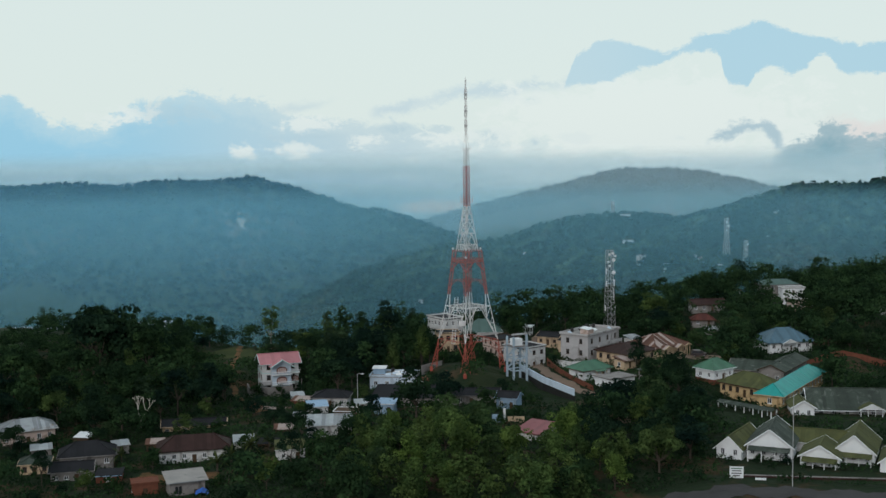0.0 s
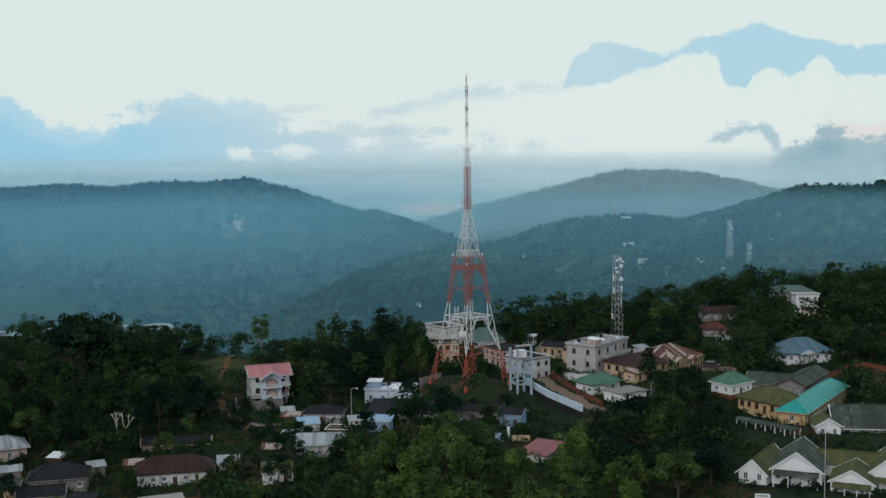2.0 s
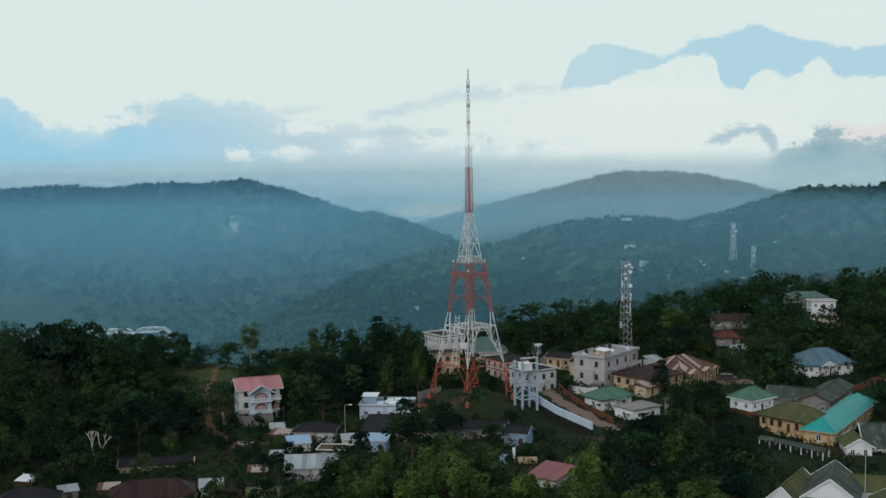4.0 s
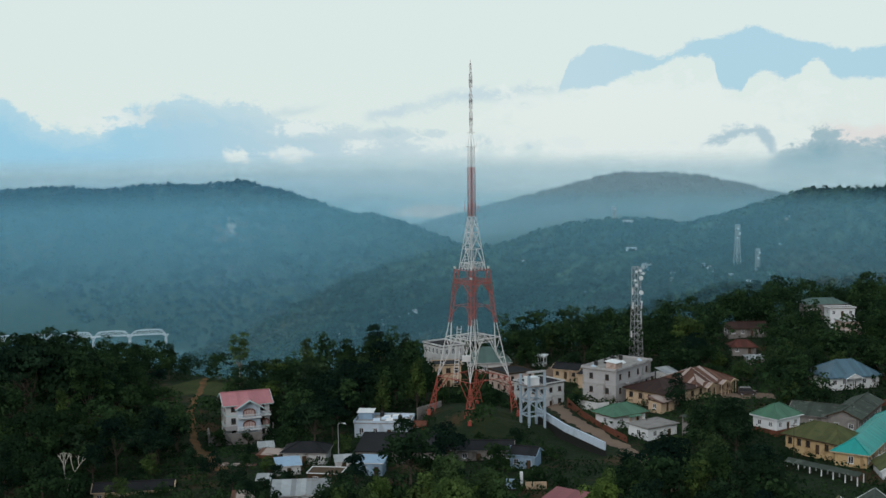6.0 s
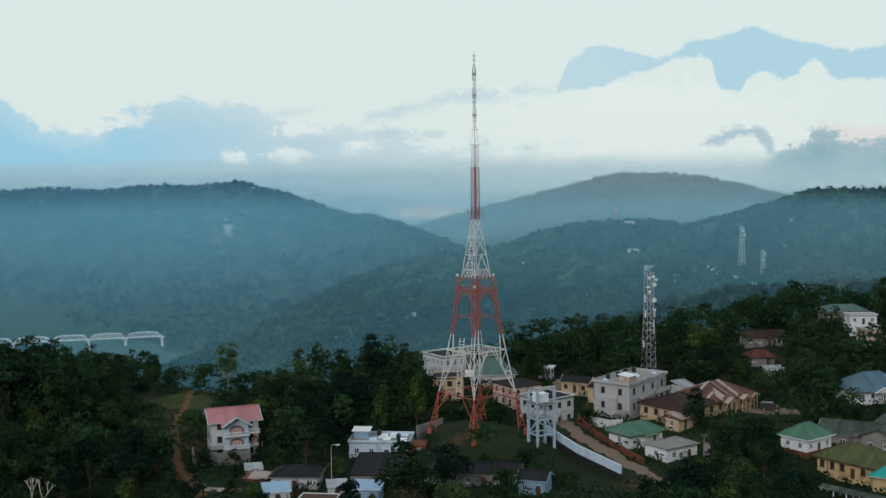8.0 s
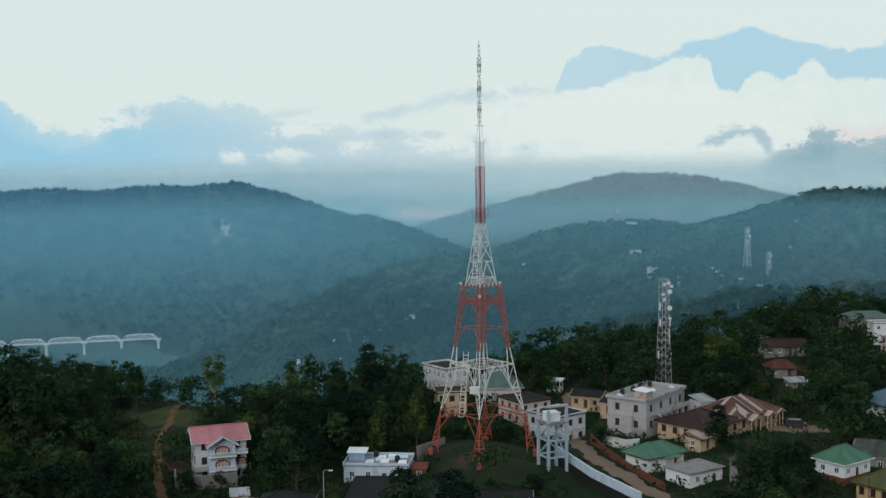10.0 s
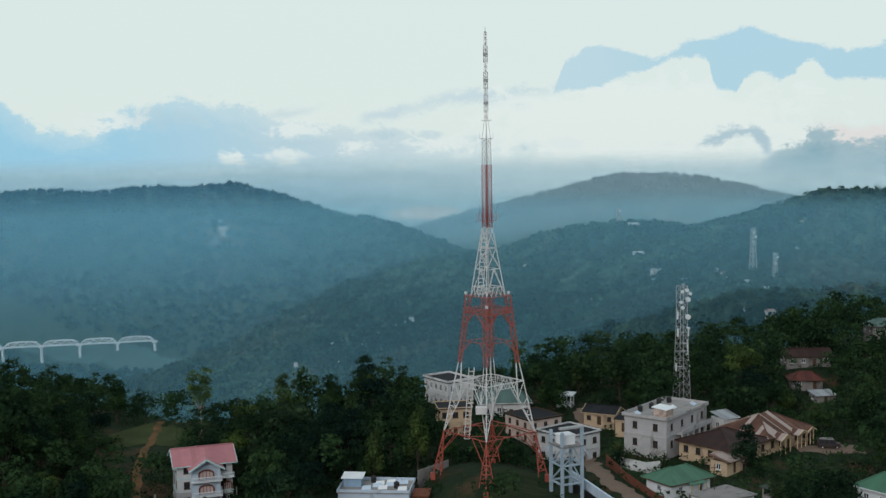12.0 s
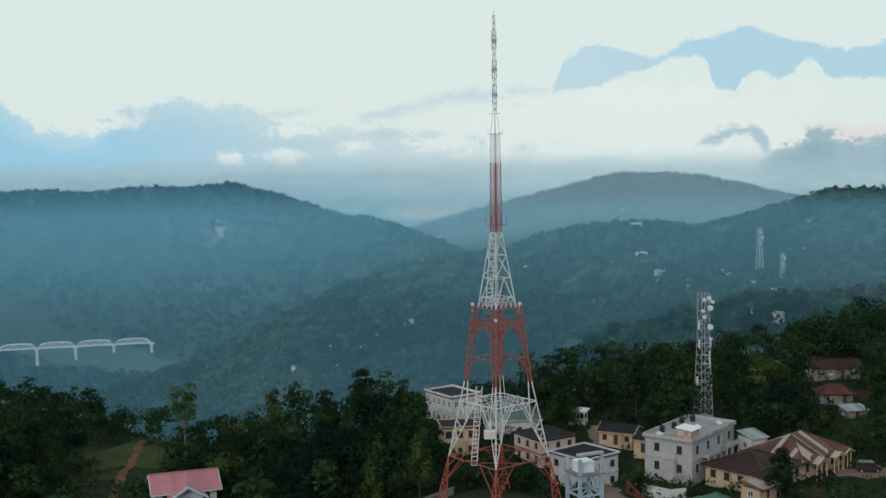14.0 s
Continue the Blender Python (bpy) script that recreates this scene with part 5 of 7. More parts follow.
t = house("long school hall with mossy olive-grey roof", 104.5, -50.5, -4.4, -7, 35, 9.5, 3.5, "gable_x", 3.3, "white", "greyroof", "bright", 1.9, 1, (1.1, 1.4), 2.9, "f", open_to=1)
porch(t, -7, -1.5, -4.75, 3.0, 3.0, "olive", "bright", 4)
porch(t, 3, 8.5, -4.75, 3.0, 3.0, "olive", "bright", 4)
gabled = (("white gabled school block with an olive roof", 59.5, -86.3, -32, 5.6, 14, 2.5, 2.6, "olive"),
          ("white gabled hall with a patched grey-green roof", 66.6, -88.0, -22, 9.6, 13, 3.4, 3.6, "greyroof"),
          ("low white gabled classroom with an olive roof", 75.2, -95.5, -24, 8.0, 9, 2.4, 2.4, "olive"),
          ("white gabled classroom block with a mossy roof", 84.0, -91.5, -24, 8.4, 14, 2.9, 3.6, "olive"),
          ("small white gabled block at the end of the school", 90.0, -100.0, -24, 6.6, 12, 2.4, 2.8, "olive"))
for lb, x, y, yaw, w, d, h, r, rm in gabled:
    t = house(lb, x, y, -3.9, yaw, w, d, h, "gable_y", r, "bright", rm, "bright", 0.55, 1, (0.9, 1.4), 2.0, "fr", False, open_to=0.9)
    if w > 7:
        porch(t, -w / 2 + 0.4, w / 2 - 0.4, -d / 2, 2.4, h - 0.9, rm, "bright", 4, False)
house("olive-roofed corridor between school blocks", 76.5, -86, -3.9, -20, 13, 5, 2.7, "gable_x", 2.2, "white", "olive", "white", 0.5, 1, open_to=0.5)
t = thing("covered_walkway", "open covered walkway with a dull grey sheet roof", "walkway", pose(69.5, -53, -3.6, 0, 0, -48))
HOUSES.append((69.5, -53, -3.6, -48, 16, 2.4, 2.8, 0.8))
b = Bits()
strips(b, (-8.2, -1.6, 2.5), (8.2, -1.6, 2.5), (-8.2, 0, 3.1), (8.2, 0, 3.1), random.Random(8))
strips(b, (8.2, 1.6, 2.5), (-8.2, 1.6, 2.5), (8.2, 0, 3.1), (-8.2, 0, 3.1), random.Random(9))
tagged(part("roof", b, "greyroof", t), kind="stuff")
for i in range(7):
    for s in (-1.2, 1.2):
        part("post", Bits().bar((-7.8 + 2.6 * i, s, -2), (-7.8 + 2.6 * i, s, 2.6), 0.2), "bright", t)
part("floor", Bits().box(-8, -1.3, -2, 8, 1.3, 0.1), "concrete", t)
t = house("white gabled end wing of the school hall", 83.2, -52.5, -4.2, -6, 5.4, 7, 3.4, "gable_y", 1.7, "bright", "olive", "bright", 0.6, 1, (0.9, 1.4), 2.2, "fr", False, open_to=0.6)
t = thing("boundary_wall", "dark stained masonry wall before the school", "wall", pose(72, -109, -5.0, 0, 0, -8))
part("face", Bits().box(-20, 0, -2, 20, 0.3, 1.5), "maroon", t)
part("coping", Bits().box(-20, -0.08, 1.5, 20, 0.38, 1.65), "concrete", t)
t = thing("signboard", "white signboard on two posts with illegible lines", "sign", pose(53.8, -107.5, -5.0, 0, 0, -8))
part("board", Bits().box(-1.4, -0.05, 1.2, 1.4, 0.05, 3.6), "bright", t)
for i, (wd, zz) in enumerate(((2.2, 3.1), (1.8, 2.6), (2.0, 2.1), (1.4, 1.6))):
    part("text_bar", Bits().box(-wd / 2, -0.07, zz, wd / 2, -0.055, zz + 0.22), "greenroof" if i == 0 else "dark", t)
part("post", Bits().box(-1.3, 0.06, -1, -1.18, 0.16, 3.6), "galv", t)
part("post", Bits().box(1.18, 0.06, -1, 1.3, 0.16, 3.6), "galv", t)
t = thing("signboard", "low white name board on the wall", "sign", pose(58.4, -109.0, -4.6, 0, 0, -8))
part("board", Bits().box(-1.1, -0.05, 0.2, 1.1, 0.05, 1.2), "bright", t)
t = thing("flagpole", "bare white flagpole on a stepped concrete base", "flagpole", pose(63.6, -113.5, -5.0))
part("base", Bits().box(-1.2, -1.2, -1, 1.2, 1.2, 0.4).box(-0.7, -0.7, 0.4, 0.7, 0.7, 0.8), "bright", t)
part("pole", Bits().bar((0, 0, 0.8), (0, 0, 19.5), 0.2, 8, 0.1), "galv", t)

# steel tank stand, blue-white wall and houses behind the tower
t = thing("tank_stand", "pale blue steel stand with posts standing over a small tank", "tank stand", pose(14.0, -8.2, -1.2, 0, 0, 24))
corners = ((-2.1, -2.1), (2.1, -2.1), (2.1, 2.1), (-2.1, 2.1))
for (px, py), ph in zip(corners, (11.2, 11.8, 9.6, 11.0)):
    part("post", Bits().box(px - 0.26, py - 0.26, -2, px + 0.26, py + 0.26, ph), "bluesteel", t)
for zz in (1.4, 4.9, 8.2):
    for (ax, ay), (bx, by) in zip(corners, corners[1:] + corners[:1]):
        part("beam", Bits().bar((ax, ay, zz), (bx, by, zz), 0.3), "bluesteel", t)
for za, zb in ((1.4, 4.9), (4.9, 8.2)):
    for k, ((ax, ay), (bx, by)) in enumerate(zip(corners, corners[1:] + corners[:1])):
        part("brace", Bits().bar((ax, ay, za if k % 2 else zb), (bx, by, zb if k % 2 else za), 0.2), "bluesteel", t)
part("platform", Bits().box(-2.5, -2.5, 8.36, 2.5, 2.5, 8.56), "concrete", t)
part("tank", Bits().box(-1.5, -1.2, 8.56, 1.2, 1.4, 10.3).box(-1.6, -1.3, 10.3, 1.3, 1.5, 10.42), "bright", t, "white square water tank")
part("cap", Bits().box(-2.6, -2.5, 11.82, -0.6 + 2.9, -1.7, 12.2), "galv", t)
for k in range(4):
    part("stay", Bits().bar((*corners[k], 8.4), (corners[k][0] * 1.5, corners[k][1] * 1.5, 6.6), 0.16), "bluesteel", t)


def wall_line(name, label, pts, h, thick, material, foot=None, foot_h=0.0):
    t = thing(name, label, "wall", pose(0, 0, 0))
    line = []
    for p, q in zip(pts, pts[1:]):
        n = max(1, int(math.hypot(q[0] - p[0], q[1] - p[1]) / 3))
        line += [Vector(p).lerp(Vector(q), i / n) for i in range(n)]
    line.append(Vector(pts[-1]))
    for part_name, lo, hi, g, mat in (("face", foot_h, h, 1.0, material), ("footing", -3, foot_h, 1.25, foot or material)):
        b = Bits()
        for i, p in enumerate(line):
            d = line[min(i + 1, len(line) - 1)] - line[max(i - 1, 0)]
            s = Vector((-d.y, d.x, 0)).normalized() * thick / 2 * g
            b.v += [tuple(p + s * e + Vector((0, 0, k))) for k, e in ((lo, -1), (lo, 1), (hi, 1), (hi, -1))]
            if i:
                k = 4 * i
                b.f += [(k - 4 + e, k - 4 + (e + 1) % 4, k + (e + 1) % 4, k + e) for e in range(4)]
        b.f += [(0, 1, 2, 3), (4 * len(line) - 1, 4 * len(line) - 2, 4 * len(line) - 3, 4 * len(line) - 4)]
        part(part_name, b, mat, t)
    return t


wall_line("retaining_wall", "long pale blue retaining wall stepping down beside the road", ((15.6, 0.5, -3.5), (17.2, -5, -3.5), (21.0, -17, -3.8), (28.2, -31.5, -4.4)), 3.5, 0.4, "palebluewall", "plastic", 1.7)
wall_line("sheet_fence", "rust-red sheet fence along the dirt road", ((24.5, 14, -2.6), (26.5, 2, -3.0), (29.5, -9, -3.4), (34.5, -22, -4)), 2.0, 0.1, "brick")
wall_line("sheet_fence", "long rust-red sheet fence over a grassy slope", ((96, 6.5, -4.0), (104.5, 10, -3.0), (111, 15, -2.0), (117, 18, -1.6), (123, 17, -2.8), (131, 14, -4.8)), 1.6, 0.12, "brick")
wall_line("sheet_fence", "pale weathered sheet fence below the concrete block", ((26.0, 12.5, -2.4), (31.5, 7.0, -2.4), (34.5, 8.0, -2.4)), 1.8, 0.1, "white")
wall_line("boundary_wall", "low concrete wall round the tower yard", ((-14, 3, -1.8), (-8, 10, -1.6)), 1.3, 0.2, "concrete")
t = house("white two-storey house with dark flat roof", 18.4, 28.6, -5.9, 38, 9.6, 9.4, 6.6, "flat", 0.35, "white", "blackroof", "white", 0.3, 2, (1.2, 1.3), 2.6, "flr", frame_mat="wood", open_to=2)
t = house("white house with dark framed bays and black roof", 11.8, 43.5, -4.4, 32, 9, 9.5, 5.4, "flat", 0.2, "peach", "blackroof", "wood", 0.3, 2, (1.0, 1.2), 2.4, "fl", frame_mat="wood", open_to=2)
house("cream two-storey flat-roofed house behind the tower", -6.6, 49, -4.2, 8, 7.4, 7, 6.4, "flat", 0.2, "cream", "blackroof", "cream", 0.4, 2, (1.3, 1.4), 2.2, "fl", frame_mat="wood", open_to=2)
t = house("white colonnaded house among trees", -7.5, 79, -4.2, -56, 11, 8, 7.0, "flat", 0.5, "white", "blackroof", "white", 0.3, 2, (1.0, 1.6), 1.9, "flr", open_to=2)
house("hall with a faded green hipped roof behind the tower", 6.0, 66.5, -3.8, 4, 12, 9.5, 4.2, "hip", 3.6, "white", "sage", "white", 0.7, 1, open_to=1.5)
t = thing("pavilion", "small white open pavilion with flat roof", "pavilion", pose(21.2, 62.5, -1.3, 0, 0, -18))
part("floor", Bits().box(-2, -2, -2, 2, 2, 0.2), "concrete", t)
for sx in (-1, 0, 1):
    for sy in (-1, 1):
        part("post", Bits().box(sx * 1.7 - 0.12, sy * 1.7 - 0.12, 0.2, sx * 1.7 + 0.12, sy * 1.7 + 0.12, 3.0), "bright", t)
for py in (-1.8, 1.68):
    part("parapet", Bits().box(-1.58, py, 0.2, 1.58, py + 0.12, 0.9), "bright", t)
part("roof", Bits().box(-2.3, -2.3, 3.0, 2.3, 2.3, 3.3), "bright", t)
house("small cream house with dark sheet roof", 28.6, 48.5, -2.2, -28, 7.5, 5.5, 3.0, "gable_x", 1.2, "cream", "blackroof", "cream", 0.5, 1, (1.0, 1.1), 2.2, "fl", frame_mat="wood", open_to=1)
house("small cream outhouse beside a concrete block", 33.0, 41.5, -2.4, -28, 4, 4, 2.8, "lean", 0.6, "cream", "blackroof", "cream", 0.4, 1, open_to=1)

# houses below the tower
t = house("flat-roofed white house cluttered with roof gear", -21.8, -2.6, -5.6, -6, 13.5, 8.5, 3.5, "flat", 0.5, "palebluewall", "roofslab", "palebluewall", 0.2, 1, open_to=3.0)
roof_clutter(t, 3.7, ((-4.6, 0.6, "box"), (0.5, 1, "junk"), (2.5, 2, "junk"), (4, -1, "tank"), (5, 1.8, "junk"), (1.5, -2, "junk"), (-1, 2.6, "tank"), (3.4, 2.9, "junk"), (0.2, -0.6, "junk"), (2.6, 0.2, "junk"), (5.3, -2.6, "junk"), (-1.6, -2.4, "junk")))
house("brick lean-to beside a flat-roofed house", -13.2, -4.5, -5.4, -6, 3.0, 3.4, 2.6, "lean", 0.4, "brick", "brick", "brick", 0.2, 1, door=False)
house("low building under a wide black flat roof", -17.0, -17.0, -7.6, -3, 19.5, 18, 3.5, "flat", 0.0, "concrete", "blackroof", "concrete", 0.3, 1, open_to=3.2)
house("small light blue house with pale flat roof", -22.4, -41.6, -4.6, -8, 5.2, 4.4, 3.0, "lean", 0.5, "bluewall", "bluewall", "bright", 0.4, 1, (1.0, 1.1), 2.2, open_to=2.0)
house("blue-walled house with dark roof by a gateway", 10.2, -38.6, -4.2, -20, 5.5, 5, 3.3, "gable_x", 1.1, "bluewall", "blackroof", "bluewall", 0.4, 1, (1.0, 1.1), 2.2, open_to=1.5)
house("grey long house under a black sheet roof", 0.5, -29, -5.0, -3, 15, 7, 3.0, "gable_x", 1.2, "concrete", "blackroof", "concrete", 0.4, 1, open_to=3.0)
house("house with a faded crimson sheet roof", 15.0, -70.5, -5.6, -36, 6.5, 7.5, 3.4, "lean", 1.3, "white", "redroof", "redroof", 0.5, 1, open_to=3.4)
wall_line("boundary_wall", "short pale yellow gate wall", ((9.0, -56.5, -4.6), (13.2, -56.5, -4.6)), 2.2, 0.25, "cream")
wall_line("gate_pillar", "white gate pillar", ((7.9, -56.4, -4.6), (8.5, -56.4, -4.6)), 4.2, 0.6, "bright")
wall_line("boundary_wall", "blue painted wall by the gate", ((5.2, -55.5, -4.6), (7.8, -56.2, -4.6)), 2.6, 0.25, "bluewall")
house("long white shed with a pale corrugated roof", -35.0, -61.5, -5.2, 4, 10.6, 5.5, 3.0, "lean", 1.4, "white", "zinc", "white", 0.5, 1, (0.9, 0.9), 4.0, open_to=2.0)
house("white house with dark roof by a street lamp", -37.8, -28, -5.4, -4, 9.5, 7, 3.0, "hip", 1.5, "white", "blackroof", "concrete", 0.5, 1, open_to=2.2)
house("small shed under a bright sheet roof", -40.6, -39, -5.4, 15, 5, 4.4, 2.6, "lean", 0.8, "white", "bluewall", "white", 0.3, 1, open_to=2.0)
house("low brown-walled store with pale roof edge", -31.6, -46, -5.2, -8, 7, 5, 2.4, "flat", 0.15, "wood", "wood", "bright", 0.2, 1, open_to=1.5)
house("overgrown white hut with a broken sheet roof", -42.2, -80, -6.2, 10, 6.5, 5, 2.9, "lean", 1.0, "white", "olive", "white", 0.3, 1, (0.9, 1.0), 2.4, open_to=2.4)
house("long white house under a dark maroon roof", -67, -68, -9.2, 12, 16.5, 8, 3.6, "hip", 2.4, "white", "maroon", "maroon", 0.7, 1, (1.0, 1.1), 2.2, "fl", open_to=1.9)
house("small store with a pale sheet roof", -55.6, -65.0, -8.4, 12, 4.5, 4.5, 2.8, "lean", 0.9, "white", "zinc", "white", 0.4, 1, open_to=1.8)
house("brick outbuilding with flat roof", -71.6, -96.5, -9.6, 18, 5.4, 4, 3.2, "flat", 0.1, "brick", "brick", "brick", 0.25, 1, open_to=1.6)
t = house("unfinished house under a pale sheet roof on posts", -62.8, -96.5, -9.8, 22, 7.5, 6.0, 4.2, "lean", 0.8, "concrete", "roofslab", "zinc", 0.7, 1, (1.6, 1.8), 2.6, "fr", frame_mat="concrete", open_to=1.4)
t = thing("tarpaulin", "crumpled blue tarpaulin on the ground", "tarpaulin", pose(-58.2, -100.5, ground_z(-58.2, -100.5) + 0.3))
part("sheet", Bits().raw([(-1.4, -1, 0), (0, -1.2, 0.7), (1.4, -0.9, 0.1), (-1.5, 0.2, 0.6), (0.1, 0, 1.5), (1.5, 0.3, 0.5), (-1.2, 1.2, 0), (0, 1.3, 0.6), (1.3, 1.1, 0)], [(0, 1, 4, 3), (1, 2, 5, 4), (3, 4, 7, 6), (4, 5, 8, 7)]), "bluetarp", t)
house("peach house with a pale hipped sheet roof", -113.5, -52, -8.6, 28, 13, 8, 4.0, "hip", 2.0, "peach", "zinc", "white", 0.7, 1, (1.0, 1.3), 2.2, "fl", open_to=2.6)
house("small cream house with a low grey roof", -101.0, -80.5, -8.8, 14, 6.4, 5.5, 3.0, "hip", 1.2, "cream", "greyroof", "cream", 0.5, 1, (1.0, 1.2), 1.8, "fl", frame_mat="wood", open_to=1.5)
house("house under a broad black sheet roof", -91.0, -74, -8.8, 14, 12, 8, 3.4, "hip", 2.4, "concrete", "blackroof", "concrete", 0.6, 1, open_to=2.6)
house("grey house with small white windows", -91.0, -85, -9.4, 12, 9, 5, 3.0, "gable_x", 1.4, "concrete", "blackroof", "concrete", 0.5, 1, (1.0, 0.8), 1.8, open_to=2.0)
house("small grey hut with a pale roof", -112, -87, -9.0, 10, 5, 4.5, 2.8, "lean", 0.6, "concrete", "zinc", "concrete", 0.4, 1, open_to=1.8)
house("brown plank shed with a dark roof and blue end", -82.0, -87, -9.4, 8, 5.5, 4, 2.2, "lean", 0.5, "brick", "blackroof", "bluewall", 0.3, 1, door=False, open_to=1.6)
house("row of cream lodgings half hidden by trees", -72, -45, -9.0, 8, 16, 4, 3.0, "gable_x", 1.2, "cream", "blackroof", "cream", 0.4, 1, (1.0, 1.2), 2.0, open_to=3.4)
house("stepped brick store under the track", -53.5, -31, -8.4, -10, 8.5, 4, 2.4, "lean", 0.5, "brick", "rust", "brick", 0.3, 1, (0.8, 0.9), 1.6, door=False, open_to=1.5)

# houses on the hillside to the right
house("house with a long grey-green roof on the hillside", 128, 133, 4.4, 4, 14, 7, 3.2, "hip", 1.6, "concrete", "sage", "concrete", 0.8, 1, open_to=2.0)
house("pinkish two-storey house on the hillside", 131.8, 114, -1.6, 12, 8, 6, 5.3, "flat", 0.4, "peach", "roofslab", "bright", 0.4, 2, (1.0, 1.3), 2.0, "fl", frame_mat="wood", open_to=1.5)
house("white house with a pale flat roof on the hillside", 131.5, 124.5, 3.7, 4, 9, 5, 3.0, "flat", 0.2, "bright", "roofslab", "bright", 0.4, 1, open_to=0.6)
house("house with a rust-brown sheet roof among trees", 92.8, 103, 0.8, 2, 12.5, 6.5, 3.0, "gable_x", 1.5, "concrete", "maroon", "wood", 0.6, 1, open_to=3.0)
house("small house with a brick-red roof among trees", 88, 87.5, -2.4, -4, 8, 5.5, 2.6, "hip", 1.7, "concrete", "brickroof", "wood", 0.6, 1, open_to=1.8)
house("shed with a pale sheet roof among trees", 90, 79, -4.6, 10, 5.5, 4, 2.0, "lean", 0.7, "concrete", "zinc", "concrete", 0.4, 1, open_to=1.4)
house("bright sheet-roofed store behind the rusty roof", 55.0, 39.5, -2.4, 30, 4.4, 4, 3.4, "lean", 1.0, "white", "zinc", "white", 0.3, 1, open_to=2)
house("grey house with a teal-grey roof at the tree line", 155, 70, 2, 10, 12, 8, 4, "hip", 2.6, "white", "greyroof", "white", 0.7, 1, open_to=2)

for lb, x, y, z, yaw, w, d, h, wl, rm in (("low tin shed with a pale patched roof", -104, -68, -8.4, 20, 4.5, 3.5, 2.2, "concrete", "zinc"), ("tiny hut with a bright sheet roof", -97, -57, -8.2, -12, 3.6, 3, 2.1, "wood", "bright"),
                                          ("patched plank lean-to with a rusty roof", -78, -62, -8.8, 10, 4, 3, 2.2, "wood", "rust"), ("small tin store with a grey roof", -86, -64, -8.6, 25, 3.6, 3, 2.2, "concrete", "zinc"),
                                          ("low shed with a rusty patched roof", -47, -57, -6.8, 5, 4.2, 3.4, 2.3, "wood", "rust"), ("narrow white outhouse beside a store", -44.5, -47, -6.2, 0, 2.6, 2.6, 2.4, "white", "zinc"),
                                          ("small plank store with a black roof", -49, -69, -7.4, -8, 4, 3.2, 2.3, "wood", "blackroof"), ("pale tin shed below the street", -29, -35.5, -5.2, 10, 3.6, 3, 2.2, "white", "zinc"),
                                          ("brown shed beside the track", -47, -22, -7.4, -12, 4.5, 3.4, 2.4, "brick", "rust"), ("white shed under the terrace", -49.5, -12, -8.2, 12, 3.4, 3, 2.4, "white", "zinc")):
    house(lb, x, y, z, yaw, w, d, h, "lean", 0.6, wl, rm, wl, 0.35, 1, (0.8, 0.8), 2.2, "f", open_to=2.0, name="shed", category="shed")

# ---- trees ----


def leaf_cards(rng, pts, nrm, size, spread=0.32):
    """Small bent leaf sprays at pts, turned roughly along nrm."""
    n = len(pts)
    nrm = nrm + rng.normal(0, spread, (n, 3))
    nrm /= np.linalg.norm(nrm, axis=1, keepdims=True)
    up = rng.normal(0, 1, (n, 3))
    s = np.cross(nrm, up)
    s /= np.linalg.norm(s, axis=1, keepdims=True) + 1e-9
    q = np.cross(nrm, s)
    a = size * rng.uniform(0.6, 1.3, (n, 1))
    b = a * rng.uniform(0.55, 0.9, (n, 1))
    fold = nrm * a * rng.uniform(-0.3, 0.3, (n, 1))
    vs = np.stack([pts - s * a, pts - q * b + fold, pts + s * a * 0.9, pts + q * b + fold], 1).reshape(-1, 3)
    return vs, np.arange(4 * n).reshape(-1, 4)


def crown_points(rng, n, r, h, z, lobes, lobe=0.42, flat=0.75):
    """Points and normals on the outsides of many overlapping lobes that fill a crown r wide and h high, centred at height z."""
    c = rng.normal(0, 1, (lobes, 3))
    c /= np.linalg.norm(c, axis=1, keepdims=True)
    c *= rng.uniform(0.35, 0.78, (lobes, 1))
    c[:, 2] = np.abs(c[:, 2]) * 1.25 - 0.5
    c *= (r, r, h)
    rad = rng.uniform(0.6, 1.15, lobes) * lobe * min(r, h * 1.2)
    k = rng.choice(lobes, n, p=rad ** 2 / (rad ** 2).sum())
    d = rng.normal(0, 1, (n, 3))
    d[:, 2] = np.where(rng.random(n) < 0.75, np.abs(d[:, 2]), d[:, 2])
    d /= np.linalg.norm(d, axis=1, keepdims=True)
    p = c[k] + d * (rad[k] * rng.uniform(0.75, 1.05, n))[:, None] * (1, 1, flat)
    return p + (0, 0, z), d, c + (0, 0, z)


def limbs(b, top, ends, r):
    b.bar((0, 0, -1.5), (0, 0, top * 0.5), r * 2, 7, r * 1.6)
    b.bar((0, 0, top * 0.5), (0.1, 0.05, top), r * 1.6, 7, r * 1.0)
    for e in ends:
        m = Vector((e[0] * 0.45, e[1] * 0.45, top * 0.85 + (e[2] - top) * 0.35))
        b.bar((0.05, 0, top * 0.75), m, r * 0.9, 5, r * 0.6)
        b.bar(m, e, r * 0.6, 5, r * 0.15)


KINDS = {}


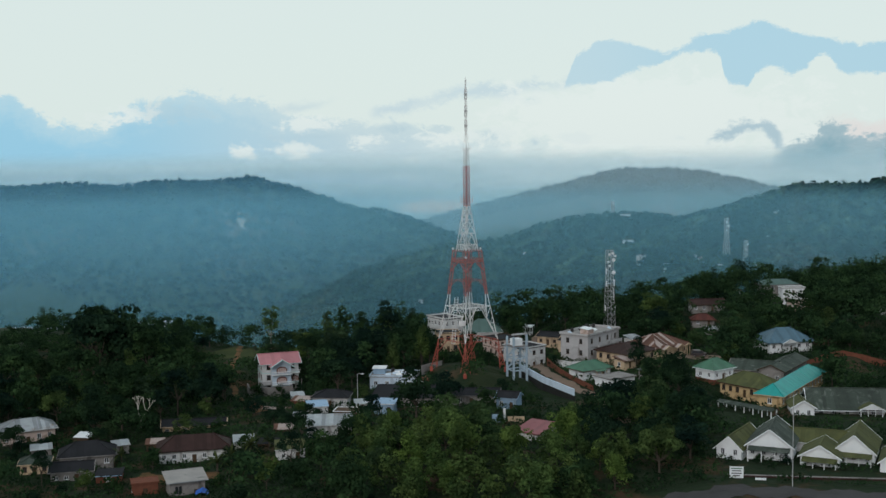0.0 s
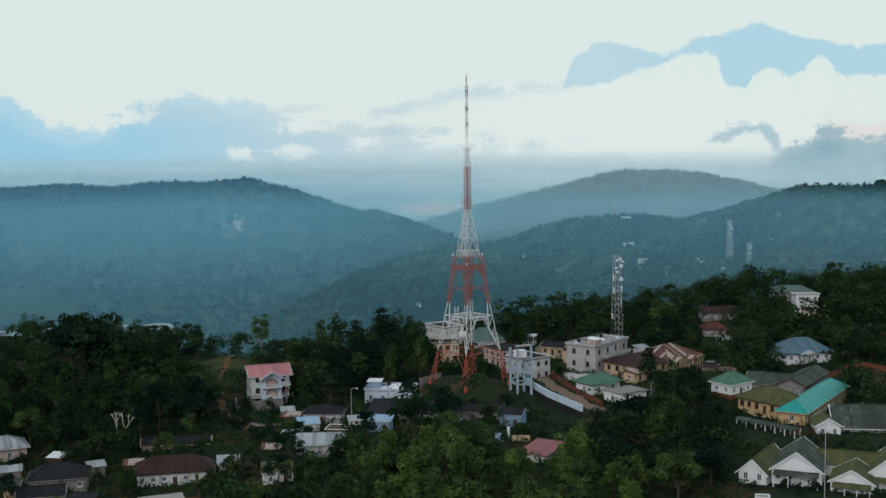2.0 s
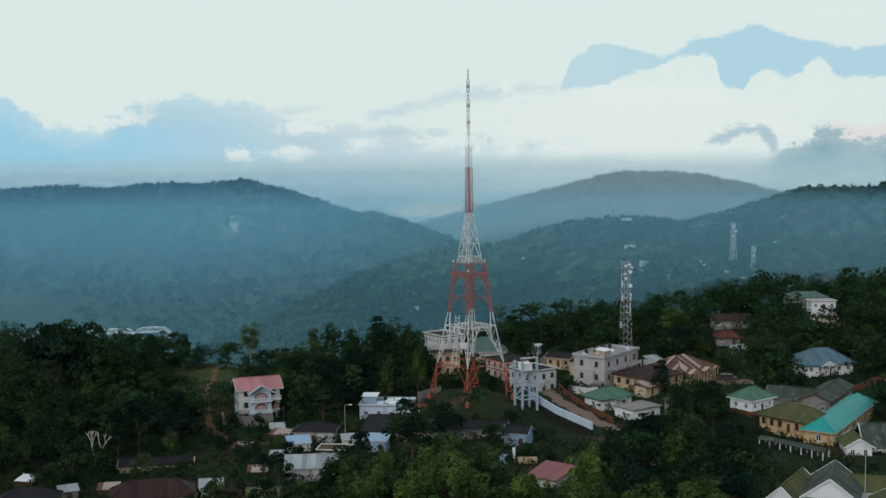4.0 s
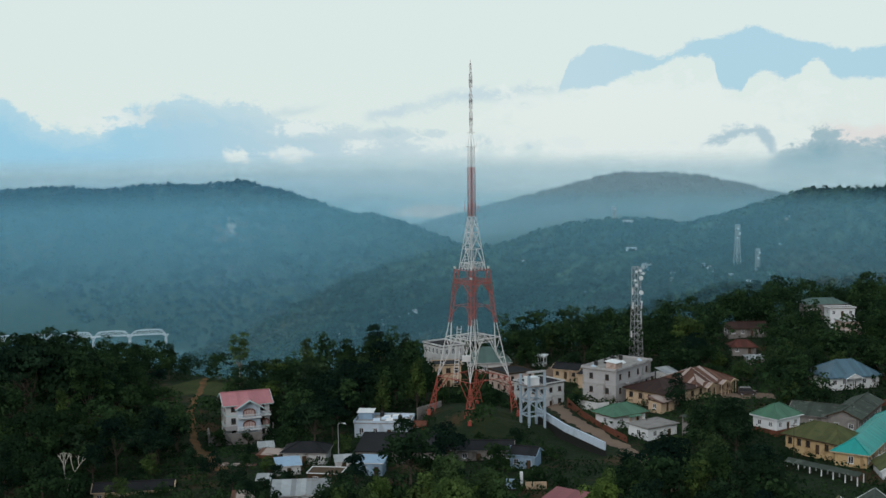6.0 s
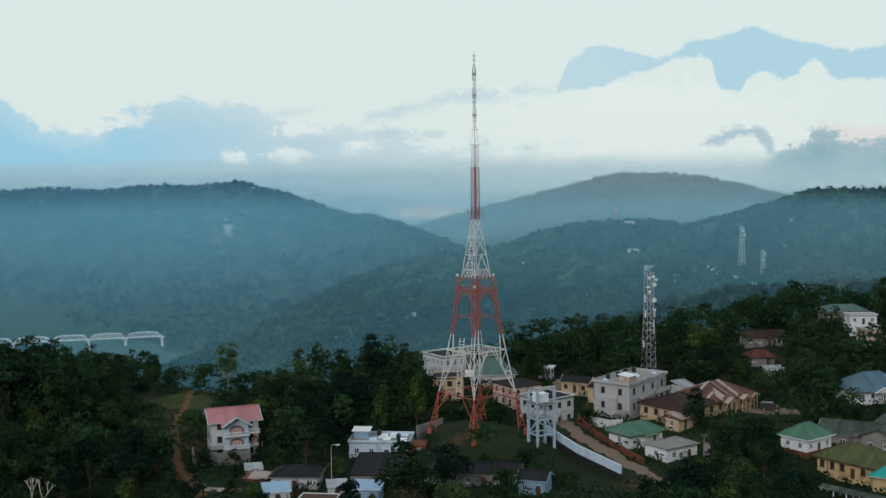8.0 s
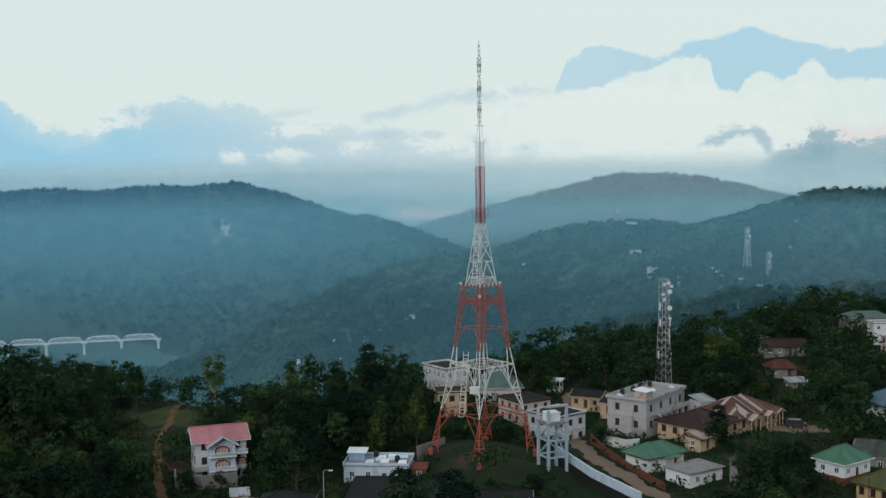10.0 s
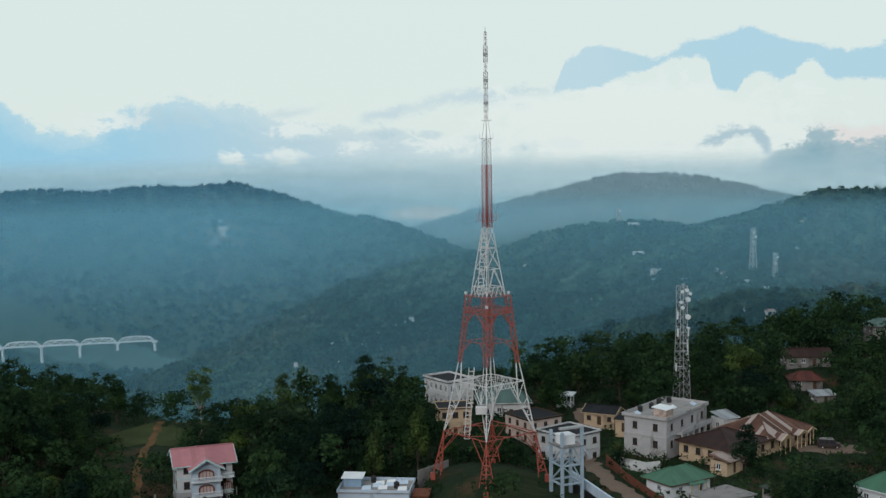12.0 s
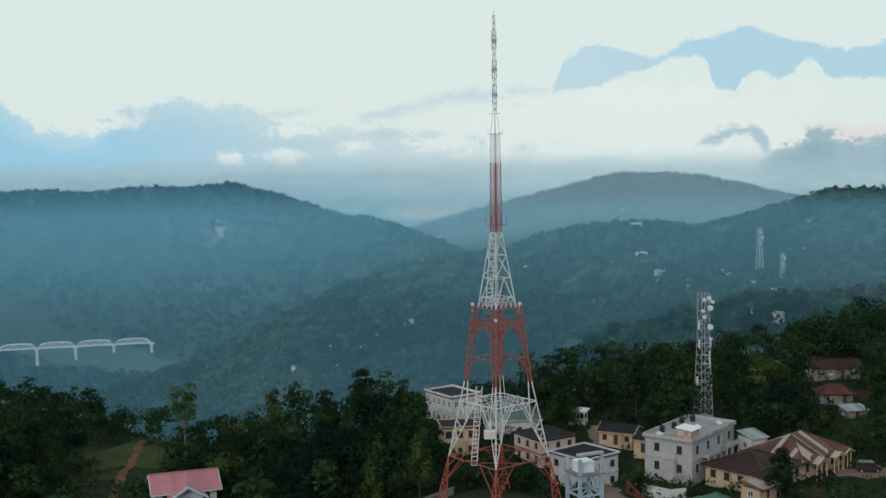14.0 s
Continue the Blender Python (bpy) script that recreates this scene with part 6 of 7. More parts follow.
def tree_kind(key, seed, h, r, ch, n, lobes, leaf, size, trunk_r, bark="bark", lobe=0.42, z=None, flat=0.75):
    rng = np.random.default_rng(seed)
    cz = h - ch * 0.75 if z is None else z
    p, d, c = crown_points(rng, n, r, ch, cz, lobes, lobe, flat)
    p[:, 2] *= h / p[:, 2].max()
    vs, fs = leaf_cards(rng, p, d, size)
    me = bpy.data.meshes.new("crown")
    mesh_from(me, vs, fs, False)
    me.materials.append(M[leaf])
    b = Bits()
    limbs(b, max(1.5, cz - ch * 0.45), [tuple(q) for q in c[: min(9, lobes)] * (0.8, 0.8, 0.95)], trunk_r)
    tr = b.mesh("trunk")
    tr.materials.append(M[bark])
    KINDS[key] = (me, tr, h, r)


tree_kind("round", 1, 9.0, 4.6, 5.6, 1400, 20, "leaf", 0.3, 0.25)
tree_kind("broad", 2, 11.5, 6.0, 6.2, 1900, 30, "leaf", 0.34, 0.32, lobe=0.34)
tree_kind("tall", 3, 14.0, 4.2, 8.6, 1700, 28, "leaf", 0.33, 0.26, lobe=0.4)
tree_kind("dense", 4, 7.5, 3.8, 5.0, 1250, 16, "leaf", 0.29, 0.2, lobe=0.5)
tree_kind("light", 5, 10.0, 4.8, 6.4, 2000, 30, "lightleaf", 0.28, 0.25, lobe=0.32)
tree_kind("plume", 6, 9.0, 3.2, 6.2, 1400, 20, "lightleaf", 0.26, 0.2, lobe=0.36, flat=1.3)
tree_kind("bush", 7, 3.2, 2.3, 2.4, 380, 9, "leaf", 0.27, 0.08, lobe=0.5)
tree_kind("sparse", 8, 15.5, 4.4, 7.0, 1500, 26, "lightleaf", 0.26, 0.24, "palebark", lobe=0.3)
tree_kind("open", 9, 13.0, 5.4, 6.0, 1400, 24, "leaf", 0.33, 0.27, lobe=0.28)
tree_kind("slim", 11, 12.5, 2.7, 8.0, 1400, 24, "midleaf", 0.27, 0.18, lobe=0.4, flat=1.25)
tree_kind("fresh", 12, 9.5, 4.4, 5.6, 1400, 24, "midleaf", 0.28, 0.22, lobe=0.34)

tree_kind("tier", 14, 12.0, 6.4, 5.2, 1900, 26, "leaf", 0.33, 0.3, lobe=0.42, flat=0.36)
tree_kind("paletier", 15, 10.5, 5.0, 5.0, 1600, 24, "midleaf", 0.3, 0.25, lobe=0.4, flat=0.42)

LABELS = dict(tier="flat-layered dark green spreading tree", paletier="flat-layered olive-green spreading tree", slim="slender olive-green tree with upright shoots", fresh="rounded olive-green broadleaf tree",round="rounded dark green broadleaf tree", broad="broad dark green spreading tree", tall="tall dark green tree with layered crown",
              dense="dense low dark green tree", light="yellow-green leafy tree with many shoots", plume="pale green tree with upright shoots",
              bush="low dark green garden bush", sparse="tall thin pale-barked tree with sparse crown", open="dark green tree with an open crown")
count = {}


def tree(kind, x, y, s=1.0, yaw=0.0, z=None, sy=None):
    crown, trunk, h, r = KINDS[kind]
    t = new("tree" if kind != "bush" else "bush")
    tagged(t, LABELS[kind], "bush" if kind == "bush" else "tree", "bushes in the town" if kind == "bush" else "trees on the town ridge")
    t.matrix_basis = pose(x, y, ground_z(x, y) if z is None else z, 0, 0, yaw) @ Matrix.Diagonal((s, s, sy or s, 1))
    part("trunk", trunk, "bark", t)
    part("crown", crown, "leaf", t)
    count[kind] = count.get(kind, 0) + 1


# the tower, the tank stand and the long wall stay in view too
HOUSES += [(100, 8, -3.5, 20, 10, 1, 2, 0.7), (111, 14, -2.2, 35, 15, 1, 2, 0.7), (124, 16, -3, -18, 15, 1, 2, 0.7), (51, 68, -1.2, 0, 4, 4, 20, 2.0), (73, 22.5, -2.3, 0, 9, 5, 2, 0.3), (0, 0, -0.5, 0, 18, 18, 9, 3.0), (14.2, -7, -1.2, 28, 5, 5, 10, 2.5), (16.4, -2.5, -4.6, -75, 7, 0.6, 3, -0.8), (19, -11, -4.6, -72, 13, 0.6, 3, -0.8), (24.6, -24, -4.6, -64, 16, 0.6, 3, -0.8), (-78, 46, -7, 0, 9, 28, 1, 0.7), (-61, -22, -7.5, 20, 4, 18, 1, 1.2)]


def blocked_many(x, y, top, r):
    """True where plants would grow into a house, a road or the tower, or hide more of a house's front than they should."""
    bad = ((np.hypot(x, y) < 13 + r * 0.5) & (top > -1.2) & (y < 4)) | (np.hypot(x, y + 12) < 4) | (np.hypot(x, y) < 4) | (((x - 6) ** 2 + (y + 14) ** 2 < 50) & (top > 2)) | (np.hypot(x - 14, y + 7) < 4 + r) | (np.hypot(x - 51, y - 68) < 4)
    for hx, hy, hz, yaw, w, d, h, free in HOUSES:
        a = radians(-yaw)
        dx, dy = x - hx, y - hy
        u, v = dx * math.cos(a) - dy * math.sin(a), dx * math.sin(a) + dy * math.cos(a)
        bad |= (np.abs(u) < w / 2 + r * 0.75) & (np.abs(v) < d / 2 + r * 0.75)
        gap = hy - y
        half = (w * abs(math.cos(a)) + d * abs(math.sin(a))) / 2
        side = dx + (hx + 5) * gap / 300
        bad |= (gap > 0) & (np.abs(side) < half + r * 0.8) & (top - 0.21 * np.maximum(gap - half * 0.4, 0) > hz + free)
    for pts, width in CLEAR:
        for (ax, ay), (bx, by) in zip(pts, pts[1:]):
            ex, ey = bx - ax, by - ay
            t = np.clip(((x - ax) * ex + (y - ay) * ey) / (ex * ex + ey * ey), 0, 1)
            bad |= np.hypot(x - ax - t * ex, y - ay - t * ey) < width / 2 + r * 0.7
    return bad


CLEAR = ((((25, 60), (23, 40), (22, 22), (22, 8), (25, -5), (30, -18), (36, -34)), 5), (((15.5, 1), (17, -6), (21, -17), (28, -32)), 9), (((30, -120), (52, -116), (75, -121), (110, -124)), 12),
         (((-81, 71), (-78.7, 54.6), (-78, 40.4), (-77.1, 32.4), (-74.9, 23.7), (-71.3, 10.3), (-65.5, -8.5), (-55.5, -34)), 2.4), (((-90, 60), (-70, 60)), 11), (((4, -14), (6, -8)), 9), (((-78, 56), (-78, 38)), 14),
         (((55, -103), (88, -110)), 7), (((58, -98), (58, -112)), 5), (((-76, -88), (-58, -86)), 5), (((96, 6), (105, 9), (117, 17), (131, 13)), 5), (((66, 22), (80, 21)), 6))

# a minibus parked by the rusty-roofed building


def minibus(label, x, y, yaw):
    t = thing("minibus", label, "car", pose(x, y, ground_z(x, y) + 0.15, 0, 0, yaw))
    prof = [(-2.4, 0.45), (2.2, 0.45), (2.35, 0.8), (2.25, 1.1), (1.55, 1.2), (0.95, 1.95), (-2.2, 2.0), (-2.42, 1.1)]
    n = len(prof)
    b = Bits().raw([(px, s * (0.85 if pz < 1.5 else 0.74), pz) for s in (-1, 1) for px, pz in prof], [tuple(range(n)), tuple(range(2 * n - 1, n - 1, -1))] + [(i, i + n, (i + 1) % n + n, (i + 1) % n) for i in range(n)])
    part("body", b, "carpaint", t)
    for s in (-1, 1):
        for a, c in ((-2.15, -1.2), (-1.1, -0.15), (-0.05, 0.85)):
            part("window", Bits().raw([(a, s * 0.865, 1.18), (c + (0.4 if c > 0 else 0), s * 0.865, 1.18), (c, s * 0.765, 1.82), (a, s * 0.765, 1.82)], [(0, 1, 2, 3)]), "glass", t)
        for wx in (-1.5, 1.5):
            w = part("wheel", Bits().bar((wx, s * 0.66, 0.35), (wx, s * 0.9, 0.35), 0.7, 14), "tyre", t)
            part("rim", Bits().bar((wx, s * 0.88, 0.35), (wx, s * 0.92, 0.35), 0.4, 10), "galv", w)
        part("headlight", Bits().box(2.24, s * 0.62 - 0.14, 0.8, 2.36, s * 0.62 + 0.14, 0.98), "bright", t)
    part("windscreen", Bits().raw([(1.53, -0.72, 1.27), (1.53, 0.72, 1.27), (1.02, 0.66, 1.9), (1.02, -0.66, 1.9)], [(0, 1, 2, 3)]), "glass", t)
    part("roof_rack", Bits().bar((-1.9, -0.55, 2.08), (0.7, -0.55, 2.08), 0.08).bar((-1.9, 0.55, 2.08), (0.7, 0.55, 2.08), 0.08).bar((-1.9, -0.55, 2.1), (-1.9, 0.55, 2.1), 0.06).bar((0.7, -0.55, 2.1), (0.7, 0.55, 2.1), 0.06), "galv", t)


minibus("dark maroon minibus parked on a trodden yard", 73.2, 22.5, -8)

# trees that stand out
placed = []
tree("sparse", -67.5, 56, 1.0, 40, -5.5, 1.05)
tree("sparse", 34, 92, 0.95, 130)
for x, y, s, k in ((-107, 22, 2.1, "broad"), (-114, 14, 1.85, "tier"), (-120, 26, 1.75, "open"), (-100, 28, 1.5, "round"), (-98, 10, 1.35, "open")):
    tree(k, x, y, s, x * 29 % 360)
    placed.append((x, y, KINDS[k][3] * s))
for x, y, k, s in ((-27, -76, "broad", 0.9), (-14, -50, "broad", 1.2), (-7, -62, "light", 0.95), (2, -78, "light", 1.1), (-2, -92, "light", 1.15), (9, -94, "light", 1.05), (-14, -97, "plume", 1.2),
                   (-21, -92, "plume", 1.0), (20, -84, "light", 1.0), (23, -74, "plume", 1.0), (17, -98, "light", 1.0), (29, -88, "broad", 1.0), (33, -72, "broad", 0.9), (41, -80, "round", 1.0),
                   (44, -66, "broad", 0.95), (38, -56, "round", 0.9), (52, -62, "broad", 0.8), (-6, -37, "broad", 0.9), (9, -23, "dense", 0.6), (-4, -22, "dense", 0.5), (-64, 5, "dense", 0.6), (-51.5, 9, "dense", 0.55), (-57, 7, "fresh", 0.42), (-34, -90, "round", 1.0), (4, -44, "dense", 0.9), (47, -94, "broad", 0.9), (40, -98, "light", 0.9),
                   (51.0, 5.5, "tall", 0.72), (26.5, 11, "dense", 0.55), (-12, 22, "broad", 1.0), (-20, 20, "broad", 1.05), (-28, 24, "tall", 0.9), (-34, 32, "broad", 1.05), (-24, 42, "open", 1.1), (16, 78, "broad", 1.0),
                   (-12, -11, "dense", 0.5), (6.5, 11.5, "dense", 0.62), (-7.5, 13.5, "dense", 0.6), (60, 60, "round", 0.9), (67, 72, "paletier", 1.3)):
    tree(k, x, y, s, (x * 37 + y * 11) % 360)
    placed.append((x, y, KINDS[k][3] * s))

rnd = random.Random(12)


def too_close(x, y, r, k):
    return any((x - a) ** 2 + (y - b) ** 2 < ((r + c) * k) ** 2 for a, b, c in placed)


rng = np.random.default_rng(12)
n = 9000
cx, cy, cs = rng.uniform(-135, 130, n), rng.uniform(-118, 75, n), rng.uniform(0.7, 1.15, n)
cs = np.where((cx < -50) & (cy > 25), cs * 0.74, cs)
ck = [rnd.choice(("round", "broad", "tall", "tier", "open", "tier", "broad", "dense", "slim", "fresh", "paletier")) for _ in range(n)]
fore = (np.abs(cx - 2) < 29) & (cy < -66)
ck = [("light", "plume", "fresh", "broad", "light")[i % 5] if f else k for i, (k, f) in enumerate(zip(ck, fore))]
ch, cr = np.array([KINDS[k][2] for k in ck]) * cs, np.array([KINDS[k][3] for k in ck]) * cs
cz = height(cx, cy)
free = ~blocked_many(cx, cy, cz + ch, cr) & (np.abs(cx + 5) < (cy + 345) * 0.44)
for i in np.flatnonzero(free):
    if len(placed) < 262 and not too_close(cx[i], cy[i], cr[i], 0.55):
        placed.append((cx[i], cy[i], cr[i]))
        tree(ck[i], cx[i], cy[i], cs[i], rnd.uniform(0, 360), cz[i])
# small trees crowding the village yards, kept clear of walls and paths only
n = 1500
cx, cy, cs = rng.uniform(-120, -22, n), rng.uniform(-99, -14, n), rng.uniform(0.42, 0.72, n)
ck = [("dense", "round", "tier", "fresh", "open")[i % 5] for i in range(n)]
cr = np.array([KINDS[k][3] for k in ck]) * cs
inside = np.abs(cx + 5) > (cy + 345) * 0.44
for hx, hy, hz, yaw, w, d, h, free in HOUSES:
    a = radians(-yaw)
    u, v = (cx - hx) * math.cos(a) - (cy - hy) * math.sin(a), (cx - hx) * math.sin(a) + (cy - hy) * math.cos(a)
    inside |= (np.abs(u) < w / 2 + cr * 0.7) & (np.abs(v) < d / 2 + cr * 0.7)
    # leave most roofs in sight from the south
    inside |= (np.abs(cx - hx + 0.1 * (hy - cy)) < w * 0.3) & (hy - cy > 0) & (hy - cy < 9)
inside |= (np.hypot(cx + 61, cy + 22) < 9) | (np.hypot(cx + 67, cy + 86) < 7)
cz, added = height(cx, cy), 0
for i in np.flatnonzero(~inside):
    if added < 46 and not too_close(cx[i], cy[i], cr[i], 0.6):
        placed.append((cx[i], cy[i], cr[i]))
        tree(ck[i], cx[i], cy[i], cs[i], rnd.uniform(0, 360), cz[i])
        added += 1
# gardens: bushes where taller trees would hide the houses
n = 6000
cx, cy, cs = rng.uniform(-125, 120, n), rng.uniform(-118, 60, n), rng.uniform(0.5, 1.1, n)
cz = height(cx, cy)
free = ~blocked_many(cx, cy, cz + 3.2 * cs, 2.3 * cs) & (np.abs(cx + 5) < (cy + 345) * 0.44)
bushes = 0
for i in np.flatnonzero(free):
    if bushes < 175 and not too_close(cx[i], cy[i], 2 * cs[i], 0.5):
        placed.append((cx[i], cy[i], 1.6 * cs[i]))
        tree("bush", cx[i], cy[i], cs[i], rnd.uniform(0, 360), cz[i])
        bushes += 1


def bare_tree(label, x, y, h):
    t = thing("dead_tree", label, "tree", pose(x, y, ground_z(x, y)))
    r = random.Random(3)
    b = Bits()

    def grow(p, d, ln, w, depth):
        q = p + d * ln
        b.bar(p, q, w, 6, w * 0.7)
        if depth:
            for _ in range(2 if depth > 1 else 3):
                grow(q, (d + Vector((r.uniform(-0.8, 0.8), r.uniform(-0.6, 0.6), r.uniform(0.1, 0.4)))).normalized(), ln * 0.74, w * 0.7, depth - 1)

    grow(Vector((0, 0, -1)), Vector((0.05, 0, 1)), h * 0.3, 0.5, 4)
    part("trunk", b, "deadwood", t)


bare_tree("bleached leafless dead tree among dark woods", -86.4, -44, 11)


def spiky_plant(label, x, y, s, seed, blades=26, name="palm_plant"):
    t = thing(name, label, "plant", pose(x, y, ground_z(x, y)))
    r = random.Random(seed)
    part("stem", Bits().bar((0, 0, -1), (0, 0, 1.6 * s), 0.35 * s, 7, 0.25 * s), "bark", t)
    for i in range(blades):
        a, up = r.uniform(0, 6.28), r.uniform(0.25, 1.3)
        ln, w = r.uniform(1.8, 3.0) * s, 0.16 * s
        b, prev = Bits(), None
        for k in range(5):
            u = k / 4
            rad, z = ln * u * math.cos(up), 1.5 * s + ln * (u * math.sin(up) - 0.55 * u * u * (1.4 - up * 0.6))
            c = Vector((rad * math.cos(a), rad * math.sin(a), z))
            side = Vector((-math.sin(a), math.cos(a), 0)) * w * (1 - u * 0.85)
            b.v += [tuple(c - side), tuple(c + side - Vector((0, 0, 0.05)))]
            if k:
                m = 2 * k
                b.f.append((m - 2, m - 1, m + 1, m))
        part("leaf", b, "palm", t)


for i, (x, y, s) in enumerate(((-56, -79, 1.7), (-52, -76, 1.9), (-58.5, -83, 1.6), (-83, -74, 1.5), (-48, -74, 1.3), (27.5, 17, 1.5), (29, 14, 1.2), (36.5, 13.5, 1.0))):
    spiky_plant("clump of long arching sword-shaped leaves", x, y, s, i)


def wood_stuff(name, label, rng, xs, ys, size, cards, card, base_r, leaf, flat=0.8):
    """Many far trees joined into one."""
    n = len(xs)
    zs = height(xs, ys)
    s = rng.uniform(0.65, 1.35, n) * size
    k = np.repeat(np.arange(n), cards)
    d = rng.normal(0, 1, (len(k), 3))
    d[:, 2] = np.abs(d[:, 2]) * 1.1
    d /= np.linalg.norm(d, axis=1, keepdims=True)
    lump = rng.uniform(0.7, 1.05, (len(k), 1))
    p = d * lump * s[k][:, None] * (base_r, base_r, flat) + np.stack([xs[k], ys[k], zs[k] + s[k] * 0.25], 1)
    vs, fs = leaf_cards(rng, p, d, 1.0, 0.55)
    c = np.repeat(p, 4, 0)
    vs = c + (vs - c) * np.repeat(s[k] * card, 4)[:, None]
    me = bpy.data.meshes.new(name)
    mesh_from(me, vs, fs, False)
    me.materials.append(M[leaf])
    tagged(new(name, me), label, "woods", kind="stuff")


def wood_of_kinds(name, label, xs, ys, cards, grow, kinds=("round", "broad", "tall", "dense", "open", "tier", "tier"), leaf="leaf"):
    """Trees of the same kinds, with fewer and larger leaf sprays, joined into one."""
    zs = height(xs, ys)
    data = []
    for k in kinds:
        me = KINDS[k][0]
        co = np.empty(len(me.vertices) * 3, np.float32)
        me.vertices.foreach_get("co", co)
        data.append(co.reshape(-1, 4, 3))
    out = []
    for x, y, z in zip(xs, ys, zs):
        v = data[rng.integers(len(data))]
        v = v[rng.choice(len(v), cards, replace=False)]
        c = v.mean(1, keepdims=True)
        a, s = rng.uniform(0, 6.28), rng.uniform(0.75, 1.15) * (0.74 if x < -50 and y > 25 else 1)
        q = (c + (v - c) * grow).reshape(-1, 3) * (s, s, s * rng.uniform(0.85, 1.1))
        ca, sa = math.cos(a), math.sin(a)
        out.append(np.stack([q[:, 0] * ca - q[:, 1] * sa + x, q[:, 0] * sa + q[:, 1] * ca + y, q[:, 2] + z], 1))
    vs = np.concatenate(out)
    me = bpy.data.meshes.new(name)
    mesh_from(me, vs, np.arange(len(vs)).reshape(-1, 4), False)
    me.materials.append(M[leaf])
    tagged(new(name, me), label, "woods", kind="stuff")


def scatter(rng, n, x0, x1, y0, y1, keep):
    xs, ys = rng.uniform(x0, x1, n), rng.uniform(y0, y1, n)
    m = (np.abs(xs + 5) < (ys + 345) * 0.43 + 10) & keep(xs, ys)
    return xs[m], ys[m]


rng = np.random.default_rng(77)


def crowd(n, x0, x1, y0, y1, hi, r, apart, avoid=False):
    """Places for joined trees, clear of houses and roads and not on top of one another."""
    xs, ys = rng.uniform(x0, x1, n), rng.uniform(y0, y1, n)
    m = np.abs(xs + 5) < (ys + 345) * 0.44 + 5
    xs, ys = xs[m], ys[m]
    m = ~blocked_many(xs, ys, height(xs, ys) + hi, np.full(len(xs), r))
    xs, ys = xs[m], ys[m]
    if avoid:
        m = np.full(len(xs), True)
        for a, b, c in placed:
            m &= (xs - a) ** 2 + (ys - b) ** 2 > (c * 0.75 + 2) ** 2
        xs, ys = xs[m], ys[m]
    cells, keep = {}, []
    for i, (x, y) in enumerate(zip(xs.tolist(), ys.tolist())):
        c = (int(x // apart), int(y // apart))
        if any((x - a) ** 2 + (y - b) ** 2 < apart ** 2 for p in (-1, 0, 1) for q in (-1, 0, 1) for a, b in cells.get((c[0] + p, c[1] + q), ())):
            continue
        cells.setdefault(c, []).append((x, y))
        keep.append(i)
    return xs[keep], ys[keep]


# woods between and behind the houses, and undergrowth
xs, ys = crowd(14000, -175, 190, -120, 175, 9.5, 3.2, 5.0, True)
m = (np.abs(xs - 2) < 30) & (ys < -66)
wood_of_kinds("woods", "yellow-green scrub wood below the tower", xs[m], ys[m], 700, 1.25, ("light", "plume", "fresh"), "midleaf")
xs, ys = xs[~m], ys[~m]
wood_of_kinds("woods", "dense dark green woods between the houses", xs, ys, 290, 1.5)
xs, ys = crowd(22000, -150, 150, -125, 130, 1.7, 1.1, 1.9)
wood_stuff("undergrowth", "rank dark green undergrowth between the houses", rng, xs, ys, 1.6, 17, 0.19, 0.85, "leaf", 0.8)
xs, ys = crowd(15000, -130, 125, -122, 70, 0.5, 0.4, 1.2)
wood_stuff("grass", "rough grass and weeds round the houses", rng, xs, ys, 0.8, 9, 0.3, 0.9, "leaf", 0.7)
# woods down the back of the town ridge and on the hill to the right
xs, ys = scatter(rng, 2000, -260, 330, 150, 420, lambda x, y: (y > 172) | (x > 185))
wood_stuff("woods", "dense dark green woods on the back of the ridge", rng, xs, ys, 8.0, 80, 0.085, 0.55, "leaf", 1.05)
xs, ys = scatter(rng, 16000, -560, 560, 440, 1330, lambda x, y: (y > 640) | (x > -30))
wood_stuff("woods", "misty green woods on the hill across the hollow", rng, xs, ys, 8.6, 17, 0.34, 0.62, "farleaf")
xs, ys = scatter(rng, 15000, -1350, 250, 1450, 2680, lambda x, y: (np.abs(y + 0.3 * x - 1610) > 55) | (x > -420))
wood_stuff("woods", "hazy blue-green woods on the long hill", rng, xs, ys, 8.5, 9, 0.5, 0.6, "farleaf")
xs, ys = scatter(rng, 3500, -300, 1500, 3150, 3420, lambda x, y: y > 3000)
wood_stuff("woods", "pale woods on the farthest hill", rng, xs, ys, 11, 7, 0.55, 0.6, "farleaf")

# ---- bridge, far houses, poles ----


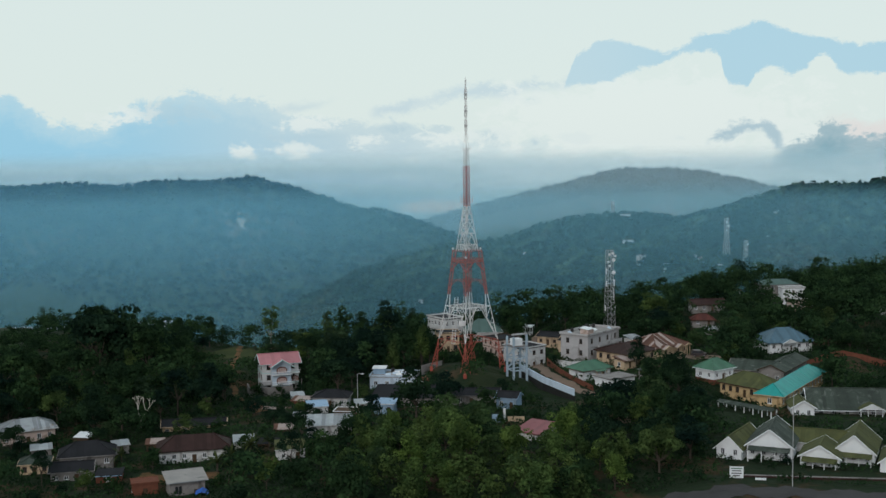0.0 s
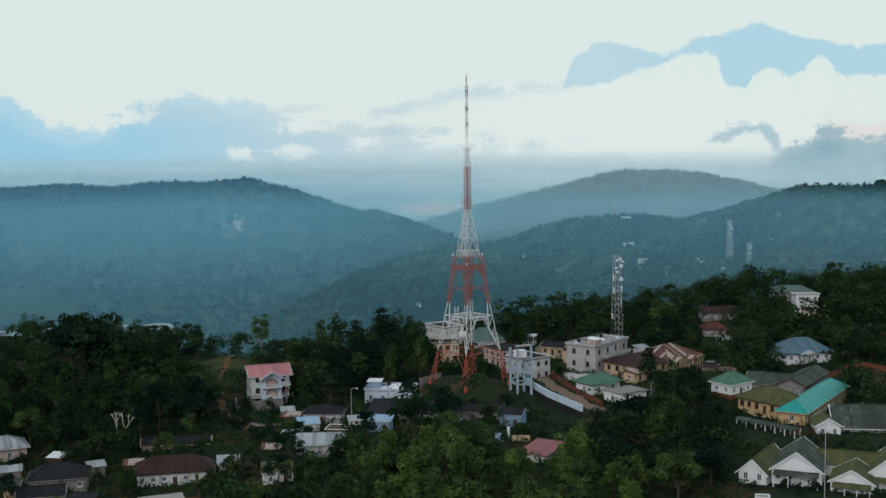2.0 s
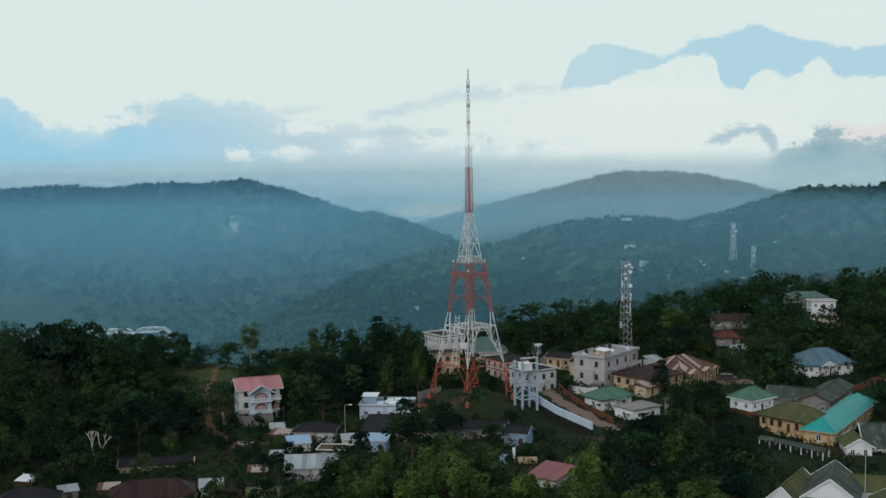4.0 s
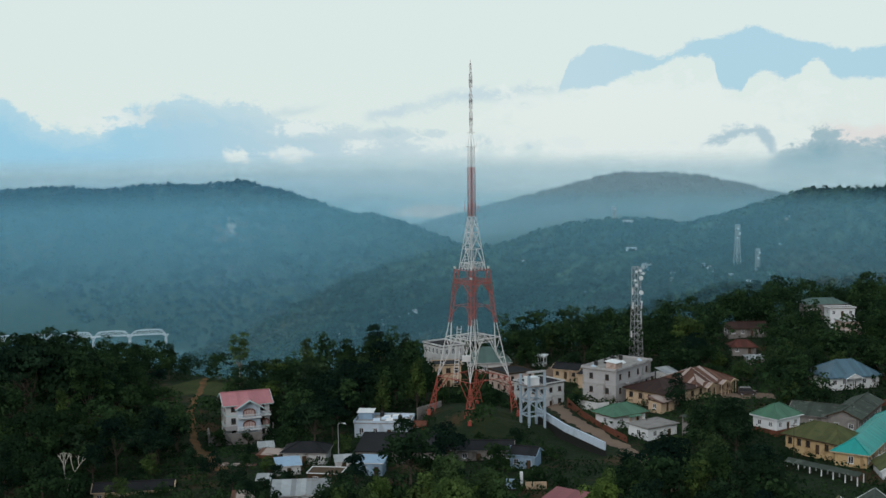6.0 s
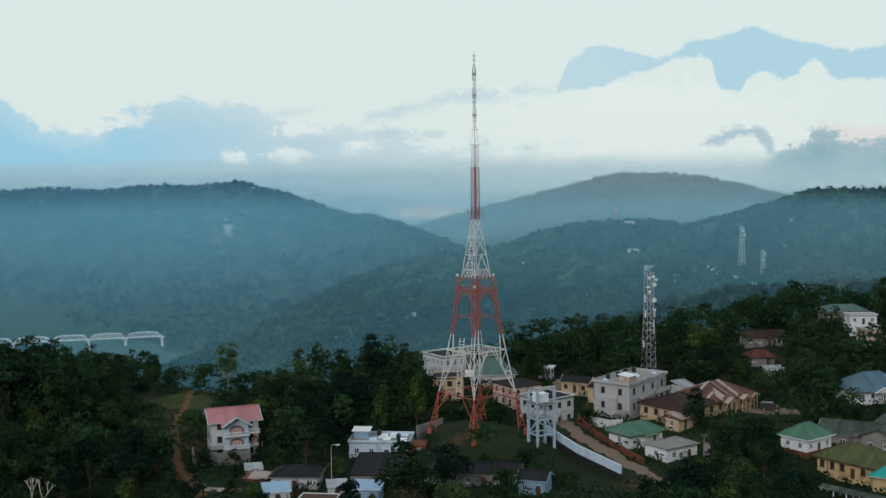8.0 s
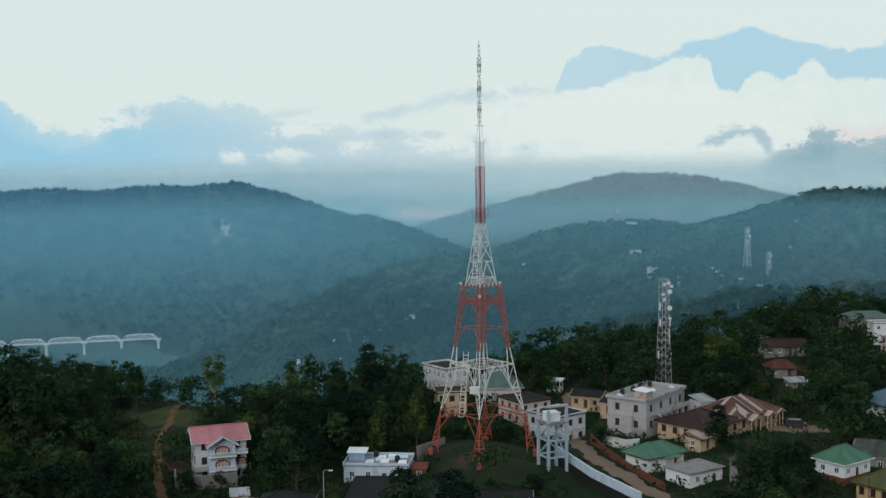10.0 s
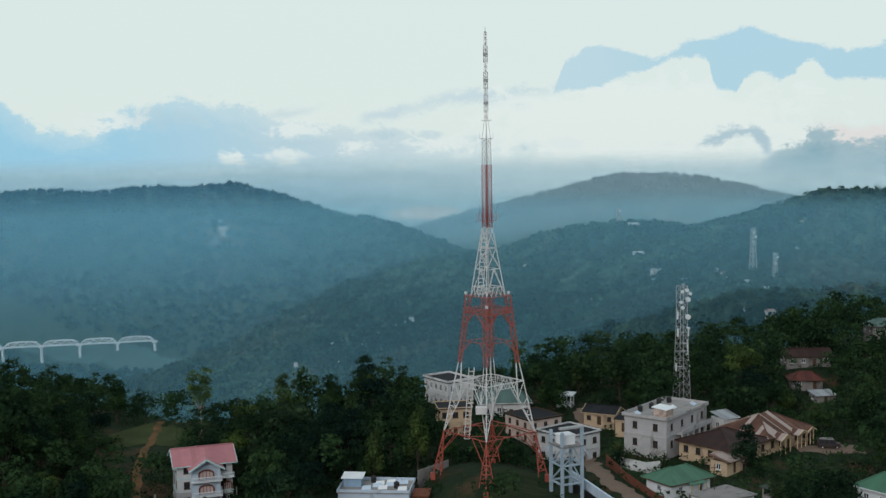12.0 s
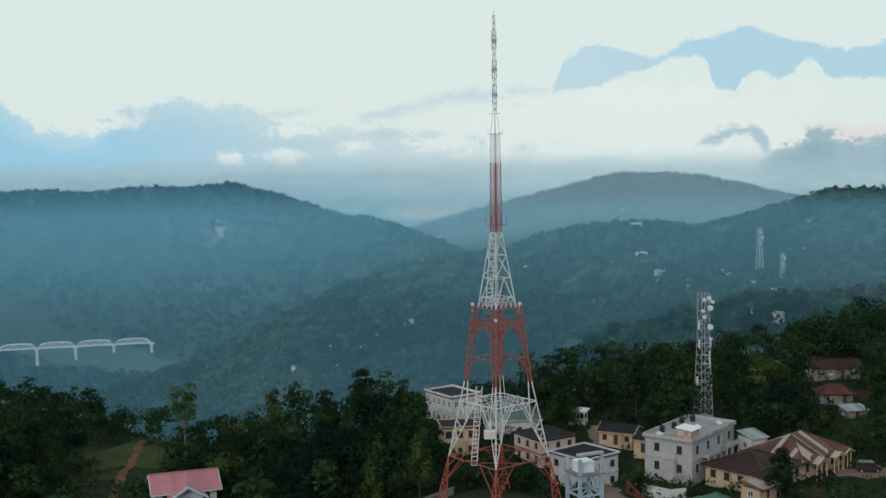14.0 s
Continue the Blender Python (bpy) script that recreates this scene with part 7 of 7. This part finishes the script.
def build_bridge():
    """Five truss spans on tall piers."""
    x0, x1, y0, y1 = -880, -514, 1722, 1809
    spans = 6
    z = -262
    t = thing("railway_bridge", "pale steel truss bridge on tall piers over the valley", "bridge", pose(0, 0, 0))
    for i in range(spans):
        a, c = Vector((x0 + (x1 - x0) * i / spans, y0 + (y1 - y0) * i / spans, z)), Vector((x0 + (x1 - x0) * (i + 1) / spans, y0 + (y1 - y0) * (i + 1) / spans, z))
        d = c - a
        s = Vector((0, 3.2, 0))
        b = Bits()
        for q in (-1, 1):
            n = 8
            pts_lo = [a + d * (0.02 + 0.96 * k / n) + s * q for k in range(n + 1)]
            hs = [0.0, 7.4, 8.3, 8.7, 8.8, 8.7, 8.3, 7.4, 0.0]
            pts_hi = [p + Vector((0, 0, h)) for p, h in zip(pts_lo, hs)]
            b.bar(pts_lo[0], pts_lo[-1], 1.5)
            for k in range(n):
                b.bar(pts_hi[k], pts_hi[k + 1], 1.1)
                b.bar(pts_lo[k + (k % 2)], pts_hi[k + 1 - (k % 2)], 0.75)
                if 0 < k < n:
                    b.bar(pts_lo[k], pts_hi[k], 0.6)
        for k in range(9):
            p = a + d * (0.02 + 0.96 * k / 8)
            b.bar(p - s, p + s, 0.9)
        part("truss", b, "bridge_steel", t)
        pier = Bits()
        pier.bar((c.x, c.y, z - 1), (c.x, c.y, z - 46), 4.6, 10, 6)
        pier.box(c.x - 4, c.y - 5, z - 3, c.x + 4, c.y + 5, z - 0.8)
        part("pier", pier, "bridge_steel", t)
    b = Bits().box(x0, -3, z - 0.7, x1, 3, z + 0.1)
    k = (y1 - y0) / (x1 - x0)
    b.v = [(vx, vy + y0 + (vx - x0) * k, vz) for vx, vy, vz in b.v]
    part("deck", b, "bridge_steel", t)


build_bridge()


def far_house(x, y, w, roof, wall, yaw):
    z = ground_z(x, y)
    t = thing("house", f"small far house with {roof[1]} roof among hillside woods", "house", pose(x, y, z + 4.0, 0, 0, yaw), "houses on the far hill")
    b = Bits()
    h, d = w * 0.42, w * 0.7
    part("wall", Bits().box(-w / 2, -d / 2, -9, w / 2, d / 2, h), wall, t)
    for i in range(3):
        part("window", Bits().box(-w / 2 + w * (i + 0.3) / 3, -d / 2 - 0.1, h * 0.35, -w / 2 + w * (i + 0.75) / 3, -d / 2 + 0.05, h * 0.75), "glass", t)
    strips(b, (-w * 0.56, -d * 0.62, h), (w * 0.56, -d * 0.62, h), (-w * 0.56, 0, h + w * 0.2), (w * 0.56, 0, h + w * 0.2), random.Random(2), w / 5, 0.2)
    strips(b, (w * 0.56, d * 0.62, h), (-w * 0.56, d * 0.62, h), (w * 0.56, 0, h + w * 0.2), (-w * 0.56, 0, h + w * 0.2), random.Random(2), w / 5, 0.2)
    part("roof", b, roof[0], t)


ROOFS = (("zinc", "a pale sheet"), ("bright", "a white"), ("rust", "a rusty"), ("zinc", "a grey"))
r = random.Random(41)
FAR_SPOTS = ((218, 1167, 20.4), (239, 1199, 11.9), (222, 1117, 7.6), (197, 1198, 7.6), (203, 1046, 18.7), (173, 1064, 7.6), (154, 996, 11.0), (138, 960, 10.2), (197, 906, 15.3), (213, 897, 7.6), (244, 824, 11.9), (242, 846, 6.8), (214, 853, 8.5), (217, 966, 7.6), (86, 1120, 7.6), (133, 891, 5.1), (201, 760, 8.5), (258, 740, 5.1), (241, 668, 11.9), (227, 696, 6.0), (252, 778, 7.6), (278, 743, 6.8), (81, 937, 4.2), (-44, 1049, 8.5))
FAR_HUTS = ((-49, 1043, 6.0), (-63, 1046, 3.4), (-94, 1062, 4.2), (-86, 1069, 4.2), (-81, 1058, 3.4), (-133, 1065, 4.2), (-95, 1029, 3.4), (-171, 1046, 4.2), (-161, 1012, 5.1), (-117, 986, 3.4), (-86, 1028, 3.4), (157, 685, 5.1), (72, 1270, 4.2), (352, 948, 10.2), (306, 1035, 8.5), (323, 870, 5.1))
for i, (x, y, w) in enumerate(FAR_SPOTS + FAR_HUTS):
    far_house(x, y, max(w * 0.6, 3.6), ROOFS[i % 4], ("white", "peach", "white", "bright")[i % 4], r.uniform(-30, 30))


def pole(label, x, y, h, arm=False, name="utility_pole"):
    t = thing(name, label, "pole", pose(x, y, ground_z(x, y)))
    part("shaft", Bits().bar((0, 0, -1), (0, 0, h), 0.2, 8, 0.12), "galv" if arm else "bark", t)
    if arm:
        part("arm", Bits().bar((0, 0, h), (0.5, -0.2, h + 0.35), 0.12, 6).bar((0.5, -0.2, h + 0.35), (1.3, -0.4, h + 0.3), 0.12, 6), "galv", t)
        part("lamp_head", Bits().box(1.1, -0.6, h + 0.2, 1.8, -0.25, h + 0.36), "bright", t)
    else:
        part("crossarm", Bits().box(-0.6, -0.05, h - 0.7, 0.6, 0.05, h - 0.58), "wood", t)


pole("grey street lamp on a tall pole", -30.6, -30, 8.6, True, "street_lamp")
pole("bare weathered wooden utility pole beside the cottage", 40.5, -13.0, 7.5)
pole("bare weathered wooden utility pole by the school", 66.5, -42, 8.0)
pole("bare weathered wooden utility pole beside the tower yard", -6.5, -16, 7.5)
pole("slender wooden pole among hillside trees", -73.0, 54, 4.5)
